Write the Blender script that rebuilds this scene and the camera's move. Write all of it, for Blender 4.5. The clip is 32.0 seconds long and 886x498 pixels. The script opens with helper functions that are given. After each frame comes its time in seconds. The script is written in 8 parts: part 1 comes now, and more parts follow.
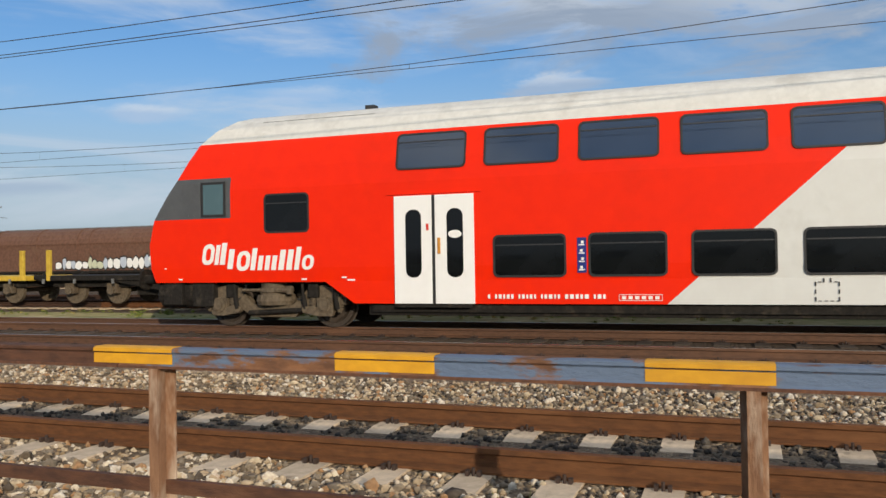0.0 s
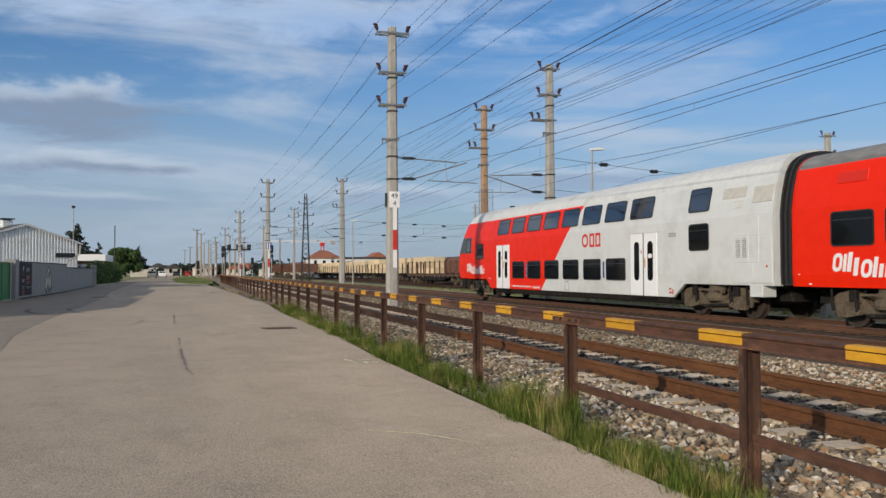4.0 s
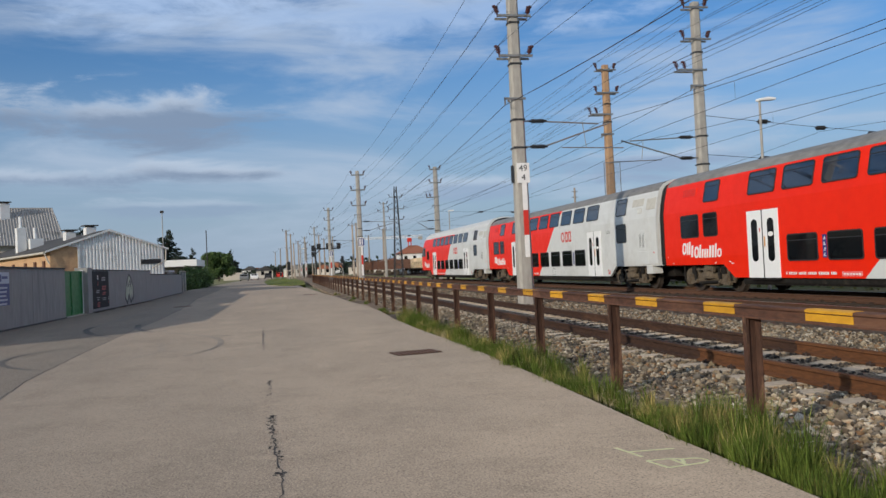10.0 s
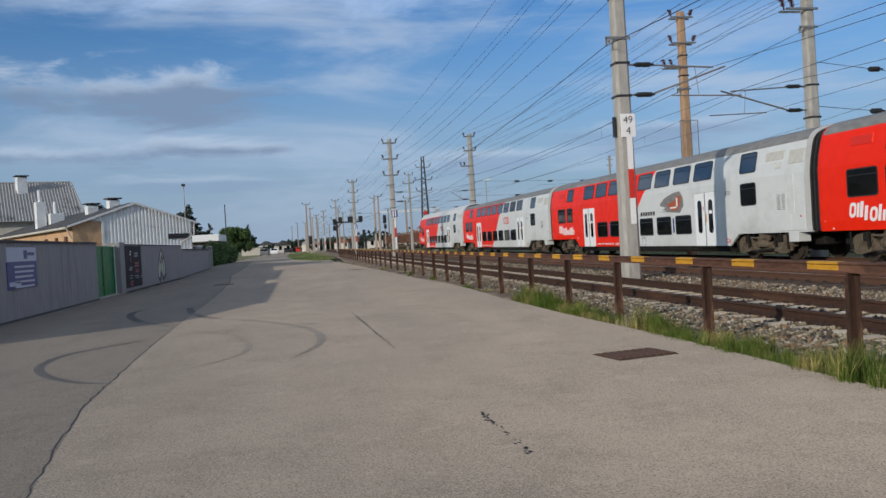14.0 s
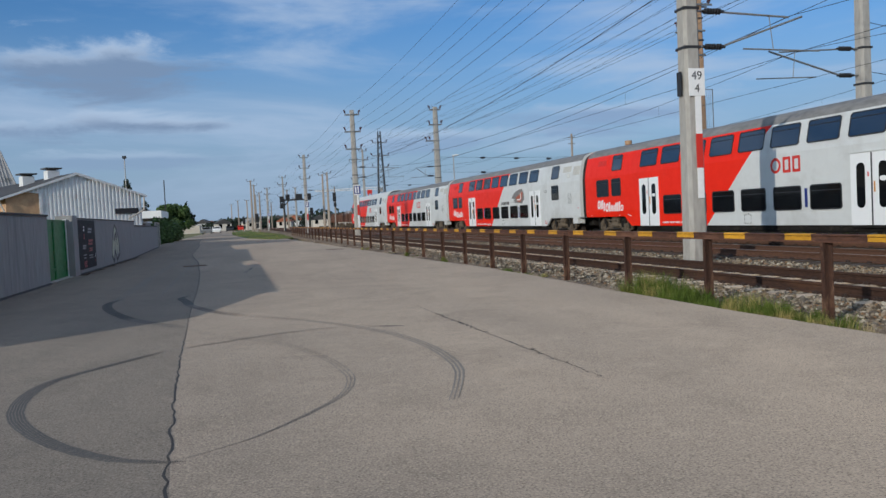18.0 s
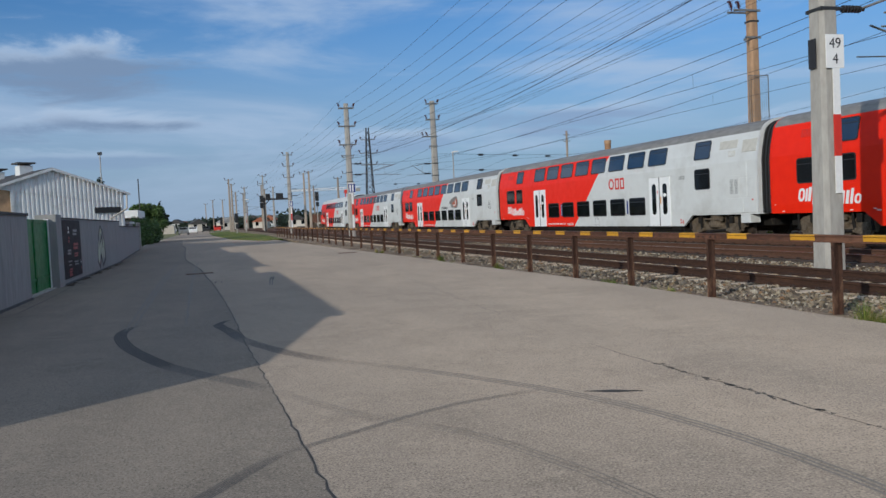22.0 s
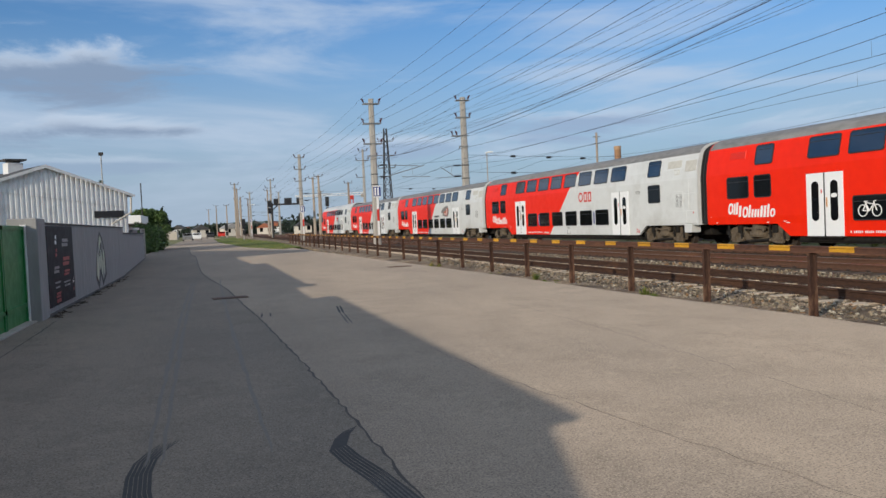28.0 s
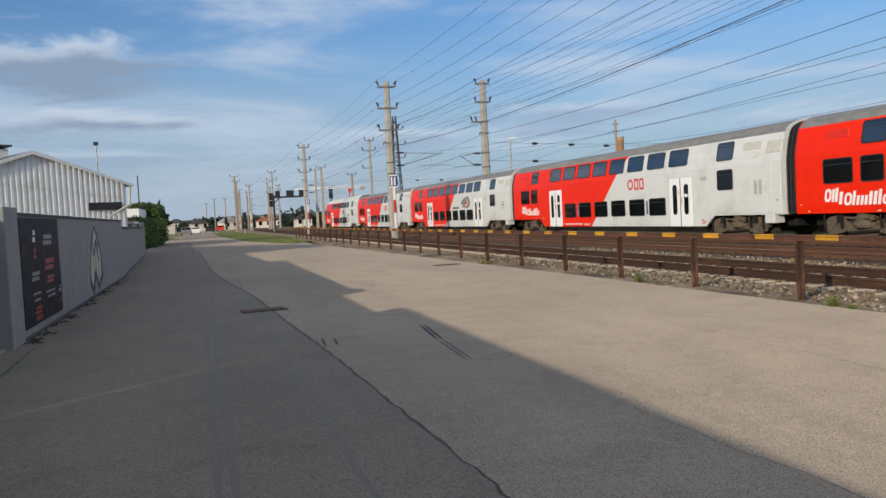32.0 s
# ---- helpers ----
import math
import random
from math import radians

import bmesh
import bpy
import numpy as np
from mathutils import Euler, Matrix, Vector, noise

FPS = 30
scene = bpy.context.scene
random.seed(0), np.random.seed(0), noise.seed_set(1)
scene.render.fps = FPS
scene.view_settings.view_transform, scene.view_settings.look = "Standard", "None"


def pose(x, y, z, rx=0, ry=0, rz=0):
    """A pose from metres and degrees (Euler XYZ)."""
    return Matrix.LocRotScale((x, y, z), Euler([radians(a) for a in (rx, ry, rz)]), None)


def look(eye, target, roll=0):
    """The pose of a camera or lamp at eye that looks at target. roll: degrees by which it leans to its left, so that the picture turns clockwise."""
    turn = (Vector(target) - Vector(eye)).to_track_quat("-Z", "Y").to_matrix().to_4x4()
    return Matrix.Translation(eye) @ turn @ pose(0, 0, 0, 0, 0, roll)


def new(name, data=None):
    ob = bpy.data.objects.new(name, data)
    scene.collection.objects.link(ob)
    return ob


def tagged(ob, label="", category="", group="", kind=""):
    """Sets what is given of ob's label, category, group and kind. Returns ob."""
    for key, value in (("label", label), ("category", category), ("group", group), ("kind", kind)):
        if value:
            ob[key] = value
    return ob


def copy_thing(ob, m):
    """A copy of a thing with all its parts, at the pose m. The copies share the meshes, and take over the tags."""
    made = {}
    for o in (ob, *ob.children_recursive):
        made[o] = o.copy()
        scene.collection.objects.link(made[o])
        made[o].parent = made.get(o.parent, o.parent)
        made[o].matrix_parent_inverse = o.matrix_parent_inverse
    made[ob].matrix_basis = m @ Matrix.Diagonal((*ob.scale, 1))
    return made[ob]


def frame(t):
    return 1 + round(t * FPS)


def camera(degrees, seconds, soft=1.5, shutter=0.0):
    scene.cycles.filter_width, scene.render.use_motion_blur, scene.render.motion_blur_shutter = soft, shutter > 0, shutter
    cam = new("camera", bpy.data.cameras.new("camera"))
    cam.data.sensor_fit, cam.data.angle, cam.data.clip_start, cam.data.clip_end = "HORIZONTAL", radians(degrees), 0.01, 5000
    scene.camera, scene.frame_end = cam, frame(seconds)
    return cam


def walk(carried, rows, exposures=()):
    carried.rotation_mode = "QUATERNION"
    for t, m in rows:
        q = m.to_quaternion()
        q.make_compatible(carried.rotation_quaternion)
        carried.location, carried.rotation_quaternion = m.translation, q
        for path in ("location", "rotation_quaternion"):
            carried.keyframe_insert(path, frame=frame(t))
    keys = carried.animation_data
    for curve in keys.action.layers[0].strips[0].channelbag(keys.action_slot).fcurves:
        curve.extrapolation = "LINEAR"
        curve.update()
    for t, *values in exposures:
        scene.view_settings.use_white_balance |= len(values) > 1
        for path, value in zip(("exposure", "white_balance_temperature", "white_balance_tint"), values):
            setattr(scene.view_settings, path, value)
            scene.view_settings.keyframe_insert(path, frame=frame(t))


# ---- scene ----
cam = camera(57.1, 32.0)
PATH = [
    (0, (0.803, 0.016, 1.129), (2.683, 0.697, 1.155), -0.9),
    (0.5, (0.814, 0.409, 1.105), (2.528, 1.439, 1.143), -0.4),
    (1, (0.747, 0.782, 1.138), (2.197, 2.159, 1.173), 0.3),
    (1.5, (0.732, 1.168, 1.13), (2.035, 2.685, 1.168), 0.3),
    (2, (0.664, 1.589, 1.131), (1.825, 3.217, 1.173), 0.3),
    (2.5, (0.73, 2.099, 1.144), (1.652, 3.873, 1.19), 0.4),
    (3, (0.684, 2.656, 1.14), (1.464, 4.497, 1.189), 0.6),
    (3.5, (0.646, 3.099, 1.129), (1.31, 4.985, 1.179), 0.2),
    (5.5, (0.718, 5.501, 1.134), (1.186, 7.444, 1.199), 0.0),
    (6, (0.758, 6.12, 1.121), (1.176, 8.074, 1.195), 0.1),
    (6.5, (0.748, 6.607, 1.112), (1.126, 8.569, 1.2), -0.1),
    (7, (0.711, 7.182, 1.111), (1.049, 9.152, 1.189), -0.8),
    (7.5, (0.661, 7.665, 1.109), (0.999, 9.635, 1.186), -1.6),
    (8, (0.588, 8.272, 1.105), (0.932, 10.241, 1.175), -2.4),
    (8.5, (0.577, 8.785, 1.099), (0.929, 10.753, 1.148), -2.5),
    (9, (0.577, 9.367, 1.13), (0.945, 11.332, 1.172), -2.8),
    (9.5, (0.641, 9.921, 1.135), (1.012, 11.886, 1.173), -2.8),
    (10, (0.615, 10.497, 1.131), (0.997, 12.46, 1.171), -2.7),
    (10.5, (0.571, 11.014, 1.146), (0.947, 12.978, 1.186), -2.4),
    (11, (0.442, 11.62, 1.141), (0.811, 13.585, 1.18), -2.6),
    (11.5, (0.328, 12.123, 1.141), (0.696, 14.088, 1.178), -2.9),
    (12, (0.086, 12.736, 1.138), (0.452, 14.702, 1.169), -3.5),
    (12.5, (-0.124, 13.239, 1.142), (0.246, 15.204, 1.168), -3.7),
    (13, (-0.406, 13.784, 1.14), (-0.038, 15.75, 1.161), -3.6),
    (13.5, (-0.65, 14.283, 1.121), (-0.289, 16.25, 1.114), -3.4),
    (14, (-0.954, 14.805, 1.15), (-0.606, 16.774, 1.126), -3.3),
    (14.5, (-1.214, 15.279, 1.147), (-0.874, 17.249, 1.079), -4.3),
    (16.5, (-2.057, 17.583, 1.157), (-1.685, 19.547, 1.085), -3.1),
    (17, (-2.212, 18.213, 1.154), (-1.789, 20.167, 1.086), -3.0),
    (17.5, (-2.442, 18.66, 1.157), (-1.972, 20.603, 1.083), -2.8),
    (18, (-2.622, 19.215, 1.148), (-2.13, 21.152, 1.067), -2.8),
    (18.5, (-2.772, 19.769, 1.165), (-2.273, 21.704, 1.093), -2.4),
    (19, (-2.953, 20.356, 1.158), (-2.424, 22.284, 1.092), -2.2),
    (19.5, (-3.1, 20.869, 1.174), (-2.553, 22.791, 1.103), -1.7),
    (20, (-3.257, 21.398, 1.198), (-2.693, 23.316, 1.138), -1.6),
    (20.5, (-3.387, 21.943, 1.195), (-2.818, 23.859, 1.138), -1.4),
    (21, (-3.566, 22.48, 1.227), (-3.0, 24.397, 1.169), -2.1),
    (21.5, (-3.654, 23.042, 1.218), (-3.094, 24.961, 1.152), -2.5),
    (22, (-3.799, 23.643, 1.231), (-3.244, 25.563, 1.147), -2.8),
    (22.5, (-3.864, 24.18, 1.232), (-3.305, 26.098, 1.145), -2.7),
    (23, (-3.95, 24.791, 1.241), (-3.389, 26.709, 1.154), -2.6),
    (23.5, (-4.013, 25.343, 1.22), (-3.454, 27.261, 1.135), -2.2),
    (24, (-4.068, 25.973, 1.241), (-3.511, 27.892, 1.154), -2.0),
    (24.5, (-4.137, 26.526, 1.244), (-3.579, 28.444, 1.15), -2.2),
    (25, (-4.17, 27.005, 1.275), (-3.615, 28.924, 1.178), -2.4),
    (25.5, (-4.235, 27.488, 1.294), (-3.681, 29.407, 1.2), -2.7),
    (27.5, (-4.471, 29.675, 1.332), (-3.906, 31.592, 1.255), -2.0),
    (28, (-4.516, 30.28, 1.334), (-3.962, 32.201, 1.266), -2.6),
    (28.5, (-4.574, 30.853, 1.342), (-4.023, 32.775, 1.28), -2.6),
    (29, (-4.629, 31.455, 1.347), (-4.086, 33.379, 1.284), -2.9),
    (29.5, (-4.679, 31.928, 1.354), (-4.135, 33.851, 1.287), -3.0),
    (30, (-4.754, 32.615, 1.348), (-4.203, 34.536, 1.281), -3.0),
    (30.5, (-4.836, 33.128, 1.333), (-4.282, 35.048, 1.261), -3.0),
    (31, (-4.953, 33.769, 1.335), (-4.399, 35.69, 1.265), -3.0),
    (31.5, (-4.971, 34.29, 1.344), (-4.419, 36.211, 1.263), -2.9),
    (32, (-5.02, 34.933, 1.339), (-4.46, 36.851, 1.253), -2.9),
]
EXPOSURE = [(0, 0.14, 6550, 10), (1.5, 0.06, 6450, 10), (3, -0.02, 6250, 10), (9, -0.05, 6000, 10), (13, -0.13, 5800, 9), (17, -0.18, 5500, 8), (24, -0.18, 5500, 8), (26.5, -0.04, 5850, 9), (28.5, 0.08, 6050, 10), (32, 0.11, 6200, 10)]
walk(cam, [(t, look(eye, target, roll)) for t, eye, target, roll in PATH], EXPOSURE)

# ---------------------------------------------------------------- light
SUN = Vector((0.770, 0.638, -0.258)).normalized()      # the way the light goes
world = bpy.data.worlds.new("world")
scene.world = world
world.use_nodes = True
wn, wl = world.node_tree.nodes, world.node_tree.links


def wnode(kind, **values):
    n = wn.new(kind)
    for key, value in values.items():
        n.inputs[key].default_value = value
    return n


sky = wn.new("ShaderNodeTexSky")
sky.sky_type, sky.sun_disc = "NISHITA", False
sky.sun_elevation, sky.sun_rotation = radians(15), math.atan2(-SUN.x, -SUN.y)
sky.air_density, sky.dust_density, sky.ozone_density = 1.0, 1.6, 2.5
# the larger clouds
CLOUDS = (
    (-22, 10.8, 10.0, 2.0, 0.95, 0.80), (-11, 10.6, 9.0, 1.5, 0.9, 0.82), (-27, 8.6, 9.0, 1.3, 0.75, 0.78), (-3.5, 6.9, 5.5, 0.75, 0.9, 0.80), (-16, 6.6, 7.0, 0.7, 0.7, 0.85), (-6, 4.6, 7.0, 0.6, 0.5, 0.95),
    (8, 17.5, 17.0, 1.9, 0.6, 1.6), (-8, 19.5, 14.0, 1.9, 0.6, 1.6), (27, 6.6, 7.5, 1.1, 0.85, 1.05), (15, 5.2, 6.0, 0.7, 0.6, 1.05), (40, 5.0, 7.0, 0.9, 0.6, 1.1),
    (80, 16.6, 13.0, 3.4, 0.98, 0.88), (93, 15.4, 8.0, 3.4, 0.95, 0.95), (66, 18.6, 7.0, 1.4, 0.85, 1.0), (78, 11.8, 4.0, 0.9, 0.75, 1.1), (50, 9.8, 2.6, 0.5, 0.55, 1.3), (61, 11.4, 4.0, 0.6, 0.4, 1.4),
    (118, 12.0, 16.0, 4.0, 0.85, 0.9), (-50, 11.0, 18.0, 3.5, 0.85, 0.9), (160, 20.0, 24.0, 5.0, 0.8, 0.9), (-110, 22.0, 26.0, 5.0, 0.7, 1.0))
co = wn.new("ShaderNodeTexCoord")
sep = wn.new("ShaderNodeSeparateXYZ")
wl.new(co.outputs["Generated"], sep.inputs[0])


def wmap(source, lo, hi, a, b, smooth=True):
    n = wn.new("ShaderNodeMapRange")
    n.interpolation_type = "SMOOTHSTEP" if smooth else "LINEAR"
    for k, value in enumerate((lo, hi, a, b)):
        n.inputs[k + 1].default_value = value
    wl.new(source, n.inputs[0])
    return n.outputs[0]


def wmath(operation, a, b=0.0):
    n = wn.new("ShaderNodeMath")
    n.operation = operation
    for sock, v in zip(n.inputs, (a, b)):
        if isinstance(v, float):
            sock.default_value = v
        else:
            wl.new(v, sock)
    return n.outputs[0]


def wmix(factor, a, color, mode="MIX"):
    n = wn.new("ShaderNodeMix")
    n.data_type, n.blend_type = "RGBA", mode
    for sock, v in ((n.inputs[0], factor), (n.inputs[6], a), (n.inputs[7], color)):
        if isinstance(v, (tuple, float)):
            sock.default_value = v
        else:
            wl.new(v, sock)
    return n.outputs[2]


def wnoise(scale, stretch, shift, detail=7.0, rough=0.55, distortion=0.3):
    mp = wn.new("ShaderNodeMapping")
    mp.inputs["Scale"].default_value, mp.inputs["Location"].default_value = stretch, shift
    wl.new(angles.outputs[0], mp.inputs[0])
    n = wnode("ShaderNodeTexNoise", Scale=scale, Detail=detail, Roughness=rough, Distortion=distortion)
    wl.new(mp.outputs[0], n.inputs["Vector"])
    return n.outputs[0]


# the sky by bearing (from +y towards +x) and height, both in radians
bearing = wmath("ARCTAN2", sep.outputs[0], sep.outputs[1])
height = wmath("ARCSINE", sep.outputs[2])
angles = wn.new("ShaderNodeCombineXYZ")
wl.new(bearing, angles.inputs[0])
wl.new(height, angles.inputs[1])
base = wmix(1.0, sky.outputs[0], (0.68, 0.92, 1.15, 1), "MULTIPLY")
# pale haze towards the horizon
patchy = wnoise(2.2, (1.0, 3.0, 1.0), (4.0, 1.0, 0.0), 4.0)
haze = wmath("MULTIPLY", wmap(height, 0.27, 0.02, 0.0, 0.92), wmap(patchy, 0.3, 0.65, 0.75, 1.0))
base = wmix(haze, base, (3.5, 4.2, 5.0, 1))
# thin high streaks
streak = wnoise(2.6, (1.0, 5.5, 1.0), (1.3, 0.2, 0.0), 8.0, 0.58, 0.5)
base = wmix(wmath("MULTIPLY", wmap(streak, 0.42, 0.70, 0.0, 0.72), wmap(height, 0.02, 0.08, 0.4, 1.0)), base, (4.75, 5.35, 6.15, 1))
# a veil of cloud overhead, out of view, added to lift the shaded ground
veil = wnoise(1.4, (1.0, 1.6, 1.0), (2.1, 0.7, 0.0), 5.0)
base = wmix(wmath("MULTIPLY", wmap(height, 0.42, 0.80, 0.0, 0.85), wmap(veil, 0.3, 0.6, 0.6, 1.0)), base, (6.0, 6.1, 6.3, 1))
# heaped clouds: bearing, height, half width, half height (degrees), strength, greyness of the underside
ragged = wnoise(5.5, (1.0, 3.4, 1.0), (0.4, 2.2, 0.0), 10.0, 0.62, 0.5)
rag = wmap(ragged, 0.25, 0.75, -1.15, 1.15, False)
for az, el, wa, we, top, grey in CLOUDS:
    dx = wmath("MULTIPLY", wmath("SUBTRACT", bearing, radians(az)), 1 / radians(wa))
    dy = wmath("MULTIPLY", wmath("SUBTRACT", height, radians(el)), 1 / radians(we))
    d = wmath("ADD", wmath("SQRT", wmath("ADD", wmath("MULTIPLY", dx, dx), wmath("MULTIPLY", dy, dy))), rag)
    body = wmix(wmap(wmath("ADD", dy, wmath("MULTIPLY", rag, 0.6)), -0.15, 0.8, 0.0, 1.0), tuple(grey * v for v in (2.8, 3.5, 4.6)) + (1,), (5.5, 6.0, 6.6, 1))
    base = wmix(wmap(d, 1.3, 0.25, 0.0, top), base, body)
wl.new(base, wn["Background"].inputs[0])
wn["Background"].inputs[1].default_value = 0.11
sun = new("sun", bpy.data.lights.new("sun", "SUN"))
sun.data.energy, sun.data.angle, sun.data.color = 3.05, radians(0.5), (1.0, 0.84, 0.64)
sun.matrix_world = look((0, 0, 60), Vector((0, 0, 60)) + SUN)


# ---------------------------------------------------------------- materials
def mat(name, c1, c2=None, scale=4.0, rough=0.7, metal=0.0, spots=None, spot_scale=1.0, spot_at=(0.55, 0.7),
        bump=0.0, bump_scale=40.0, rand=0.0, island=0.0, stretch=(1, 1, 1), detail=6.0, spec=0.5, dusty=0.0, ior=1.5):
    """A painted, rusted or mineral surface: two colours mixed by fine noise, a third in larger patches."""
    m = bpy.data.materials.new(name)
    m.use_nodes = True
    nt = m.node_tree
    b = nt.nodes["Principled BSDF"]
    b.inputs["Roughness"].default_value, b.inputs["Metallic"].default_value = rough, metal
    b.inputs["Specular IOR Level"].default_value, b.inputs["Diffuse Roughness"].default_value = spec, dusty
    b.inputs["IOR"].default_value = ior
    tc = nt.nodes.new("ShaderNodeTexCoord")
    mp = nt.nodes.new("ShaderNodeMapping")
    mp.inputs["Scale"].default_value = stretch
    nt.links.new(tc.outputs["Object"], mp.inputs[0])

    def noise_of(s, d=detail, r=0.6):
        n = nt.nodes.new("ShaderNodeTexNoise")
        n.inputs["Scale"].default_value, n.inputs["Detail"].default_value, n.inputs["Roughness"].default_value = s, d, r
        nt.links.new(mp.outputs[0], n.inputs["Vector"])
        return n

    def blend(fac, a, c, mode="MIX"):
        x = nt.nodes.new("ShaderNodeMix")
        x.data_type, x.blend_type = "RGBA", mode
        for sock, v in ((x.inputs[0], fac), (x.inputs[6], a), (x.inputs[7], c)):
            if isinstance(v, (tuple, float, int)):
                sock.default_value = (*v, 1) if isinstance(v, tuple) else v
            else:
                nt.links.new(v, sock)
        return x.outputs[2]

    def ramp_of(out, lo, hi, a=0.0, c=1.0):
        r = nt.nodes.new("ShaderNodeMapRange")
        r.inputs[1].default_value, r.inputs[2].default_value, r.inputs[3].default_value, r.inputs[4].default_value = lo, hi, a, c
        nt.links.new(out, r.inputs[0])
        return r.outputs[0]

    c2 = c2 or tuple(v * 0.8 for v in c1)
    fine = noise_of(scale)
    col = blend(ramp_of(fine.outputs[0], 0.35, 0.65), c1, c2)
    if spots:
        big = noise_of(spot_scale, 5.0, 0.65)
        col = blend(ramp_of(big.outputs[0], *spot_at), col, spots)
    if rand or island:
        src = nt.nodes.new("ShaderNodeObjectInfo").outputs["Random"] if rand else nt.nodes.new("ShaderNodeNewGeometry").outputs["Random Per Island"]
        amount = rand or island
        hsv = nt.nodes.new("ShaderNodeHueSaturation")
        nt.links.new(ramp_of(src, 0, 1, 1 - amount, 1 + amount), hsv.inputs["Value"])
        nt.links.new(col, hsv.inputs["Color"])
        col = hsv.outputs[0]
    nt.links.new(col, b.inputs["Base Color"])
    nt.links.new(ramp_of(fine.outputs[0], 0.3, 0.7, max(0, rough - 0.08), min(1, rough + 0.08)), b.inputs["Roughness"])
    if bump:
        bn = noise_of(bump_scale, 4.0)
        bp = nt.nodes.new("ShaderNodeBump")
        bp.inputs["Strength"].default_value, bp.inputs["Distance"].default_value = bump, 0.02
        nt.links.new(bn.outputs[0], bp.inputs["Height"])
        nt.links.new(bp.outputs[0], b.inputs["Normal"])
    return m


def stony(name, colors, cell, depth, rough=0.92, dirt=None, dirt_scale=0.4):
    """Broken stones seen from a distance: cells of several colours with dark gaps and relief."""
    m = bpy.data.materials.new(name)
    m.use_nodes = True
    nt = m.node_tree
    b = nt.nodes["Principled BSDF"]
    b.inputs["Roughness"].default_value = rough
    b.inputs["Specular IOR Level"].default_value, b.inputs["Diffuse Roughness"].default_value = 0.25, 1.0
    tc = nt.nodes.new("ShaderNodeTexCoord")
    v = nt.nodes.new("ShaderNodeTexVoronoi")
    v.inputs["Scale"].default_value = cell
    nt.links.new(tc.outputs["Object"], v.inputs["Vector"])
    sp = nt.nodes.new("ShaderNodeSeparateColor")
    nt.links.new(v.outputs["Color"], sp.inputs[0])
    r = nt.nodes.new("ShaderNodeValToRGB")
    r.color_ramp.interpolation = "LINEAR"
    while len(r.color_ramp.elements) < len(colors):
        r.color_ramp.elements.new(0.5)
    for k, c in enumerate(colors):
        r.color_ramp.elements[k].position = k / (len(colors) - 1)
        r.color_ramp.elements[k].color = (*c, 1)
    nt.links.new(sp.outputs[0], r.inputs[0])
    col = r.outputs[0]
    if dirt:
        n = nt.nodes.new("ShaderNodeTexNoise")
        n.inputs["Scale"].default_value, n.inputs["Detail"].default_value = dirt_scale, 6
        nt.links.new(tc.outputs["Object"], n.inputs["Vector"])
        mr = nt.nodes.new("ShaderNodeMapRange")
        mr.inputs[1].default_value, mr.inputs[2].default_value = 0.42, 0.68
        nt.links.new(n.outputs[0], mr.inputs[0])
        x = nt.nodes.new("ShaderNodeMix")
        x.data_type = "RGBA"
        nt.links.new(mr.outputs[0], x.inputs[0])
        nt.links.new(col, x.inputs[6])
        x.inputs[7].default_value = (*dirt, 1)
        col = x.outputs[2]
    nt.links.new(col, b.inputs["Base Color"])
    inv = nt.nodes.new("ShaderNodeMath")
    inv.operation = "MULTIPLY"
    inv.inputs[1].default_value = -1.0
    nt.links.new(v.outputs["Distance"], inv.inputs[0])
    bp = nt.nodes.new("ShaderNodeBump")
    bp.inputs["Strength"].default_value, bp.inputs["Distance"].default_value = 1.0, depth
    nt.links.new(inv.outputs[0], bp.inputs["Height"])
    nt.links.new(bp.outputs[0], b.inputs["Normal"])
    return m


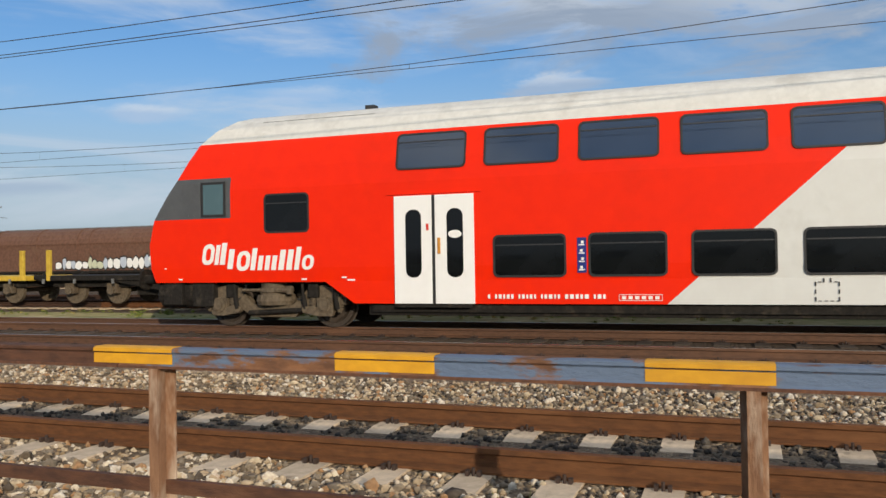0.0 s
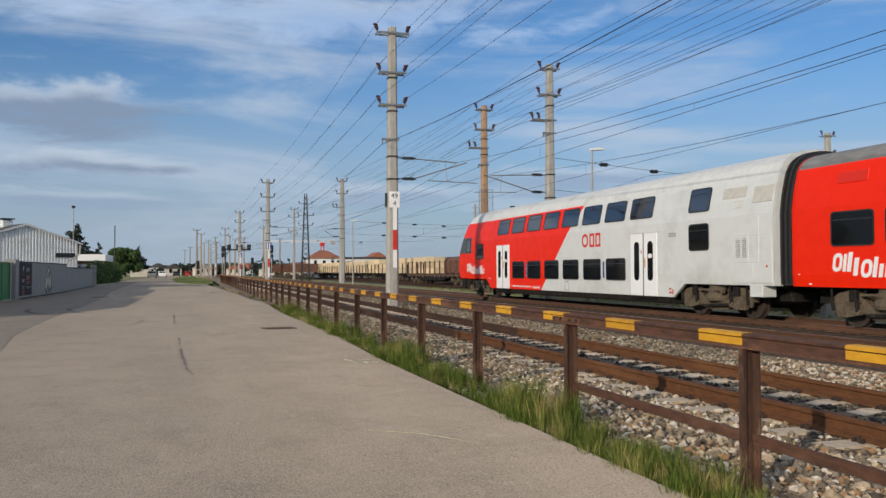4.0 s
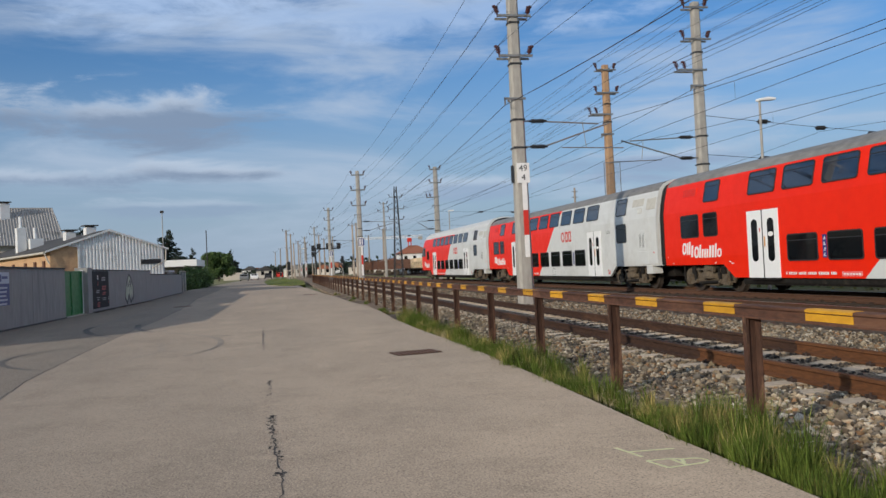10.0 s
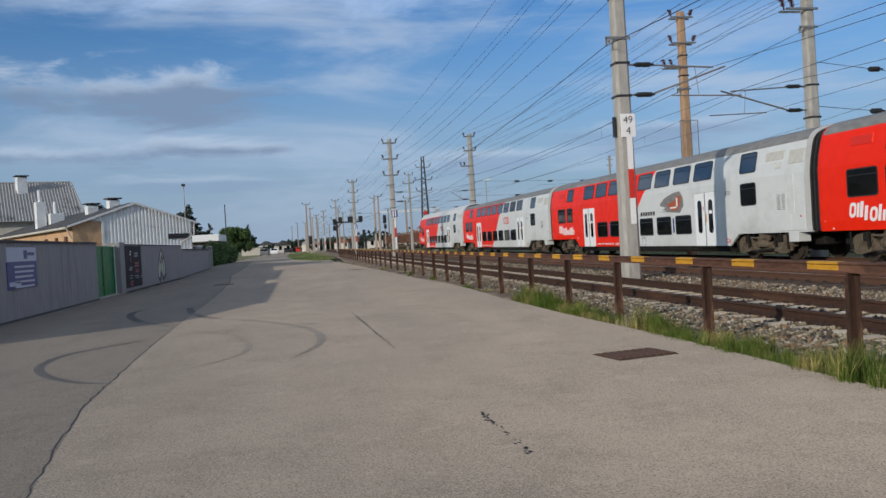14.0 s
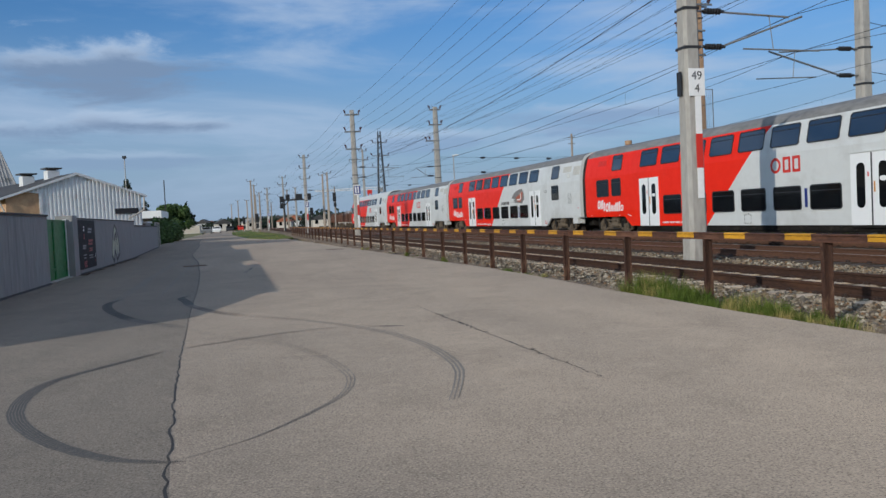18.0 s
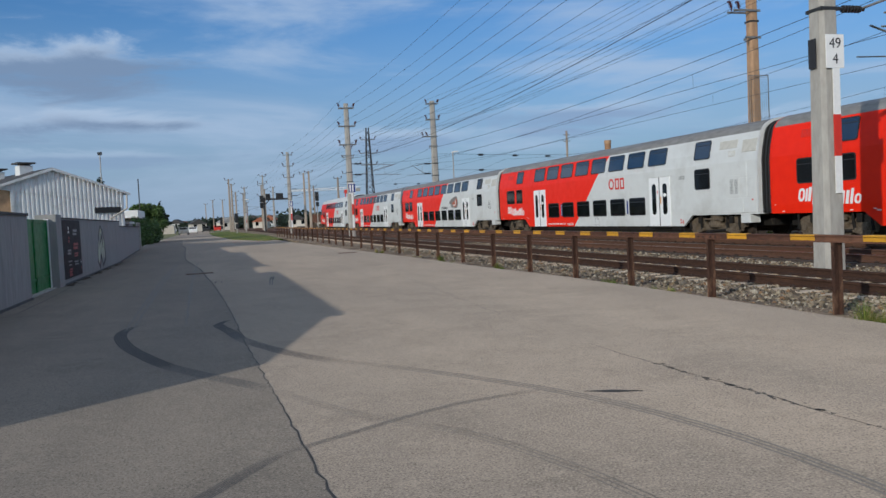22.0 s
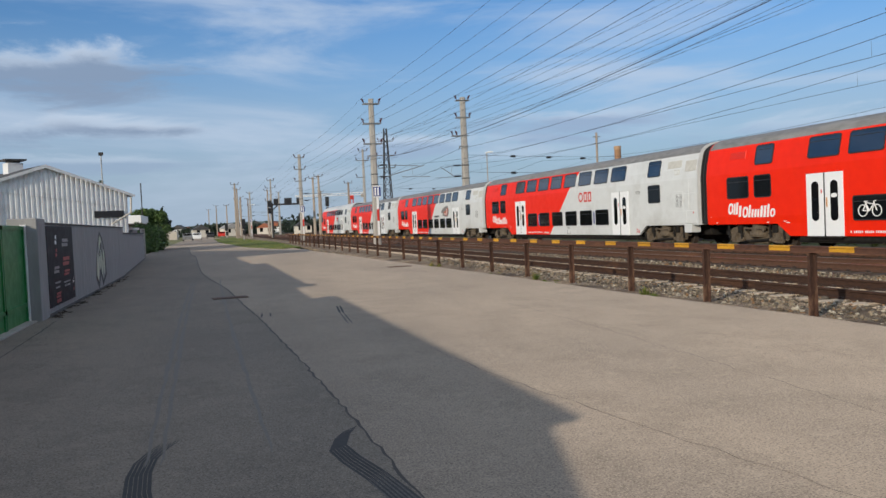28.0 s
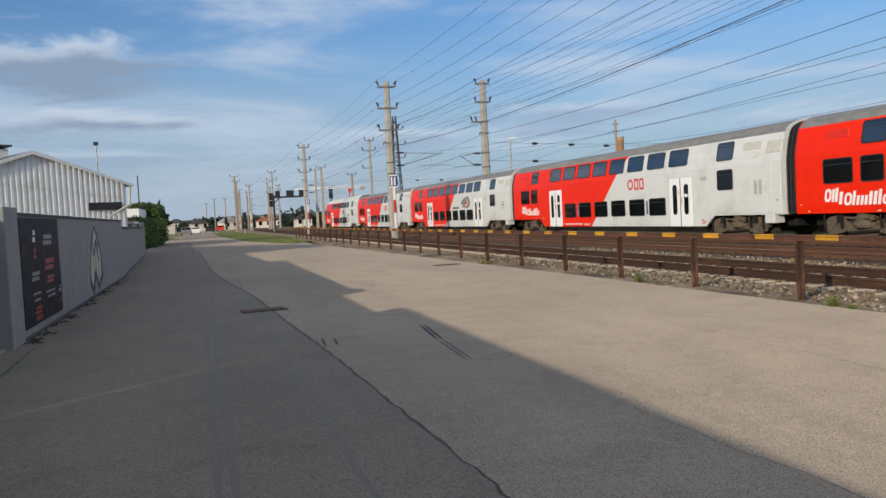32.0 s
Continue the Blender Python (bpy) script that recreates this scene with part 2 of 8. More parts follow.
def asphalt(name, k, warm=1.0):
    """Worn asphalt: pale binder with light and dark grains of stone, stains and smoother wheel paths."""
    m = bpy.data.materials.new(name)
    m.use_nodes = True
    nt = m.node_tree
    b = nt.nodes["Principled BSDF"]
    b.inputs["Roughness"].default_value, b.inputs["Specular IOR Level"].default_value, b.inputs["Diffuse Roughness"].default_value = 0.9, 0.2, 1.0
    tc = nt.nodes.new("ShaderNodeTexCoord")
    along = nt.nodes.new("ShaderNodeMapping")
    along.inputs["Scale"].default_value = (1.0, 0.22, 1.0)
    nt.links.new(tc.outputs["Object"], along.inputs[0])

    def noise_of(scale, detail, rough=0.6, stretched=False):
        n = nt.nodes.new("ShaderNodeTexNoise")
        n.inputs["Scale"].default_value, n.inputs["Detail"].default_value, n.inputs["Roughness"].default_value = scale, detail, rough
        nt.links.new(along.outputs[0] if stretched else tc.outputs["Object"], n.inputs["Vector"])
        return n.outputs[0]

    def mixed(source, lo, hi, top, a, c):
        r = nt.nodes.new("ShaderNodeMapRange")
        for j, v in enumerate((lo, hi, 0.0, top)):
            r.inputs[j + 1].default_value = v
        nt.links.new(source, r.inputs[0])
        x = nt.nodes.new("ShaderNodeMix")
        x.data_type = "RGBA"
        nt.links.new(r.outputs[0], x.inputs[0])
        for sock, v in ((x.inputs[6], a), (x.inputs[7], c)):
            if isinstance(v, tuple):
                sock.default_value = (v[0] * k * warm, v[1] * k, v[2] * k / warm, 1)
            else:
                nt.links.new(v, sock)
        return x.outputs[2]

    col = mixed(noise_of(0.45, 5, 0.6, True), 0.36, 0.66, 1.0, (0.37, 0.332, 0.282), (0.285, 0.26, 0.227))
    col = mixed(noise_of(1.3, 7, 0.72), 0.46, 0.70, 0.7, col, (0.22, 0.20, 0.172))
    col = mixed(noise_of(5.5, 5, 0.65), 0.56, 0.70, 0.5, col, (0.44, 0.395, 0.33))
    col = mixed(noise_of(0.16, 4, 0.6), 0.52, 0.66, 0.30, col, (0.21, 0.195, 0.175))
    grain = noise_of(75, 2, 0.5)
    col = mixed(grain, 0.55, 0.65, 0.72, col, (0.47, 0.425, 0.36))
    col = mixed(grain, 0.44, 0.34, 0.75, col, (0.13, 0.12, 0.105))
    col = mixed(noise_of(24, 3, 0.6), 0.66, 0.74, 0.8, col, (0.12, 0.11, 0.10))
    nt.links.new(col, b.inputs["Base Color"])
    bp = nt.nodes.new("ShaderNodeBump")
    bp.inputs["Strength"].default_value, bp.inputs["Distance"].default_value = 0.35, 0.006
    nt.links.new(grain, bp.inputs["Height"])
    nt.links.new(bp.outputs[0], b.inputs["Normal"])
    return m


def pebbles(name, colors):
    """Loose stones, each of its own colour, with fine grain."""
    m = bpy.data.materials.new(name)
    m.use_nodes = True
    nt = m.node_tree
    b = nt.nodes["Principled BSDF"]
    b.inputs["Roughness"].default_value, b.inputs["Specular IOR Level"].default_value, b.inputs["Diffuse Roughness"].default_value = 0.9, 0.25, 0.7
    r = nt.nodes.new("ShaderNodeValToRGB")
    r.color_ramp.interpolation = "CONSTANT"
    while len(r.color_ramp.elements) < len(colors):
        r.color_ramp.elements.new(0.5)
    for j, c in enumerate(colors):
        r.color_ramp.elements[j].position = j / len(colors)
        r.color_ramp.elements[j].color = (*c, 1)
    nt.links.new(nt.nodes.new("ShaderNodeNewGeometry").outputs["Random Per Island"], r.inputs[0])
    n = nt.nodes.new("ShaderNodeTexNoise")
    n.inputs["Scale"].default_value, n.inputs["Detail"].default_value = 30, 5
    tc = nt.nodes.new("ShaderNodeTexCoord")
    nt.links.new(tc.outputs["Object"], n.inputs["Vector"])
    x = nt.nodes.new("ShaderNodeMix")
    x.data_type, x.blend_type = "RGBA", "OVERLAY"
    x.inputs[0].default_value = 0.7
    nt.links.new(r.outputs[0], x.inputs[6])
    nt.links.new(n.outputs[0], x.inputs[7])
    nt.links.new(x.outputs[2], b.inputs["Base Color"])
    return m


ASPHALT = asphalt("asphalt", 0.80, 1.095)
CRACK = mat("bitumen_crack", (0.030, 0.026, 0.022), (0.058, 0.050, 0.042), 30, 0.8)
TYRE = mat("tyre_rubber_mark", (0.018, 0.018, 0.018), (0.046, 0.044, 0.042), 26, 0.85)
FAINT = mat("worn_tyre_mark", (0.062, 0.057, 0.053), (0.125, 0.113, 0.10), 30, 0.88, dusty=1.0)
PALE = mat("worn_road_paint", (0.58, 0.54, 0.46), (0.42, 0.385, 0.33), 18, 0.9)
STONES = stony("ballast_stone", [(0.08, 0.063, 0.05), (0.25, 0.19, 0.128), (0.37, 0.285, 0.188), (0.17, 0.13, 0.097), (0.50, 0.395, 0.27)], 24, 0.04, dirt=(0.09, 0.068, 0.05), dirt_scale=0.5)
STONE = pebbles("broken_stone", [(0.079, 0.063, 0.048), (0.269, 0.198, 0.119), (0.396, 0.317, 0.221), (0.158, 0.131, 0.099), (0.317, 0.190, 0.099), (0.571, 0.499, 0.396), (0.221, 0.178, 0.127), (0.459, 0.380, 0.269), (0.119, 0.091, 0.062), (0.348, 0.274, 0.182), (0.198, 0.167, 0.131), (0.507, 0.459, 0.388)])
# the same stones darker: dimmer sun further on is put into their colour
STONE_DIM = pebbles("dim_broken_stone", [(0.062, 0.052, 0.040), (0.180, 0.137, 0.084), (0.262, 0.212, 0.150), (0.114, 0.097, 0.077), (0.222, 0.133, 0.069), (0.380, 0.340, 0.266), (0.154, 0.128, 0.093), (0.299, 0.251, 0.177), (0.091, 0.070, 0.048), (0.236, 0.189, 0.128), (0.136, 0.119, 0.097)])
STONE_BLACK = pebbles("dark_broken_stone", [(0.03, 0.027, 0.025), (0.055, 0.048, 0.041), (0.085, 0.073, 0.06), (0.042, 0.037, 0.033), (0.19, 0.155, 0.115), (0.065, 0.056, 0.047), (0.05, 0.043, 0.038), (0.11, 0.092, 0.072)])
BED = stony("brake_dust_ballast", [(0.026, 0.019, 0.014), (0.066, 0.048, 0.034), (0.048, 0.036, 0.027), (0.088, 0.065, 0.048)], 18, 0.04)
VERGE = stony("dry_grass_and_gravel", [(0.10, 0.11, 0.04), (0.20, 0.17, 0.09), (0.13, 0.13, 0.05), (0.26, 0.22, 0.14)], 3.0, 0.03, dirt=(0.07, 0.10, 0.03), dirt_scale=0.12)
RUST = mat("rusted_steel", (0.15, 0.062, 0.03), (0.085, 0.038, 0.022), 26, 0.85, spots=(0.22, 0.095, 0.045), spot_scale=3.0, bump=0.35, bump_scale=90)
BEAMRUST = mat("rusted_rail_steel", (0.125, 0.056, 0.032), (0.068, 0.034, 0.023), 22, 0.8, spots=(0.20, 0.098, 0.055), spot_scale=2.2, spot_at=(0.54, 0.70), bump=0.4, bump_scale=70, stretch=(1, 0.3, 1), spec=0.3)
POSTPALE = mat("flaking_post_paint", (0.25, 0.135, 0.075), (0.15, 0.075, 0.042), 14, 0.85, spots=(0.46, 0.36, 0.27), spot_scale=3.2, spot_at=(0.48, 0.62), bump=0.4, bump_scale=80, stretch=(1, 1, 0.3), rand=0.15, spec=0.25)
POSTRUST = mat("rusted_post_steel", (0.088, 0.043, 0.027), (0.045, 0.025, 0.018), 18, 0.85, spots=(0.30, 0.17, 0.10), spot_scale=5.0, spot_at=(0.54, 0.70), bump=0.4, bump_scale=80, stretch=(1, 1, 0.35), rand=0.25, spec=0.25)
YELLOW = mat("yellow_marking_paint", (0.66, 0.33, 0.012), (0.54, 0.26, 0.012), 14, 0.65, spots=(0.24, 0.11, 0.03), spot_scale=6, spot_at=(0.60, 0.72), stretch=(1, 0.5, 1), rand=0.18)
RAILSIDE = mat("rail_rust", (0.115, 0.054, 0.028), (0.075, 0.037, 0.021), 34, 0.8, spots=(0.15, 0.07, 0.035), spot_scale=2.0, bump=0.2, bump_scale=60, stretch=(1, 0.25, 1))
RAILTOP = mat("worn_rail_steel", (0.42, 0.38, 0.35), (0.30, 0.26, 0.23), 20, 0.35, 0.9)
SLEEPER = mat("weathered_sleeper_concrete", (0.64, 0.51, 0.365), (0.48, 0.38, 0.27), 12, 0.92, spots=(0.15, 0.12, 0.09), spot_scale=3.0, spot_at=(0.58, 0.75), bump=0.3, rand=0.18)
CLIP = mat("fastening_steel", (0.05, 0.028, 0.02), (0.03, 0.02, 0.016), 30, 0.8)
CONC = mat("mast_concrete", (0.41, 0.385, 0.34), (0.335, 0.315, 0.28), 9, 0.9, spots=(0.28, 0.262, 0.235), spot_scale=1.2, bump=0.25, bump_scale=60, stretch=(1, 1, 0.3))
CONC_WARM = mat("stained_mast_concrete", (0.45, 0.285, 0.16), (0.36, 0.225, 0.13), 9, 0.9, spots=(0.30, 0.185, 0.11), spot_scale=1.4, bump=0.25, stretch=(1, 1, 0.3))
WALLC = mat("wall_concrete", (0.33, 0.32, 0.30), (0.28, 0.27, 0.255), 7, 0.92, spots=(0.20, 0.195, 0.185), spot_scale=1.4, spot_at=(0.56, 0.85), bump=0.3, bump_scale=50, stretch=(1, 1, 0.22))
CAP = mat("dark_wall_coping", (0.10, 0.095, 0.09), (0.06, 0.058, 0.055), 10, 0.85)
RED = mat("red_coach_paint", (0.84, 0.022, 0.001), (0.80, 0.019, 0.001), 3, 0.38, spots=(0.68, 0.020, 0.002), spot_scale=0.55, spot_at=(0.55, 0.85), spec=0.22)
GREY = mat("light_grey_coach_paint", (0.655, 0.665, 0.64), (0.625, 0.63, 0.605), 3, 0.38, spots=(0.47, 0.465, 0.43), spot_scale=0.6, spot_at=(0.52, 0.8))
ROOFP = mat("clean_roof_paint", (0.68, 0.675, 0.635), (0.60, 0.595, 0.56), 5, 0.5, spots=(0.5, 0.49, 0.45), spot_scale=0.8)
ROOFD = mat("sooty_roof_paint", (0.235, 0.225, 0.21), (0.17, 0.165, 0.155), 6, 0.65, spots=(0.30, 0.29, 0.27), spot_scale=0.7, stretch=(1, 0.4, 1))
DUSTYP = mat("dusty_hatch_paint", (0.56, 0.54, 0.48), (0.48, 0.46, 0.40), 6, 0.6)
DOORW = mat("white_door_paint", (0.85, 0.85, 0.835), (0.82, 0.82, 0.80), 4, 0.35, spots=(0.62, 0.63, 0.57), spot_scale=1.3, spot_at=(0.6, 0.85))
RUBBER = mat("black_rubber", (0.016, 0.016, 0.017), (0.024, 0.024, 0.024), 14, 0.6)
GLASS = mat("dark_tinted_glass", (0.004, 0.005, 0.006), (0.007, 0.008, 0.009), 1.5, 0.03, spec=0.25)
GLASSU = mat("upper_tinted_glass", (0.006, 0.012, 0.024), (0.010, 0.018, 0.034), 1.5, 0.03, spec=0.5, ior=2.4)
# green cab glass, made pale by painting the bright sky into its colour
CABGLASS = mat("green_glass_painted_sky", (0.075, 0.13, 0.14), (0.05, 0.10, 0.11), 1.2, 0.04, spec=0.6, ior=1.8)
MASKG = mat("cab_mask_grey", (0.075, 0.078, 0.082), (0.09, 0.093, 0.097), 6, 0.4)
UNDER = mat("grimy_underframe", (0.02, 0.017, 0.014), (0.011, 0.010, 0.009), 12, 0.85, spots=(0.05, 0.041, 0.03), spot_scale=4, spec=0.25)
BOGIE = mat("dusty_bogie_steel", (0.155, 0.12, 0.081), (0.085, 0.066, 0.046), 12, 0.85, spots=(0.11, 0.088, 0.062), spot_scale=5, spot_at=(0.5, 0.7), spec=0.25)
WHEELM = mat("wheel_steel", (0.085, 0.065, 0.05), (0.055, 0.044, 0.036), 16, 0.65, 0.4)
DARK = mat("black_steel", (0.02, 0.02, 0.021), (0.03, 0.03, 0.031), 12, 0.6)
WHITE = mat("white_sign_paint", (0.84, 0.83, 0.80), (0.78, 0.77, 0.74), 12, 0.5)
SIGNRED = mat("red_sign_paint", (0.62, 0.03, 0.015), (0.55, 0.03, 0.015), 12, 0.5)
BLUE = mat("blue_pictogram_film", (0.015, 0.03, 0.20), (0.012, 0.025, 0.16), 10, 0.4)
ORANGE = mat("orange_handle_paint", (0.60, 0.27, 0.04), None, 10, 0.45)
INSUL = mat("brown_porcelain", (0.085, 0.022, 0.018), (0.055, 0.016, 0.014), 12, 0.25)
STEEL = mat("galvanised_steel", (0.30, 0.30, 0.29), (0.22, 0.22, 0.21), 14, 0.5, 0.5, spots=(0.14, 0.12, 0.1), spot_scale=4)
WIREM = mat("dull_copper_wire", (0.035, 0.034, 0.036), (0.05, 0.047, 0.045), 6, 0.6)
GREEN = mat("green_gate_paint", (0.02, 0.20, 0.045), (0.016, 0.16, 0.036), 5, 0.45, spots=(0.03, 0.18, 0.05), spot_scale=1.5)
CORR = mat("white_corrugated_sheet", (0.76, 0.76, 0.74), (0.70, 0.70, 0.68), 6, 0.5, spots=(0.58, 0.57, 0.53), spot_scale=0.9)
PLASTER = mat("ochre_plaster", (0.56, 0.36, 0.20), (0.50, 0.31, 0.17), 8, 0.9, spots=(0.36, 0.22, 0.13), spot_scale=0.8)
DARKROOF = mat("bitumen_roof", (0.05, 0.048, 0.046), (0.075, 0.07, 0.066), 8, 0.85)
TILEROOF = mat("grey_roof_tiles", (0.36, 0.345, 0.325), (0.27, 0.26, 0.245), 7, 0.85, spots=(0.12, 0.115, 0.105), spot_scale=0.6)
BROWN = mat("brown_wagon_paint", (0.165, 0.08, 0.047), (0.12, 0.058, 0.036), 5, 0.7, spots=(0.16, 0.09, 0.055), spot_scale=0.7)
BROWNISH = mat("dusty_brown_wagon_paint", (0.20, 0.115, 0.07), (0.145, 0.08, 0.05), 5, 0.75, spots=(0.30, 0.21, 0.14), spot_scale=0.5)
TAN = mat("dusty_tan_wagon_paint", (0.40, 0.33, 0.24), (0.32, 0.26, 0.185), 5, 0.75, spots=(0.18, 0.135, 0.09), spot_scale=0.7)
PINE = mat("sawn_timber", (0.76, 0.60, 0.38), (0.66, 0.49, 0.29), 9, 0.8, rand=0.22, stretch=(1, 0.2, 3))
LEAF = mat("bush_leaf", (0.085, 0.14, 0.03), (0.045, 0.085, 0.018), 3, 0.7, island=0.5)
LEAFD = mat("pine_needle", (0.018, 0.032, 0.016), (0.010, 0.02, 0.010), 3, 0.8, island=0.4)
GRASS = mat("grass_blade", (0.125, 0.165, 0.029), (0.06, 0.098, 0.017), 2.2, 0.95, spots=(0.40, 0.32, 0.12), spot_scale=2.6, spot_at=(0.50, 0.66), island=0.55, spec=0.1, dusty=0.6)
BARK = mat("bark", (0.09, 0.065, 0.045), (0.06, 0.045, 0.032), 12, 0.9)
BRICKR = mat("red_roof_tiles_far", (0.35, 0.12, 0.06), (0.28, 0.10, 0.05), 3, 0.85)
HOUSEW = mat("pale_render", (0.62, 0.57, 0.48), (0.56, 0.51, 0.43), 2, 0.9, rand=0.2)
POSTER = mat("dark_poster_film", (0.014, 0.014, 0.016), (0.022, 0.021, 0.023), 6, 0.6, spec=0.15)
POSTERB = mat("blue_poster_film", (0.025, 0.05, 0.19), (0.035, 0.06, 0.21), 6, 0.4)
POSTERW = mat("pale_poster_film", (0.45, 0.50, 0.58), (0.5, 0.55, 0.62), 6, 0.4)
POSTERR = mat("red_poster_film", (0.34, 0.03, 0.026), (0.22, 0.022, 0.02), 14, 0.5)
YWAGON = mat("yellow_wagon_paint", (0.62, 0.42, 0.04), (0.5, 0.32, 0.03), 6, 0.6)
BWAGON = mat("blue_wagon_paint", (0.03, 0.05, 0.22), None, 6, 0.6)
ASPHALT_OLD = asphalt("old_asphalt", 0.585, 1.06)
SPRAY = mat("yellowish_spray_paint", (0.80, 0.78, 0.42), (0.62, 0.60, 0.34), 22, 0.9)
BEAMBLUE = mat("flaking_blue_paint", (0.26, 0.125, 0.062), (0.13, 0.065, 0.038), 20, 0.78, spots=(0.125, 0.17, 0.25), spot_scale=4.5, spot_at=(0.47, 0.52), bump=0.5, bump_scale=60, stretch=(1, 0.35, 1), spec=0.25)
CONC_OLD = mat("old_mast_concrete", (0.40, 0.33, 0.255), (0.32, 0.265, 0.21), 9, 0.9, spots=(0.27, 0.21, 0.16), spot_scale=1.2, bump=0.25, stretch=(1, 1, 0.3), rand=0.2)
STRAW = mat("dry_straw", (0.46, 0.38, 0.20), (0.36, 0.29, 0.14), 4, 0.8, island=0.3)
RUSTRAIL = mat("bright_rail_rust", (0.15, 0.062, 0.024), (0.095, 0.042, 0.019), 30, 0.85, spots=(0.19, 0.085, 0.035), spot_scale=1.6, bump=0.25, bump_scale=60, stretch=(1, 0.25, 1), spec=0.25)
FAINTER = mat("faded_tyre_mark", (0.12, 0.108, 0.095), (0.20, 0.18, 0.155), 34, 0.88, dusty=1.0)
ROLLED = mat("rolled_asphalt", (0.125, 0.113, 0.10), (0.175, 0.158, 0.138), 30, 0.88, dusty=1.0)
SLEEPERD = mat("brake_dust_sleeper", (0.085, 0.062, 0.046), (0.055, 0.042, 0.032), 12, 0.92, bump=0.3, rand=0.2)
BIRD = mat("rust_red_emblem", (0.42, 0.095, 0.03), (0.34, 0.07, 0.025), 8, 0.5)
HOPPER = mat("window_hopper_rail", (0.032, 0.032, 0.033), (0.024, 0.024, 0.025), 12, 0.5)
# dark rail rust, deepened by dimmer sun put into the colour
RAILDIM = mat("dimmed_dark_rail_rust", (0.066, 0.034, 0.021), (0.042, 0.024, 0.017), 30, 0.85, spots=(0.105, 0.052, 0.028), spot_scale=1.6, bump=0.25, bump_scale=60, stretch=(1, 0.25, 1), spec=0.25)
GRAFFILL = mat("pale_green_spray", (0.58, 0.60, 0.44), (0.50, 0.53, 0.38), 9, 0.7)
LITTER = mat("damp_leaf_litter", (0.035, 0.03, 0.024), (0.06, 0.048, 0.034), 30, 0.95)
POSTERG = mat("grey_poster_print", (0.30, 0.29, 0.29), (0.17, 0.165, 0.165), 16, 0.5)

# ---------------------------------------------------------------- mesh helpers
RZ = -0.185        # top of the rails
ROAD = -0.21


def box(bm, x0, y0, z0, x1, y1, z1):
    vs = [bm.verts.new((x, y, z)) for x in (x0, x1) for y in (y0, y1) for z in (z0, z1)]
    for f in ((0, 1, 3, 2), (4, 6, 7, 5), (0, 4, 5, 1), (2, 3, 7, 6), (0, 2, 6, 4), (1, 5, 7, 3)):
        bm.faces.new([vs[k] for k in f])


def rod(bm, a, b, r, seg=8, r2=None, caps=True):
    """A round bar from a to b."""
    a, b = Vector(a), Vector(b)
    q = (b - a).to_track_quat("Z", "Y")
    r2 = r if r2 is None else r2
    rings = []
    for p, rr in ((a, r), (b, r2)):
        rings.append([bm.verts.new(p + q @ Vector((rr * math.cos(2 * math.pi * k / seg), rr * math.sin(2 * math.pi * k / seg), 0))) for k in range(seg)])
    for k in range(seg):
        bm.faces.new((rings[0][k], rings[0][(k + 1) % seg], rings[1][(k + 1) % seg], rings[1][k]))
    if caps:
        bm.faces.new(rings[0][::-1])
        bm.faces.new(rings[1])


def extrude(bm, pts, axis, a, b, caps=True):
    """A closed outline pts in the two other axes (in x, y, z order), drawn out along an axis from a to b."""
    def at(p, v):
        return {"x": (v, p[0], p[1]), "y": (p[0], v, p[1]), "z": (p[0], p[1], v)}[axis]
    r0 = [bm.verts.new(at(p, a)) for p in pts]
    r1 = [bm.verts.new(at(p, b)) for p in pts]
    n = len(pts)
    for k in range(n):
        bm.faces.new((r0[k], r0[(k + 1) % n], r1[(k + 1) % n], r1[k]))
    if caps:
        bm.faces.new(r0[::-1])
        bm.faces.new(r1)


def rounded(w, h, r, n=4):
    """The outline of a rectangle with rounded corners about the origin."""
    out = []
    for cx, cy, a0 in ((w / 2 - r, h / 2 - r, 0), (-w / 2 + r, h / 2 - r, 90), (-w / 2 + r, -h / 2 + r, 180), (w / 2 - r, -h / 2 + r, 270)):
        for k in range(n + 1):
            a = radians(a0 + 90 * k / n)
            out.append((cx + r * math.cos(a), cy + r * math.sin(a)))
    return out


def part(name, bm, material, parent=None, label="", smooth=False, m=None, bevel=0.0, kind=""):
    if bevel:
        bmesh.ops.bevel(bm, geom=bm.edges[:], offset=bevel, segments=1, affect="EDGES", clamp_overlap=True)
    bmesh.ops.recalc_face_normals(bm, faces=bm.faces[:])
    me = bpy.data.meshes.new(name)
    bm.to_mesh(me)
    bm.free()
    for x in material if isinstance(material, (list, tuple)) else [material]:
        me.materials.append(x)
    if smooth:
        me.polygons.foreach_set("use_smooth", [True] * len(me.polygons))
    ob = new(name, me)
    ob.parent = parent
    if m is not None:
        ob.matrix_basis = m
    return tagged(ob, label, kind=kind)


def boxes(name, material, *bs, parent=None, label="", bevel=0.0, kind=""):
    bm = bmesh.new()
    for b in bs:
        box(bm, *b)
    return part(name, bm, material, parent, label, bevel=bevel, kind=kind)


def rods(name, material, *rs, parent=None, label="", seg=8):
    bm = bmesh.new()
    for a, b, r in rs:
        rod(bm, a, b, r, seg)
    return part(name, bm, material, parent, label)


def shared(name, me, parent, m, label=""):
    """One more object on a mesh that is there already."""
    ob = new(name, me)
    ob.parent = parent
    ob.matrix_basis = m
    return tagged(ob, label)


def thing(name, label, category, m=None, group="", kind=""):
    e = new(name)
    if m is not None:
        e.matrix_basis = m
    return tagged(e, label, category, group, kind)


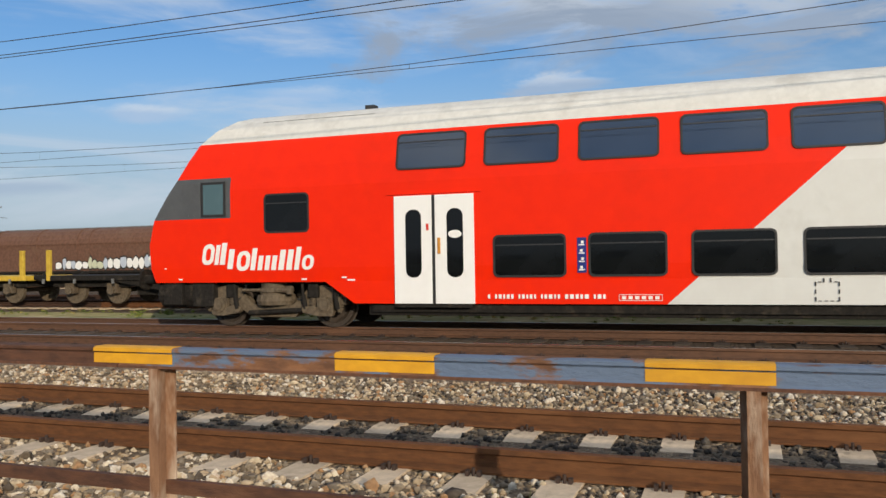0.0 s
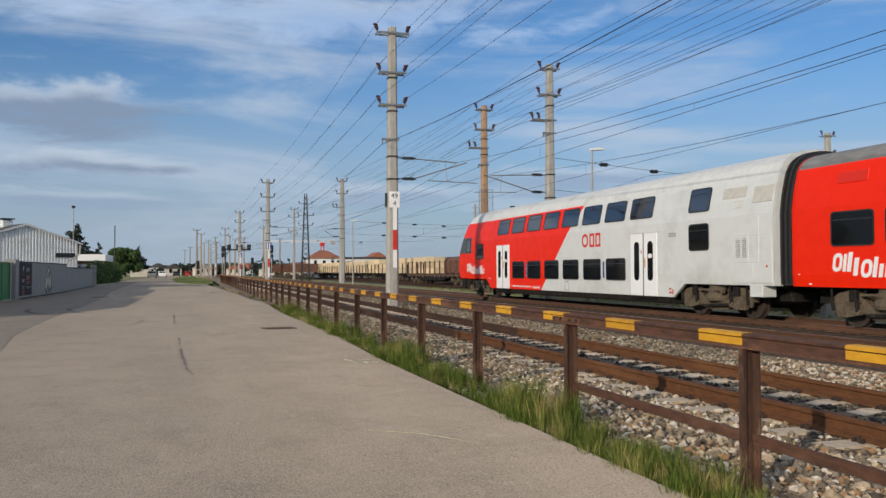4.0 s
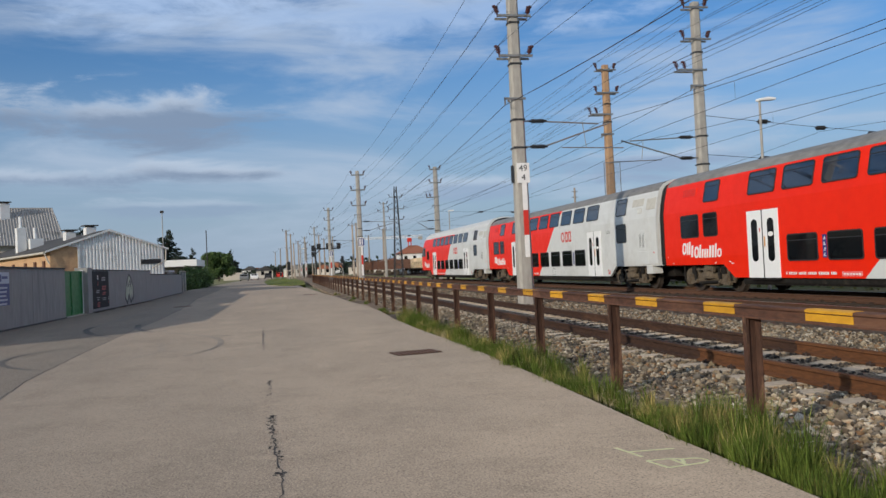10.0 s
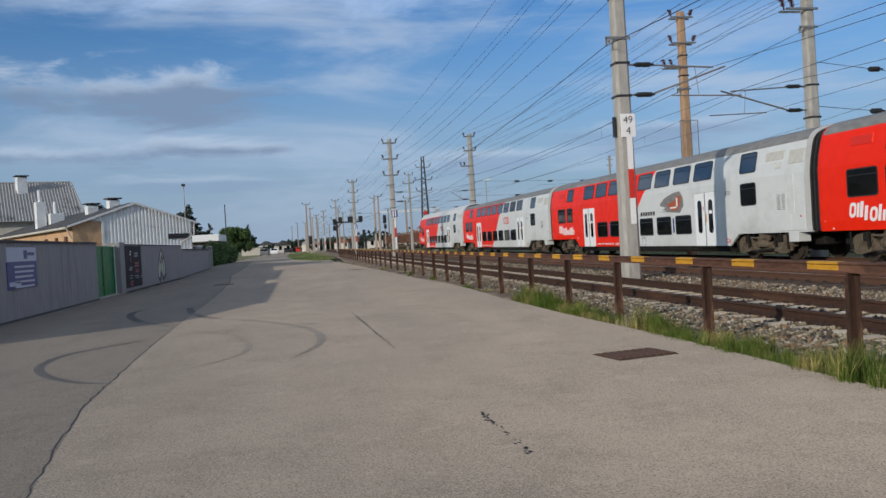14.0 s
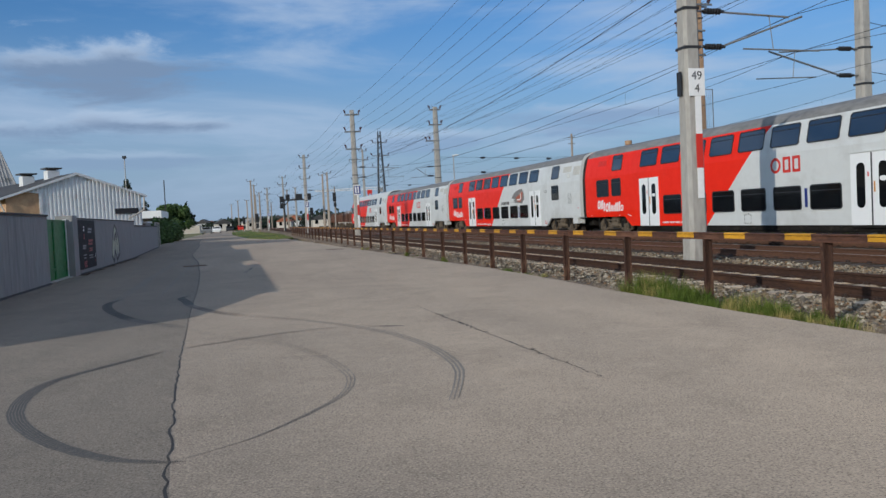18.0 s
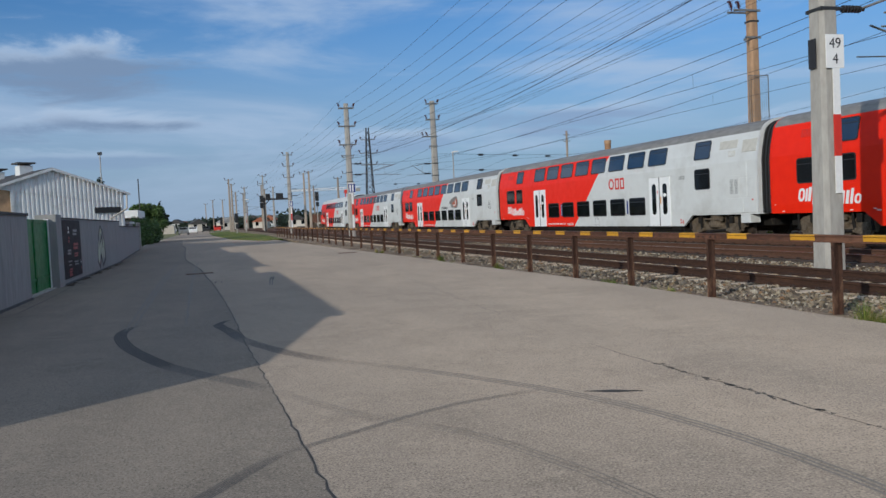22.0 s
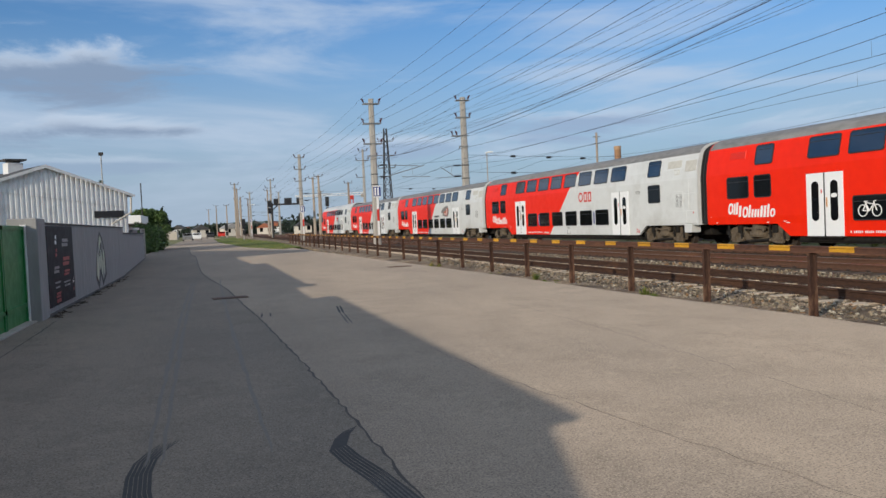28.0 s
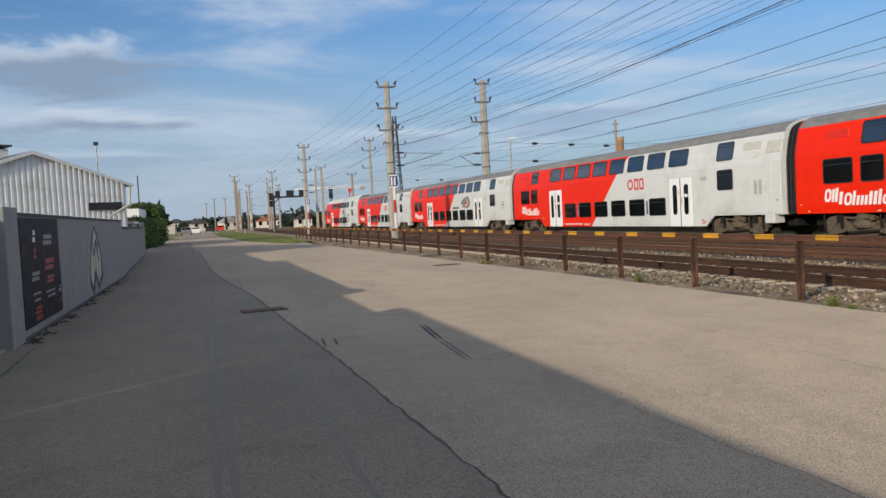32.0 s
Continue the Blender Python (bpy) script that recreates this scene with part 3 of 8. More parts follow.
def raw(name, verts, faces, material, label="", kind="", parent=None):
    me = bpy.data.meshes.new(name)
    verts = np.asarray(verts, np.float32)
    faces = np.asarray(faces, np.int32)
    n, k = faces.shape
    me.vertices.add(len(verts))
    me.vertices.foreach_set("co", verts.ravel())
    me.loops.add(n * k)
    me.loops.foreach_set("vertex_index", faces.ravel())
    me.polygons.add(n)
    me.polygons.foreach_set("loop_start", np.arange(0, n * k, k, dtype=np.int32))
    me.polygons.foreach_set("loop_total", np.full(n, k, np.int32))
    me.update(calc_edges=True)
    me.materials.append(material)
    ob = new(name, me)
    ob.parent = parent
    return tagged(ob, label, kind=kind)


def strip(points, width, wobble=0.0, step=0.35, taper=True, seed=1, z=0.0):
    """A flat band along a smooth line through a few points on the road."""
    rng = random.Random(seed)
    pts = [Vector((*p, 0)) for p in points]
    line = []
    for i in range(len(pts) - 1):
        p0, p1, p2, p3 = pts[max(i - 1, 0)], pts[i], pts[i + 1], pts[min(i + 2, len(pts) - 1)]
        n = max(2, int((p2 - p1).length / step))
        for k in range(n):
            u = k / n
            line.append(0.5 * ((2 * p1) + (p2 - p0) * u + (2 * p0 - 5 * p1 + 4 * p2 - p3) * u * u + (3 * p1 - p0 - 3 * p2 + p3) * u ** 3))
    line.append(pts[-1])
    bm = bmesh.new()
    rows = []
    for i, p in enumerate(line):
        d = (line[min(i + 1, len(line) - 1)] - line[max(i - 1, 0)]).normalized()
        side = Vector((-d.y, d.x, 0))
        w = width / 2 * (rng.uniform(0.55, 1.25) if wobble else 1.0)
        if taper:
            w *= min(1, 0.25 + 4 * min(i, len(line) - 1 - i) / len(line))
        q = p + side * rng.uniform(-wobble, wobble)
        rows.append((bm.verts.new((*(q + side * w).xy, ROAD + 0.0015 + z)), bm.verts.new((*(q - side * w).xy, ROAD + 0.0015 + z))))
    for a, b in zip(rows, rows[1:]):
        bm.faces.new((a[0], b[0], b[1], a[1]))
    return bm

# ---------------------------------------------------------------- ground, road, track beds
def bed(name, profile, y0, y1, material, label, turn=0.0):
    bm = bmesh.new()
    extrude(bm, list(profile) + [(profile[-1][0], -0.9), (profile[0][0], -0.9)], "y", y0, y1)
    return part(name, bm, material, None, label, kind="structure", m=pose(0, 0, 0, 0, 0, turn))


bm = bmesh.new()
rows = []
for y in (-1500, -60, 400, 4500):
    rows.append([bm.verts.new((x, y, z)) for x, z in ((-4000, -0.5), (-60, -0.5), (-8.4, -0.46), (3.4, -0.52), (18.5, -0.52), (60, -0.5), (4000, -0.5))])
for a, b in zip(rows, rows[1:]):
    for k in range(6):
        bm.faces.new((a[k], a[k + 1], b[k + 1], b[k]))
part("ground", bm, VERGE, None, "flat ground of dry grass and gravel", kind="structure")
bm = bmesh.new()
ys = [-60 + 4 * k for k in range(116)]
edge = [3.42 + 0.05 * math.sin(y * 0.37) + 0.04 * math.sin(y * 1.1) - (0.030 * (y - 40) if y > 40 else 0) for y in ys]
ra = [bm.verts.new((-9.2, y, ROAD)) for y in ys]
rb = [bm.verts.new((e, y, ROAD)) for e, y in zip(edge, ys)]
rc = [bm.verts.new((e + 0.02, y, ROAD - 0.3)) for e, y in zip(edge, ys)]
for k in range(len(ys) - 1):
    bm.faces.new((ra[k], rb[k], rb[k + 1], ra[k + 1]))
    bm.faces.new((rb[k], rc[k], rc[k + 1], rb[k + 1]))
part("road", bm, ASPHALT, None, "pale worn asphalt road beside the railway", kind="structure")
bed("ballast", ((3.36, -0.36), (3.9, -0.33), (4.7, -0.375), (10.1, -0.385), (11.4, -0.41)), -60, 300, STONES, "grey-brown broken stone ballast")
bed("verge", ((18.9, -0.49), (19.6, -0.43), (22.2, -0.42), (22.6, -0.47)), -60, 170, VERGE, "strip of rough grass between the tracks")
bed("trackbed", ((10.45, -0.43), (10.75, -0.375), (18.1, -0.38), (18.8, -0.5)), -60, 420, BED, "track bed brown with brake dust", 0.79)
bed("ballast_siding", ((21.6, -0.51), (22.0, -0.40), (46.5, -0.40), (47.0, -0.51)), -60, 420, BED, "dark ballast of the far sidings")

# older, darker asphalt beyond the tarred seam
SEAM = ((-1.6, 5.0), (-2.0, 12.0), (-2.2, 16.0), (-2.5, 19.2), (-2.97, 22.6), (-3.11, 24.9), (-3.24, 27.7), (-3.34, 31.0), (-3.42, 34.0), (-3.48, 37.3), (-3.58, 40.8), (-3.72, 44.8), (-3.86, 47.5), (-4.11, 53.0), (-4.79, 62.8), (-5.3, 84.5), (-5.8, 94.4), (-6.4, 120.0))
bm = bmesh.new()
cols = [(bm.verts.new((-9.1, y, ROAD + 0.0008)), bm.verts.new((x, y, ROAD + 0.0008))) for x, y in ((-0.5, -40.0),) + SEAM]
for p, q in zip(cols, cols[1:]):
    bm.faces.new((p[0], p[1], q[1], q[0]))
part("road_old", bm, ASPHALT_OLD, None, "older darker asphalt strip beside the yard wall", kind="structure")

# marks on the asphalt, each a hair above the one before
LAYER = [0]


def mark(name, points, width, material, label, **kw):
    LAYER[0] += 1
    return tagged(part(name, strip(points, width, z=0.00002 * LAYER[0], **kw), material, None, label), category="road mark", kind="structure")


def pits(points, n, spread, lo, hi, label, seed):
    """A crumbling crack: many small dark holes strewn along a line."""
    rng = random.Random(seed)
    LAYER[0] += 1
    bm = bmesh.new()
    for _ in range(n):
        u = rng.uniform(0, len(points) - 1.001)
        k = int(u)
        (x0, y0), (x1, y1) = points[k], points[k + 1]
        x, y = x0 + (x1 - x0) * (u - k) + rng.gauss(0, spread), y0 + (y1 - y0) * (u - k) + rng.gauss(0, spread)
        r = rng.uniform(lo, hi)
        m = rng.randint(5, 7)
        turn = rng.uniform(0, 6)
        bm.faces.new([bm.verts.new((x + r * rng.uniform(0.5, 1.1) * math.cos(turn + 6.283 * j / m), y + 1.7 * r * rng.uniform(0.5, 1.1) * math.sin(turn + 6.283 * j / m), ROAD + 0.0015 + 0.00002 * LAYER[0])) for j in range(m)])
    return tagged(part("road_crack", bm, CRACK, None, label, kind="structure"), category="road mark", kind="structure")


mark("road_seam", SEAM[3:8], 0.017, CRACK, "dark tarred seam along the asphalt", wobble=0.016, step=0.14, seed=3)
mark("road_seam", SEAM[7:], 0.044, CRACK, "dark tarred seam along the asphalt", wobble=0.018, step=0.16, seed=31)
mark("road_seam", SEAM[1:4], 0.012, CRACK, "fine end of the tarred seam", wobble=0.012, step=0.16, seed=2)
mark("road_crack", ((0.02, 31.5), (0.04, 30.2), (0.10, 28.0), (0.18, 25.1)), 0.013, CRACK, "straight crack in the asphalt", wobble=0.015, step=0.15, seed=5)
pits(((0.04, 30.2), (0.10, 28.0), (0.18, 25.1)), 70, 0.022, 0.010, 0.026, "crumbling crack in the asphalt", 5)
pits(((0.36, 21.0), (0.37, 20.6), (0.40, 19.6)), 55, 0.014, 0.006, 0.018, "crumbling crack in the asphalt", 7)
pits(((0.42, 18.4), (0.43, 18.0), (0.48, 16.9), (0.54, 16.0)), 110, 0.022, 0.005, 0.020, "crumbling crack in the asphalt", 6)
mark("road_crack", ((0.43, 18.4), (0.48, 16.9), (0.54, 16.0), (0.53, 15.5), (0.62, 14.9), (0.66, 14.5)), 0.009, CRACK, "jagged crack in the asphalt", wobble=0.018, step=0.07, seed=4)
pits(((0.52, 15.5), (0.60, 15.1), (0.66, 14.5)), 40, 0.016, 0.004, 0.013, "crumbling crack in the asphalt", 8)
mark("road_crack", ((-1.2, 33.0), (-1.8, 37.5), (-2.0, 41.0)), 0.007, CRACK, "hairline crack in the asphalt", wobble=0.03, step=0.2, seed=8)
mark("road_crack", ((0.05, 33.5), (0.3, 37.0), (0.6, 41.0), (0.7, 46.0)), 0.008, CRACK, "hairline crack in the asphalt", wobble=0.03, step=0.2, seed=9)
A1 = ((-4.86, 36.6), (-5.0, 36.15), (-5.0, 35.4), (-4.82, 34.35), (-4.55, 33.4), (-4.28, 32.6), (-3.99, 32.0), (-3.36, 30.85))
B1 = ((-3.55, 36.4), (-3.72, 35.9), (-3.6, 35.2), (-3.44, 34.1), (-3.0, 32.7), (-2.6, 31.9))
A2 = ((-3.36, 30.85), (-2.84, 29.6), (-2.24, 28.7), (-1.87, 27.57), (-1.74, 26.6), (-1.75, 26.07), (-1.89, 25.54), (-2.18, 25.05), (-2.61, 24.5), (-3.09, 24.16))
B2 = ((-2.6, 31.9), (-2.06, 31.12), (-1.29, 29.74), (-0.89, 28.58), (-0.72, 27.42), (-0.75, 26.36), (-0.89, 25.73), (-1.14, 24.99))
C1 = ((-1.3, 29.67), (-2.09, 29.5), (-2.82, 29.12), (-3.48, 28.72), (-4.01, 27.96), (-4.34, 27.4), (-4.42, 26.75), (-4.34, 26.06), (-4.14, 25.48), (-3.8, 24.85), (-3.38, 24.35), (-3.0, 24.15))
for k, off in enumerate((-0.075, -0.045, -0.015, 0.015, 0.045, 0.075)):
    mark("tyre_mark", [(x + off * 0.9, y + off * 0.5) for x, y in A1[:7]], 0.024, TYRE, "black curved tyre skid mark", seed=11)
    mark("tyre_mark", [(x + off * 0.9, y + off * 0.5) for x, y in A1[5:]], 0.020, FAINT, "fading curved tyre mark", seed=11)
    mark("tyre_mark", [(x + off * 0.8, y + off * 0.8) for x, y in B1[:4]], 0.023, TYRE, "black curved tyre skid mark", seed=12)
    mark("tyre_mark", [(x + off * 0.8, y + off * 0.8) for x, y in B1[2:]], 0.018, FAINT, "fading curved tyre mark", seed=12)
    mark("tyre_mark", [(x + off * 0.75, y) for x, y in C1[3:]], 0.016, FAINT, "looping tyre mark", seed=15)
    if k % 2:
        mark("tyre_mark", [(x + off * 0.6, y + off * 0.4) for x, y in A2], 0.007, FAINTER, "faint curved tyre mark", seed=13)
        mark("tyre_mark", [(x + off * 0.7, y + off * 0.4) for x, y in B2], 0.020, FAINTER, "faint curved tyre mark", seed=14)
        mark("tyre_mark", [(x, y + off * 0.5) for x, y in C1[:4]], 0.011, FAINTER, "faint end of a looping tyre mark", seed=16)
mark("tar_patch", ((-1.02, 29.45), (-0.62, 29.25)), 0.09, CRACK, "short dark tar patch", seed=17)
for off in (-0.03, 0.03):
    mark("tyre_mark", [(x + off, y) for x, y in ((-2.15, 46.0), (-2.3, 44.6))], 0.04, TYRE, "short dark skid mark", seed=19)
    mark("tyre_mark", [(x + off, y) for x, y in ((-2.3, 44.6), (-2.42, 43.0))], 0.03, FAINT, "fading end of a skid mark", seed=19)
mark("tyre_mark", ((-3.62, 45.6), (-3.68, 44.8)), 0.04, TYRE, "short skid mark", seed=20)
mark("tyre_mark", ((-3.48, 45.5), (-3.52, 44.9)), 0.04, TYRE, "short skid mark", seed=21)
for x in (-5.03, -4.93, -4.2):
    mark("tyre_mark", ((x, 58.0), (x - 0.03, 48.0), (x + 0.01, 39.0), (x + 0.04, 36.0)), 0.05, ROLLED, "faint straight wheel streak on the asphalt", wobble=0.01, seed=35)
mark("road_seam", ((-7.22, 40.0), (-7.27, 44.5), (-7.34, 47.4)), 0.03, CRACK, "dark joint along the foot of the wall", wobble=0.015, step=0.15, seed=33)
LAYER[0] = 0
# survey letters B and T sprayed in thin yellowish paint
for p in (((2.84, 15.93), (2.90, 15.62)), ((2.87, 15.78), (3.20, 15.76)), ((2.88, 15.51), (2.93, 15.30)), ((2.88, 15.51), (3.06, 15.50), (3.10, 15.45), (3.07, 15.37)), ((3.10, 15.47), (3.20, 15.46), (3.24, 15.40), (3.20, 15.34), (2.93, 15.30)), ((3.04, 15.50), (3.07, 15.32))):
    mark("survey_mark", p, 0.028, SPRAY, "worn yellowish sprayed survey stroke", seed=22, step=0.05, taper=False)
mark("survey_mark", ((2.0, 10.4), (2.45, 10.1), (2.7, 9.7)), 0.02, SPRAY, "worn yellowish sprayed survey stroke", seed=24)
mark("survey_mark", ((2.75, 7.6), (2.9, 7.1)), 0.03, SPRAY, "worn yellowish sprayed survey stroke", seed=25)


def drain(x, y, w, d, turn):
    g = thing("drain_cover", "dark iron drain cover set in the asphalt", "drain cover", pose(x, y, ROAD, 0, 0, turn))
    bm = bmesh.new()
    box(bm, -w / 2, -d / 2, -0.05, w / 2, d / 2, 0.005)
    part("frame", bm, CLIP, g)
    me = None
    for k in range(8):
        m = pose(-w / 2 + w * (k + 0.5) / 8, 0, 0)
        if me is None:
            b = boxes("bar", RAILSIDE, (-w / 24, -d / 2 + 0.03, 0.004, w / 24, d / 2 - 0.03, 0.016), parent=g)
            b.matrix_basis, me = m, b.data
        else:
            shared("bar", me, g, m)


drain(2.55, 23.1, 0.72, 0.55, 10)
drain(-4.08, 49.7, 0.8, 0.5, 5)
drain(2.0, 58.6, 0.8, 0.45, 3)

# ---------------------------------------------------------------- tracks
RAIL = ((-0.036, 0), (0.036, 0), (0.036, -0.035), (0.012, -0.05), (0.010, -0.13), (0.07, -0.155), (0.07, -0.172), (-0.07, -0.172), (-0.07, -0.155), (-0.010, -0.13), (-0.012, -0.05), (-0.036, -0.035))


def track(cx, y0, y1, worn, first, last, label, step=0.63, turn=0.0):
    t = thing("railway_track", label, "railway track", pose(cx, 0, RZ, 0, 0, turn))
    for s in (-0.7535, 0.7535):
        lengths = ((y0, y1, RAILSIDE),) if worn else ((y0, 21.0, RUSTRAIL), (21.006, y1, RAILDIM))
        for a, b, m in lengths:
            bm = bmesh.new()
            extrude(bm, [(x + s, z) for x, z in RAIL], "y", a, b)
            r = part("rail", bm, m, t, "rusty steel rail")
        if worn:
            boxes("running_surface", RAILTOP, (s - 0.03, y0, 0.0, s + 0.03, y1, 0.003), parent=r, label="bright worn rail head")
    bm = bmesh.new()
    extrude(bm, [(-1.3, -0.18), (-1.22, -0.172), (-0.5, -0.172), (-0.3, -0.195), (0.3, -0.195), (0.5, -0.172), (1.22, -0.172), (1.3, -0.18), (1.3, -0.33), (-1.3, -0.33)], "y", -0.125, 0.125)
    me, n = None, 0
    clips = bmesh.new()
    y = first
    rng = random.Random(int(cx * 10))
    while y < last:
        m = pose(0, y, 0, 0, 0, rng.uniform(-0.8, 0.8))
        if me is None:
            o = part("sleeper", bm, SLEEPERD if worn else SLEEPER, t)
            o.matrix_basis, me = m, o.data
        else:
            shared("sleeper", me, t, m)
        if y < 62:
            for s in (-0.7535, 0.7535):
                for q in (-0.115, 0.115):
                    box(clips, s + q - 0.025, y - 0.055, -0.172, s + q + 0.025, y - 0.03, -0.135)
                    box(clips, s + q - 0.025, y + 0.03, -0.172, s + q + 0.025, y + 0.055, -0.135)
                    rod(clips, (s + q, y, -0.172), (s + q, y, -0.115), 0.013, 6)
        y += step
    part("rail_fastening", clips, CLIP, t, "dark rail fastening clips", kind="stuff")
    return t


track(7.0, -60, 260, False, -14, 110, "rust-brown siding track on concrete sleepers")
track(12.24, -60, 300, True, -6, 90, "main-line track in brown ballast", turn=0.79)
track(16.33, -60, 400, True, -6, 90, "main-line track under the train", turn=0.79)
track(24.3, -60, 300, False, -6, 60, "siding track under flat wagons")
track(28.8, -60, 400, False, 60, 110, "siding track under timber wagons")
track(44.0, -60, 400, False, 20, 70, "siding track under covered wagons")

# loose stones lying on the bed, nearest the road thickest
def stones(name, n, x0, x1, y0, y1, z, lo, hi, seed, keep=None, material=STONE, label="loose broken ballast stones beside the track"):
    rng = np.random.default_rng(seed)
    tmpl = np.array([v.co[:] for v in _ico.verts])
    faces = np.array([[v.index for v in f.verts] for f in _ico.faces])
    px, py = rng.uniform(x0, x1, n), y0 + (y1 - y0) * rng.uniform(0, 1, n) ** 1.25
    if keep is not None:
        k = keep(px, py)
        px, py = px[k], py[k]
        n = len(px)
    size = rng.uniform(lo, hi, n) * (1 + 0.5 * (rng.uniform(0, 1, n) > 0.93))
    jit = rng.uniform(0.5, 1.35, (n, len(tmpl), 1))
    sc = rng.uniform(0.6, 1.2, (n, 1, 3)) * size[:, None, None]
    v = tmpl[None] * jit * sc
    a = rng.uniform(0, 6.28, n)
    c, s = np.cos(a)[:, None], np.sin(a)[:, None]
    v = np.stack([v[..., 0] * c - v[..., 1] * s, v[..., 0] * s + v[..., 1] * c, v[..., 2] * 0.8], -1)
    v += np.stack([px, py, z + size * rng.uniform(-0.1, 0.55, n)], -1)[:, None]
    f = faces[None] + (np.arange(n) * len(tmpl))[:, None, None]
    return raw(name, v.reshape(-1, 3), f.reshape(-1, 3), material, label, "stuff")


_ico = bmesh.new()
bmesh.ops.create_icosphere(_ico, subdivisions=1, radius=1.0)
_ico.verts.ensure_lookup_table()
_ico.verts.index_update()


def off_rails(x, y):
    u, w = np.abs(x - 7.0), np.abs((y + 14) % 0.63)
    on_sleeper = (u < 1.25) & ((w < 0.13) | (w > 0.50))
    return ~((np.abs(u - 0.7535) < 0.09) | on_sleeper | (u < 0.68))


def between_rails(x, y):
    w = np.abs((y + 14) % 0.63)
    return ~((w < 0.13) | (w > 0.50))


stones("ballast_stones", 9000, 6.33, 7.67, -5, 30, -0.378, 0.016, 0.036, 9, between_rails, STONE_BLACK, "dark ballast stones between the rails")
stones("ballast_stones", 40000, 3.75, 10.2, -5, 15, -0.378, 0.014, 0.038, 1, off_rails)
stones("ballast_stones", 13000, 3.8, 5.7, -5, 18, -0.372, 0.02, 0.046, 8, off_rails)
stones("ballast_stones", 30000, 3.7, 10.2, 15, 34, -0.376, 0.018, 0.042, 2, off_rails, STONE_DIM)
stones("ballast_stones", 14000, 3.7, 10.2, 34, 66, -0.374, 0.022, 0.044, 3, off_rails, STONE_DIM)


# ---------------------------------------------------------------- the rail fence
fence = thing("rail_fence", "rusty steel rail fence with yellow markings along the road", "fence")
FX, FTOP = 4.15, 0.615
RAILBAR = tuple((FX + a, FTOP + b) for a, b in ((-0.056, 0), (0.05, 0), (0.05, 0.08), (0.03, 0.10), (-0.036, 0.10), (-0.052, 0.094), (-0.052, 0.079), (-0.036, 0.077), (-0.036, 0.073), (-0.047, 0.070), (-0.047, 0.022), (-0.058, 0.012)))
for y0, y1, m, text in ((-16.0, 2.95, BEAMBLUE, "rusty top rail with flaking grey-blue paint"), (2.958, 24.0, BEAMRUST, "rusty top rail"), (24.008, 48.0, BEAMRUST, "rusty top rail"), (48.008, 76.0, BEAMRUST, "rusty top rail"), (76.008, 126.0, BEAMRUST, "rusty top rail")):
    bm = bmesh.new()
    extrude(bm, RAILBAR, "y", y0, y1)
    r = part("top_rail", bm, m, fence, text)
    boxes("rail_foot", RUST, (FX - 0.0605, y0, FTOP - 0.001, FX - 0.0575, y1, FTOP + 0.0125), parent=r, label="bright rust on the rail foot")
bm = bmesh.new()
extrude(bm, [(-0.060 - 0.66 * z, 0.72 * x) for x, z in RAIL], "z", -0.55, FTOP)
post = None
LATER = (21.57, 24.48, 27.44, 29.95, 32.5, 35.3, 37.95, 40.45, 43.15, 45.9, 48.85, 51.8, 54.8, 57.9, 61.0)      # posts from the eighth on, set wider


def post_y(u):
    """Where the u-th post of the fence stands; between whole numbers, a place on the rail."""
    if u <= 8:
        return -0.03 + 2.7 * u + 0.017 * min(u, 7)
    u -= 8
    if u >= len(LATER) - 1:
        return LATER[-1] + 2.97 * (u - len(LATER) + 1)
    k = int(u)
    return LATER[k] + (LATER[k + 1] - LATER[k]) * (u - k)


for k in range(-6, 43):
    y = post_y(k) + (0.05 if 0 < k < 4 else 0)
    m = pose(FX, y, 0, 0, 0, 0.6 * math.sin(k * 2.3))
    if post is None:
        o = part("post", bm, POSTPALE, fence, "rusty post with flaking pale paint")
        o.matrix_basis, post = m, o.data
    elif k < 2:
        shared("post", post, fence, m, "rusty post with flaking pale paint")
    else:
        if k == 2:
            post = post.copy()
            post.materials[0] = POSTRUST
        shared("post", post, fence, m)
    if k == 4 or k == 13:
        boxes("splice_plate", RUST, (FX - 0.052, y - 0.3, FTOP + 0.02, FX - 0.044, y + 0.3, FTOP + 0.064), parent=fence, label="bolted splice plate")
        for q in (-0.24, -0.1, 0.1, 0.24):
            rods("bolt", CLIP, ((FX - 0.068, y + q, FTOP + 0.042), (FX - 0.05, y + q, FTOP + 0.042), 0.014), parent=fence)
bm = bmesh.new()
extrude(bm, ((-0.0505, 0.0205), (-0.0505, 0.0695), (-0.034, 0.0725), (-0.034, 0.0705), (-0.046, 0.068), (-0.046, 0.0225)), "y", -0.24, 0.24)
extrude(bm, ((-0.0545, 0.0775), (-0.0545, 0.0945), (-0.0365, 0.1025), (0.028, 0.1025), (0.028, 0.099), (-0.035, 0.099), (-0.05, 0.093), (-0.05, 0.0775)), "y", -0.24, 0.24)
ye = None
rng = random.Random(4)
for k in range(-11, 84):
    y = post_y(0.064 + 0.506 * k) + rng.uniform(-0.03, 0.03)
    m = pose(FX, y, FTOP, 0, 0, 0)
    if ye is None:
        o = part("yellow_marking", bm, YELLOW, fence)
        o.matrix_basis, ye = m, o.data
    else:
        shared("yellow_marking", ye, fence, m)
bm = bmesh.new()
extrude(bm, ((FX + 0.02, -0.02), (FX + 0.055, -0.02), (FX + 0.055, 0.05), (FX + 0.02, 0.05)), "y", -16, 10.9)
part("lower_rail", bm, BEAMRUST, fence, "thin rusty lower rail")

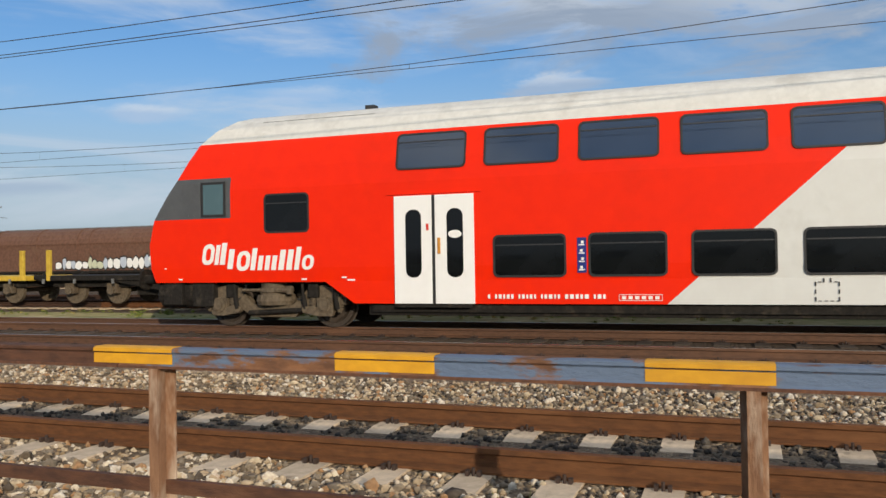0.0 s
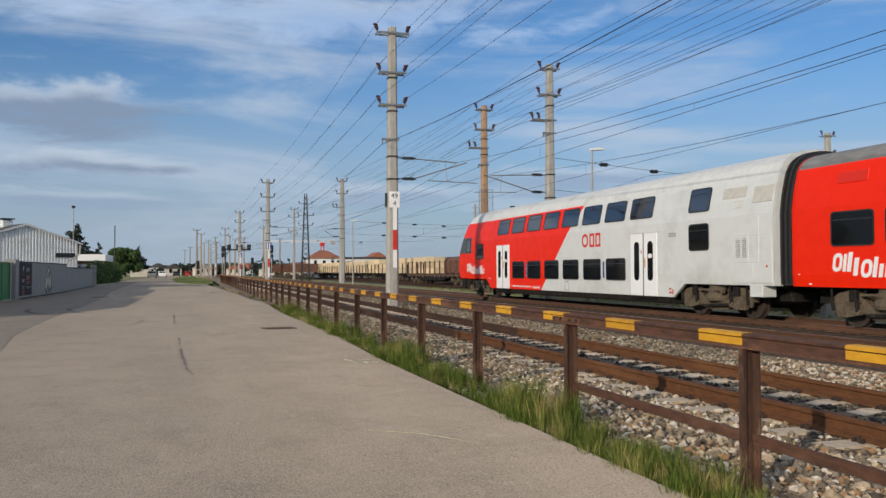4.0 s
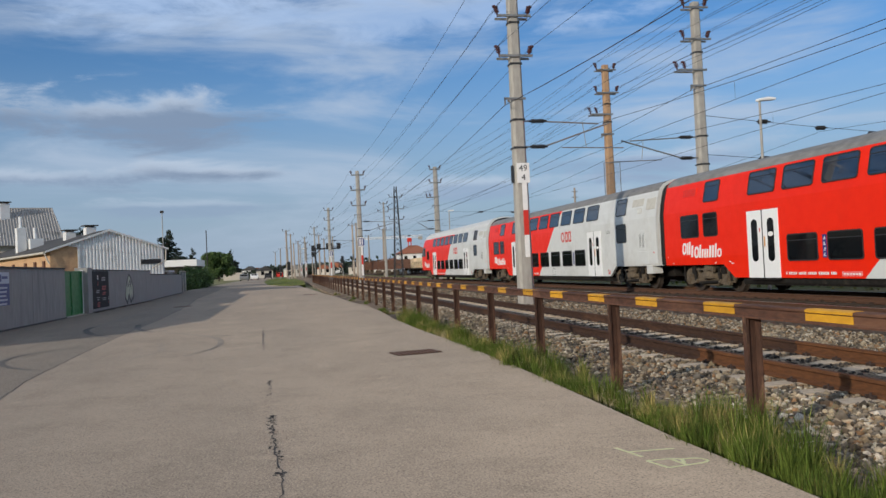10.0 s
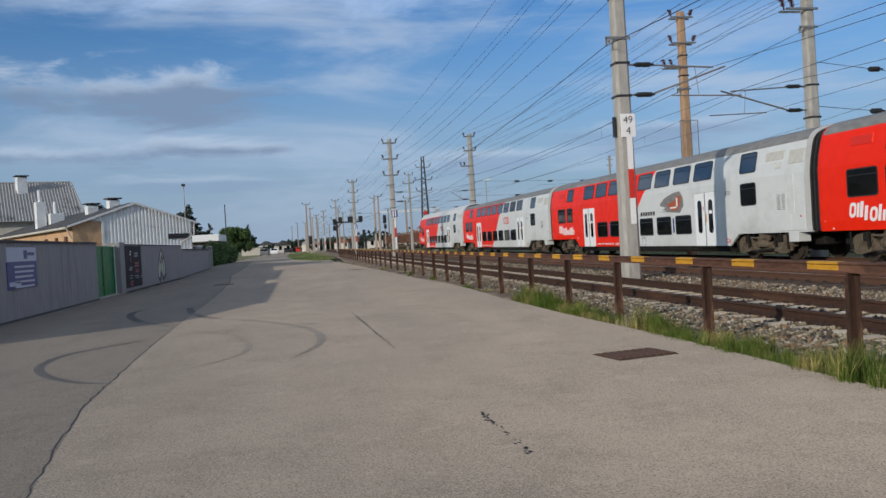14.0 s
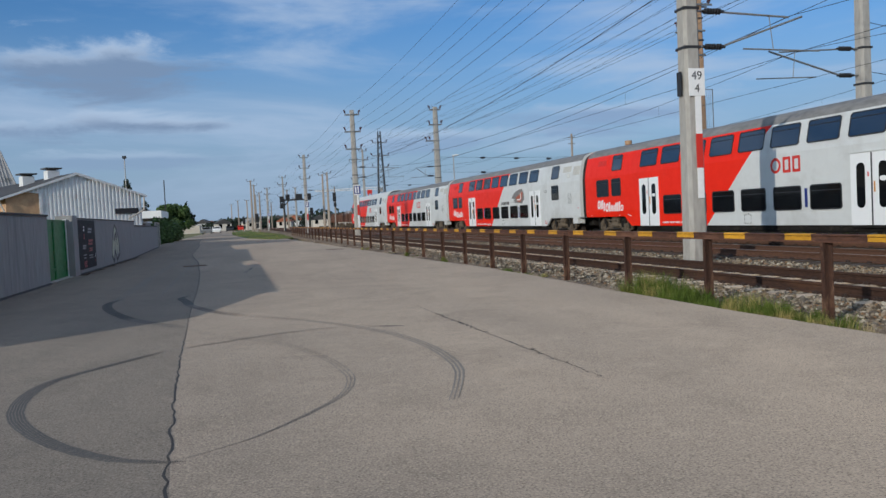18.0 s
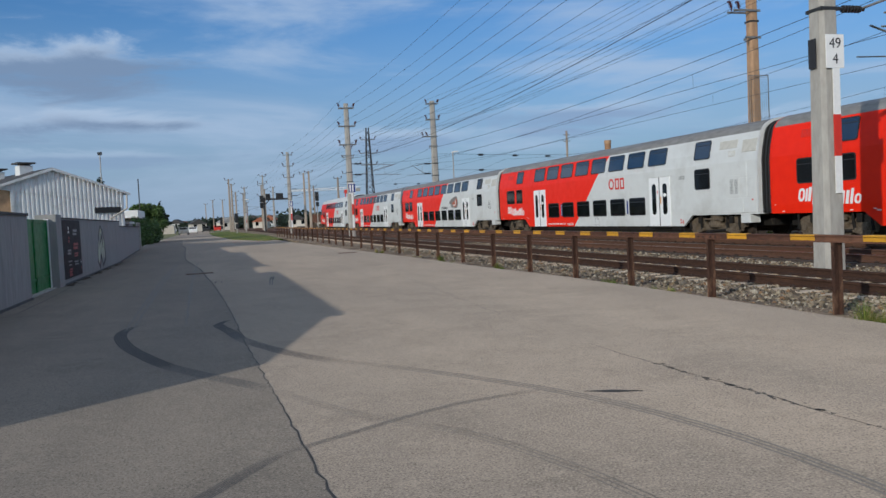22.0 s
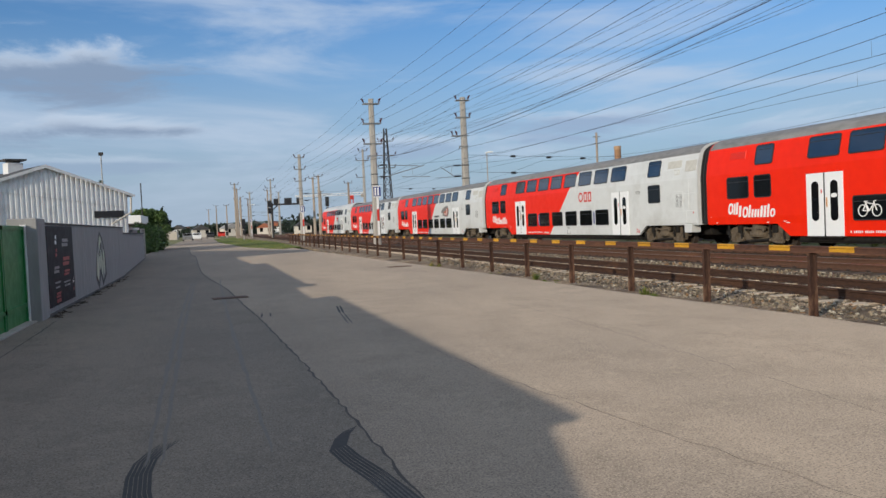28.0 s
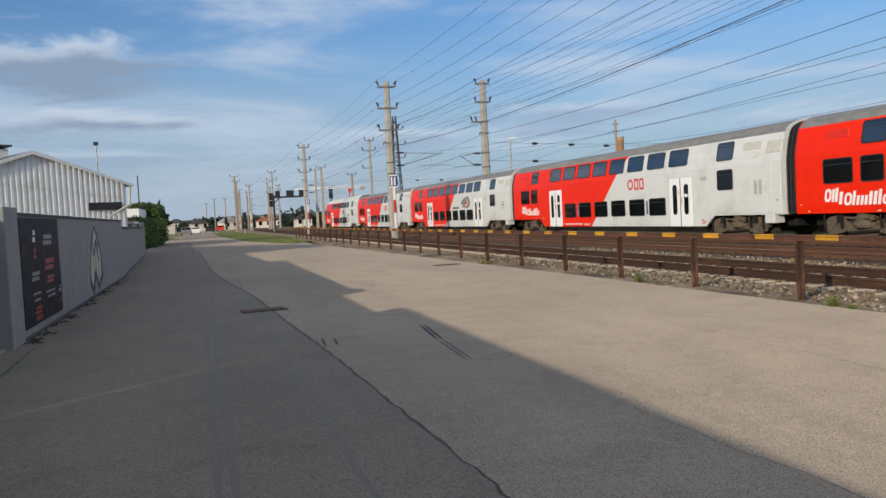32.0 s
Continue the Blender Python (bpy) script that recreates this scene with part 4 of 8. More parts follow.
# grass along the kerbless edge of the road
def grass(name, n, y0, y1, x_of, spread, hi, seed, gap=None, dry=False):
    rng = np.random.default_rng(seed)
    m = max(8, n // (12 if dry else 55))           # tufts, each with a height of its own
    ty, tx = rng.uniform(y0, y1, m), x_of + rng.normal(0, spread, m)
    tall = rng.uniform(0.3, 1.0, m) * (0.75 + 0.4 * np.sin(ty * 1.9) * np.sin(ty * 0.63 + 1))
    if gap is not None:
        k = gap(tx, ty, rng)
        tx, ty, tall = tx[k], ty[k], tall[k]
    of = rng.integers(0, len(tx), n)
    a, r = rng.uniform(0, 6.28, n), np.abs(rng.normal(0, 0.055, n))
    x, y = tx[of] + r * np.cos(a), ty[of] + r * np.sin(a)
    h = np.clip(hi * 1.15 * tall[of] * rng.uniform(0.4, 1.0, n) * np.clip(1.15 - 3.5 * r, 0.35, 1), 0.03, None)
    a, lean = a + rng.normal(0, 0.7, n), (rng.uniform(0.05, 0.4, n) + 2.2 * r) * h
    w = rng.uniform(0.0015, 0.003, n) if dry else rng.uniform(0.002, 0.0048, n)
    dx, dy = np.cos(a), np.sin(a)
    z0 = np.full(n, -0.36)
    p = np.stack([x, y, z0], -1)
    side = np.stack([-dy * w, dx * w, 0 * w], -1)
    bend = np.stack([dx * lean, dy * lean, 0 * w], -1)
    upv = np.stack([0 * w, 0 * w, h], -1)
    v = np.stack([p - side, p + side, p + side * 0.7 + bend * 0.35 + upv * 0.6, p - side * 0.7 + bend * 0.35 + upv * 0.6, p + bend + upv, p + bend + upv + side * 0.15], 1)
    f = np.array([[0, 1, 2, 3], [3, 2, 5, 4]])[None] + (np.arange(n) * 6)[:, None, None]
    return raw(name, v.reshape(-1, 3), f.reshape(-1, 4), STRAW if dry else GRASS, "dry straw stalks in the grass" if dry else "tufts of green and straw-coloured grass", "stuff")


grass("grass", 105000, 0.3, 31.5, 3.66, 0.17, 0.46, 3, lambda x, y, r: (x > 3.40) & (np.sin(y * 0.9) + np.sin(y * 2.3 + 1) + r.uniform(-1.2, 1.2, len(y)) > -0.75))
grass("grass", 1500, -14, 0.5, 3.66, 0.12, 0.22, 4, lambda x, y, r: x > 3.42)
grass("grass", 1800, 36.0, 38.5, 3.75, 0.16, 0.24, 5, lambda x, y, r: x > 3.42)
grass("grass", 2600, 41.0, 60.0, 3.8, 0.2, 0.2, 6, lambda x, y, r: (x > 3.42) & (np.sin(y * 1.3) > 0.2))

grass("grass", 26000, -2, 75, 20.7, 0.75, 0.16, 23, lambda x, y, r: (x > 19.2) & (x < 22.3))
grass("dry_grass", 9000, 0.5, 31.0, 3.66, 0.14, 0.3, 7, lambda x, y, r: x > 3.42, True)
grass("dry_grass", 160, -3.0, 0.5, 4.6, 0.5, 0.35, 8, lambda x, y, r: x > 3.9, True)

# ---------------------------------------------------------------- the train
# A coach lies along y: 1.15 at its rear joint, 26.15 at its front; z from the rails; the side with x < 0 faces the road.
SIDE = ((1.40, 0.92), (1.42, 1.2), (1.42, 2.78), (1.365, 3.2), (1.25, 3.69), (1.225, 3.76))
TOP = ((1.225, 3.76), (1.19, 3.87), (1.08, 4.06), (0.95, 4.18), (0.80, 4.275), (0.62, 4.345), (0.42, 4.395), (0.2, 4.42), (0.0, 4.43))
LOW_TOP = ((1.225, 3.76), (1.19, 3.84), (1.08, 3.97), (0.95, 4.05), (0.80, 4.115), (0.62, 4.16), (0.42, 4.19), (0.20, 4.205), (0.0, 4.21))      # the flatter roof of the trailing coaches
DIAG = (12.88, 2.92, 15.57, 0.50)      # the slanted edge between red and grey


def skin(bm, profile, ys, mirror):
    for s in (-1, 1) if mirror else (1,):
        grid = [[bm.verts.new((s * x, y, z)) for x, z in profile] for y in ys]
        for a, b in zip(grid, grid[1:]):
            for k in range(len(profile) - 1):
                bm.faces.new((a[k], a[k + 1], b[k + 1], b[k]))


def paint_split(bm):
    y0, z0, y1, z1 = DIAG
    no = Vector((0, z0 - z1, y1 - y0)).normalized()
    bmesh.ops.bisect_plane(bm, geom=bm.verts[:] + bm.edges[:] + bm.faces[:], plane_co=(0, y0, z0), plane_no=no)
    for f in bm.faces:
        f.material_index = 0 if (f.calc_center_median() - Vector((0, y0, z0))).dot(no) > 0 else 1


def ring(bm, outer, inner, x0, x1):
    """A frame between two outlines in (y, z), from x0 to x1."""
    n = len(outer)
    q = [[bm.verts.new((x, y, z)) for y, z in o] for o, x in ((outer, x0), (outer, x1), (inner, x1), (inner, x0))]
    for a, b in ((0, 1), (1, 2), (2, 3)):
        for k in range(n):
            bm.faces.new((q[a][k], q[a][(k + 1) % n], q[b][(k + 1) % n], q[b][k]))


WIN = {}


def window(coach, y, z, w, h, upper, side, name="window"):
    """A glazed window: a rubber frame and a pane behind it. side -1 faces the road."""
    key = (round(w, 2), round(h, 2), upper)
    if upper:
        dx, dz = 1.395 - 1.247, 3.72 - 3.0
        lean = math.degrees(math.atan2(dx, dz))
        xc = 1.247 + dx * (3.72 - z) / dz + 0.012
    else:
        lean, xc = 0, 1.423
    m = pose(side * xc, y, z, 0, (lean if side < 0 else -lean), 0)
    if side > 0:
        m = m @ pose(0, 0, 0, 0, 0, 180)
    if key not in WIN:
        bm = bmesh.new()
        ring(bm, rounded(w, h, 0.10), rounded(w - 0.07, h - 0.07, 0.075), 0.01, -0.012)
        f = part("window", bm, RUBBER, coach)
        bm = bmesh.new()
        extrude(bm, rounded(w - 0.06, h - 0.06, 0.08), "x", -0.004, 0.012)
        g = part("pane", bm, GLASSU if upper else GLASS, f, "dark tinted window pane")
        f.matrix_basis = m
        bar = boxes("hopper_rail", HOPPER, (-0.012, -w / 2 + 0.05, h * 0.24, -0.002, w / 2 - 0.05, h * 0.24 + 0.022), parent=f, label="thin hopper rail")
        WIN[key] = (f.data, g.data, bar.data)
        return f
    a, b, c = WIN[key]
    f = shared(name, a, coach, m)
    shared("pane", b, f, Matrix(), "dark tinted window pane")
    shared("hopper_rail", c, f, Matrix(), "thin hopper rail")
    return f


DOORS = {}


def door(coach, y, side):
    """A double-leaf door of a coach: two white leaves with tall windows, handles and a dark middle seal."""
    m = pose(side * 1.42, y, 0) @ (pose(0, 0, 0, 0, 0, 180) if side > 0 else Matrix())
    if not DOORS:
        bm = bmesh.new()
        box(bm, -0.024, -0.78, 0.505, 0.01, -0.03, 2.51)
        d = part("door_leaf", bm, DOORW, coach, "white door leaf", bevel=0.006)
        bm = bmesh.new()
        extrude(bm, [(a - 0.42, b + 1.62) for a, b in rounded(0.31, 1.26, 0.14, 5)], "x", -0.031, -0.02)
        w = part("door_window", bm, GLASS, d, "tall dark door window")
        bm = bmesh.new()
        box(bm, -0.04, -0.17, 1.42, -0.024, -0.11, 1.72)
        h = part("door_handle", bm, ORANGE, d, "orange grab handle", bevel=0.008)
        bm = bmesh.new()
        extrude(bm, [(a * 1.0 - 0.42, b * 0.55 + 1.78) for a, b in rounded(0.26, 0.26, 0.129, 6)], "x", -0.0345, -0.03)
        s = part("sticker", bm, WHITE, d, "white oval sticker")
        bm = bmesh.new()
        box(bm, -0.028, -0.20, 1.86, -0.024, -0.15, 1.98)
        b = part("door_button", bm, SIGNRED, d, "red door button")
        DOORS.update(leaf=d.data, window=w.data, handle=h.data, sticker=s.data, button=b.data)
        for o in (b, s, h, w, d):
            bpy.data.objects.remove(o)
        bm = bmesh.new()
        box(bm, -0.018, -0.035, 0.505, 0.01, 0.035, 2.51)
        o = part("door_seal", bm, RUBBER, coach, "black rubber door seal")
        DOORS["seal"] = o.data
        bpy.data.objects.remove(o)
        bm = bmesh.new()
        box(bm, -0.05, -0.72, 0.44, 0.02, 0.72, 0.49)
        o = part("door_step", bm, UNDER, coach, "dark folding door step")
        DOORS["step"] = o.data
        bpy.data.objects.remove(o)
    for k in (0, 1):
        d = shared("door_leaf", DOORS["leaf"], coach, m @ (pose(0, 0.81, 0) if k else Matrix()), "white door leaf")
        shared("door_window", DOORS["window"], d, Matrix(), "tall dark door window")
        if k == 0:
            shared("door_handle", DOORS["handle"], d, pose(0, 0.03, 0), "orange grab handle")
            shared("sticker", DOORS["sticker"], d, Matrix(), "white oval sticker")
        else:
            shared("door_button", DOORS["button"], d, pose(0, -0.52, 0), "red door button")
    shared("door_seal", DOORS["seal"], coach, m, "black rubber door seal")
    shared("door_step", DOORS["step"], coach, m, "dark folding door step")


BOG = {}


def bogie(coach, y):
    e = new("bogie")
    e.parent = coach
    e.matrix_basis = pose(0, y, 0)
    tagged(e, "dusty brown two-axle bogie")
    if not BOG:
        bm = bmesh.new()
        for s in (-1, 1):
            prof = ((-1.62, 0.46), (-1.05, 0.52), (-0.72, 0.38), (-0.48, 0.21), (0.48, 0.21), (0.72, 0.38), (1.05, 0.52), (1.62, 0.46), (1.62, 0.66), (1.45, 0.78), (1.1, 0.85), (0.80, 0.80), (0.62, 0.62), (0.46, 0.45), (-0.46, 0.45), (-0.62, 0.62), (-0.80, 0.80), (-1.1, 0.85), (-1.45, 0.78), (-1.62, 0.66))
            extrude(bm, prof, "x", s * 0.98, s * 1.15)
        box(bm, -1.0, -0.35, 0.42, 1.0, 0.35, 0.6)
        o = part("bogie_frame", bm, BOGIE, None, bevel=0.012)
        BOG["frame"] = o.data
        bpy.data.objects.remove(o)
        bm = bmesh.new()
        for z0, z1, r0, r1 in ((0.46, 0.54, 0.37, 0.40), (0.54, 0.66, 0.40, 0.38), (0.66, 0.72, 0.33, 0.33), (0.72, 0.80, 0.36, 0.36), (0.80, 0.90, 0.30, 0.30)):
            rod(bm, (0, 0, z0), (0, 0, z1), r0, 18, r1)
        BOG["air_spring"] = part("air_spring", bm, BOGIE, None, "dusty drum-shaped air spring").data
        bm = bmesh.new()
        box(bm, -0.10, -0.17, 0.32, 0.12, 0.17, 0.60)
        rod(bm, (-0.1, 0, 0.46), (0.16, 0, 0.46), 0.15, 14)
        rod(bm, (0.16, 0, 0.46), (0.19, 0, 0.46), 0.10, 12)
        for a in range(6):
            c = radians(60 * a)
            rod(bm, (0.15, 0.12 * math.cos(c), 0.46 + 0.12 * math.sin(c)), (0.175, 0.12 * math.cos(c), 0.46 + 0.12 * math.sin(c)), 0.018, 6)
        BOG["axle_box"] = part("axle_box", bm, BOGIE, None, "dusty round axle box").data
        bm = bmesh.new()
        for j in range(5):
            rod(bm, (0, 0, 0.36 + 0.055 * j), (0, 0, 0.395 + 0.055 * j), 0.085, 10)
        rod(bm, (0, 0, 0.32), (0, 0, 0.66), 0.05, 8)
        BOG["coil_spring"] = part("coil_spring", bm, BOGIE, None, "coil spring").data
        bm = bmesh.new()
        rod(bm, (0, 0, 0.38), (0, 0.05, 0.66), 0.048, 9)
        rod(bm, (0, 0.05, 0.66), (0, 0.07, 0.88), 0.03, 8)
        BOG["damper"] = part("damper", bm, UNDER, None, "dark upright damper").data
        bm = bmesh.new()
        rod(bm, (0, -0.6, 0.36), (0, 0.6, 0.30), 0.05, 8)
        BOG["traction_rod"] = part("traction_rod", bm, UNDER, None, "dark long rod").data
        bm = bmesh.new()
        extrude(bm, ((-0.46, 0.30), (-0.10, 0.24), (0.16, 0.24), (0.20, 0.34), (0.05, 0.40), (-0.40, 0.44)), "x", -0.05, 0.06)
        rod(bm, (-0.06, -0.42, 0.37), (0.08, -0.42, 0.37), 0.075, 10)
        BOG["guide_arm"] = part("guide_arm", bm, BOGIE, None, "dusty axle guide arm", bevel=0.01).data
        bm = bmesh.new()
        bend = [(0.0, 0.0, 0.86), (0.05, 0.04, 0.74), (0.07, 0.13, 0.62), (0.05, 0.24, 0.55), (0.0, 0.32, 0.58)]
        for a, b in zip(bend, bend[1:]):
            rod(bm, a, b, 0.018, 6)
        BOG["hose"] = part("hose", bm, RUBBER, None, "black bent hose").data
        bm = bmesh.new()
        rod(bm, (0, -0.55, 0.60), (0, 0.05, 0.60), 0.055, 10)
        rod(bm, (0, 0.05, 0.60), (0, 0.50, 0.60), 0.032, 8)
        box(bm, -0.05, -0.62, 0.52, 0.05, -0.52, 0.68)
        BOG["yaw_damper"] = part("yaw_damper", bm, BOGIE, None, "dusty long yaw damper").data
        bm = bmesh.new()
        box(bm, -0.08, -0.10, 0.60, 0.08, 0.12, 0.88)
        BOG["brake_unit"] = part("brake_unit", bm, UNDER, None, "dark brake unit", bevel=0.02).data
        for o in [o for o in bpy.data.objects if o.parent is None and o.data is not None and o.data in (BOG["air_spring"], BOG["axle_box"], BOG["coil_spring"], BOG["damper"], BOG["traction_rod"], BOG["brake_unit"], BOG["guide_arm"], BOG["hose"], BOG["yaw_damper"])]:
            bpy.data.objects.remove(o)
        bm = bmesh.new()
        for s in (-1, 1):
            r = 0.46
            prof = ((0.0, 0.09), (0.03, 0.11), (0.03, 0.30), (0.065, 0.36), (0.10, 0.38), (0.10, r), (-0.03, r), (-0.04, r + 0.028), (-0.055, r + 0.028), (-0.055, 0.36), (-0.02, 0.30), (-0.02, 0.0), (0.0, 0.0))
            n, rings = 28, []
            for k in range(n):
                a = 2 * math.pi * k / n
                rings.append([bm.verts.new((s * (0.7535 + x), rr * math.cos(a), rr * math.sin(a))) for x, rr in prof])
            for k in range(n):
                for j in range(len(prof) - 2):
                    bm.faces.new((rings[k][j], rings[(k + 1) % n][j], rings[(k + 1) % n][j + 1], rings[k][j + 1]))
            for k in range(3):
                a = 2.094 * k
                box(bm, s * 0.80 - 0.01, 0.2 * math.cos(a) - 0.03, 0.2 * math.sin(a) - 0.03, s * 0.80 + 0.01, 0.2 * math.cos(a) + 0.03, 0.2 * math.sin(a) + 0.03)
        rod(bm, (-0.75, 0, 0), (0.75, 0, 0), 0.085, 12)
        o = part("wheelset", bm, WHEELM, None, "worn steel wheel pair on its axle")
        BOG["wheelset"] = o.data
        bpy.data.objects.remove(o)
    shared("bogie_frame", BOG["frame"], e, Matrix(), "dusty cranked bogie frame")
    for s in (-1, 1):
        half_turn = Matrix() if s > 0 else pose(0, 0, 0, 0, 0, 180)
        shared("air_spring", BOG["air_spring"], e, pose(s * 1.02, 0, 0), "dusty drum-shaped air spring")
        shared("yaw_damper", BOG["yaw_damper"], e, pose(s * 1.30, 0.1, 0.16), "dusty long yaw damper")
        shared("traction_rod", BOG["traction_rod"], e, pose(s * 1.24, -0.1, 0), "dark long rod")
        for q in (-1.2, 1.2):
            shared("axle_box", BOG["axle_box"], e, pose(s * 1.12, q, 0) @ half_turn, "dusty round axle box")
            shared("guide_arm", BOG["guide_arm"], e, pose(s * 1.20, q, 0) @ (Matrix() if q > 0 else pose(0, 0, 0, 0, 0, 180)), "dusty axle guide arm")
            shared("hose", BOG["hose"], e, pose(s * 1.20, q * 0.62 - 0.15, 0), "black bent hose")
            for w in (-0.28, 0.28):
                shared("coil_spring", BOG["coil_spring"], e, pose(s * 1.15, q + w, 0), "coil spring")
        for q in (-1.48, -0.78, 0.78, 1.48):
            shared("damper", BOG["damper"], e, pose(s * 1.24, q, 0), "dark upright damper")
        for q in (-0.95, 0.92):
            shared("brake_unit", BOG["brake_unit"], e, pose(s * 1.17, q, 0), "dark brake unit")
    for q in (-1.2, 1.2):
        w = shared("wheelset", BOG["wheelset"], e, pose(0, q, 0.46), "worn steel wheel pair on its axle")
        WHEELS.append((w, q))
    return e


WHEELS = []


def flat_mark(name, coach, material, rects, x=-1.4245, label="", y0=0.0, z0=0.0, slant=0.0):
    """Plain slabs of paint on a coach side: (y, z, width, height); slant leans them like italics."""
    bm = bmesh.new()
    for y, z, w, h in rects:
        a = [(y, z), (y - w, z), (y - w - slant * h, z + h), (y - slant * h, z + h)]
        vs = [bm.verts.new((x, y0 + p, z0 + q)) for p, q in a] + [bm.verts.new((x + 0.004, y0 + p, z0 + q)) for p, q in a]
        for f in ((0, 1, 2, 3), (7, 6, 5, 4), (0, 4, 5, 1), (1, 5, 6, 2), (2, 6, 7, 3), (3, 7, 4, 0)):
            bm.faces.new([vs[k] for k in f])
    return part(name, bm, material, coach, label)


def slogan(coach, y, z):
    """The white mark on the red side as plain leaning shapes: bars, and rings, in two groups, the second set lower."""
    at, lean = 0.0, 0.16
    for kind, dz, w, h, gap in (("ring", 0.0, 0.25, 0.42, 0.03), ("bar", 0.0, 0.085, 0.40, 0.03), ("bar", 0.0, 0.11, 0.44, 0.05), ("bar", -0.09, 0.115, 0.40, 0.07), ("ring", -0.13, 0.27, 0.40, 0.03), ("bar", -0.12, 0.10, 0.44, 0.05), ("bar", -0.12, 0.095, 0.29, 0.05), ("bar", -0.12, 0.095, 0.29, 0.045), ("bar", -0.12, 0.095, 0.29, 0.05), ("bar", -0.12, 0.11, 0.40, 0.05), ("bar", -0.12, 0.11, 0.40, 0.05), ("bar", -0.12, 0.095, 0.45, 0.05), ("ring", -0.12, 0.23, 0.29, 0.0)):
        w, gap = 1.1 * w, 1.1 * gap
        if kind == "bar":
            flat_mark("name_bar", coach, WHITE, [(-at, dz, w, h)], label="white leaning bar on red paint", y0=y, z0=z, slant=lean)
        else:
            bm = bmesh.new()
            skew = lambda p, q: (y - at - w / 2 + p - lean * (q + h / 2), z + dz + h / 2 + q)
            out = rounded(w, h, w * 0.45, 5)
            ring(bm, [skew(p, q) for p, q in out], [skew(p * 0.42, q * 0.58) for p, q in out], -1.42, -1.4245)
            part("name_ring", bm, WHITE, coach, "white leaning ring on red paint")
        at += w + gap


def operator_mark(coach, y, z):
    """The operator's red mark as plain shapes: a ring and two open squares."""
    bm = bmesh.new()
    circle = [(0.25 * math.cos(radians(15 * k)), 0.25 * math.sin(radians(15 * k))) for k in range(24)]
    ring(bm, [(y - 0.25 + a, z + 0.25 + b) for a, b in circle], [(y - 0.25 + a * 0.64, z + 0.25 + b * 0.64) for a, b in circle], -1.42, -1.4255)
    part("operator_ring", bm, SIGNRED, coach, "plain red ring")
    for q in (0.60, 1.05):
        flat_mark("operator_block", coach, SIGNRED, [(y - q, z, 0.09, 0.5), (y - q - 0.27, z, 0.09, 0.5), (y - q - 0.09, z, 0.18, 0.09), (y - q - 0.09, z + 0.41, 0.18, 0.09)], label="plain red block")


def small_marks(coach, y, bike=False):
    """Rows of small lettering, the pictogram film and data panels on the near side."""
    rng = random.Random(7)
    rects, at = [], 0.0
    for k in range(24):
        w = rng.uniform(0.03, 0.07)
        rects.append((y - 1.02 - at, 0.60, w, 0.075))
        at += w + (0.03 if k % 5 else 0.09)
    flat_mark("number_marks", coach, WHITE, rects, label="row of small white lettering bars")
    flat_mark("data_panel", coach, WHITE, [(y - 3.34, 0.565, 0.72, 0.008), (y - 3.34, 0.665, 0.72, 0.008), (y - 3.34, 0.565, 0.008, 0.108), (y - 4.05, 0.565, 0.008, 0.108)] + [(y - 3.39 - 0.11 * k, 0.59, 0.07, 0.055) for k in range(6)], label="small outlined white data panel")
    f = boxes("pictogram_film", BLUE, (-1.427, y - 2.80, 1.05, -1.42, y - 2.64, 1.66), parent=coach, label="blue strip of pictograms")
    flat_mark("pictogram", f, WHITE, [(y - 2.67, 1.09 + 0.145 * k, 0.10, 0.02) for k in range(4)] + [(y - 2.69 - 0.02 * (k % 2), 1.12 + 0.145 * k, 0.045, 0.05) for k in range(4)], x=-1.429)
    f = boxes("pictogram_film", BLUE, (-1.427, y - 9.54, 1.06, -1.42, y - 9.42, 1.64), parent=coach, label="narrow blue label film")
    for spot in ((y + 1.88, 0.99, 0.10, 0.03), (y + 1.76, 0.94, 0.16, 0.03), (y + 2.75, 0.96, 0.12, 0.03), (y + 5.95, 1.2, 0.05, 0.02), (y + 5.6, 0.97, 0.09, 0.03)):
        flat_mark("service_mark", coach, WHITE, [spot], label="small white service mark")
    flat_mark("jacking_mark", coach, UNDER, [(y - 6.4 - 0.34 * (k // 3), 0.56 + 0.12 * (k % 3), 0.016, 0.07) for k in range(6)] + [(y - 6.44 - 0.09 * k, 0.56, 0.05, 0.014) for k in range(4)] + [(y - 6.44, 0.86, 0.05, 0.014), (y - 6.52, 0.86, 0.016, 0.07), (y - 6.62, 0.86, 0.016, 0.07), (y - 6.68, 0.86, 0.05, 0.014)], label="small dark jacking mark")
    for spot in ((y - 13.55, 0.62, 0.12, 0.05), (y - 13.72, 0.6, 0.05, 0.14), (y - 13.55, 0.73, 0.1, 0.05)):
        flat_mark("hazard_mark", coach, SIGNRED, [spot], label="small red notice mark")


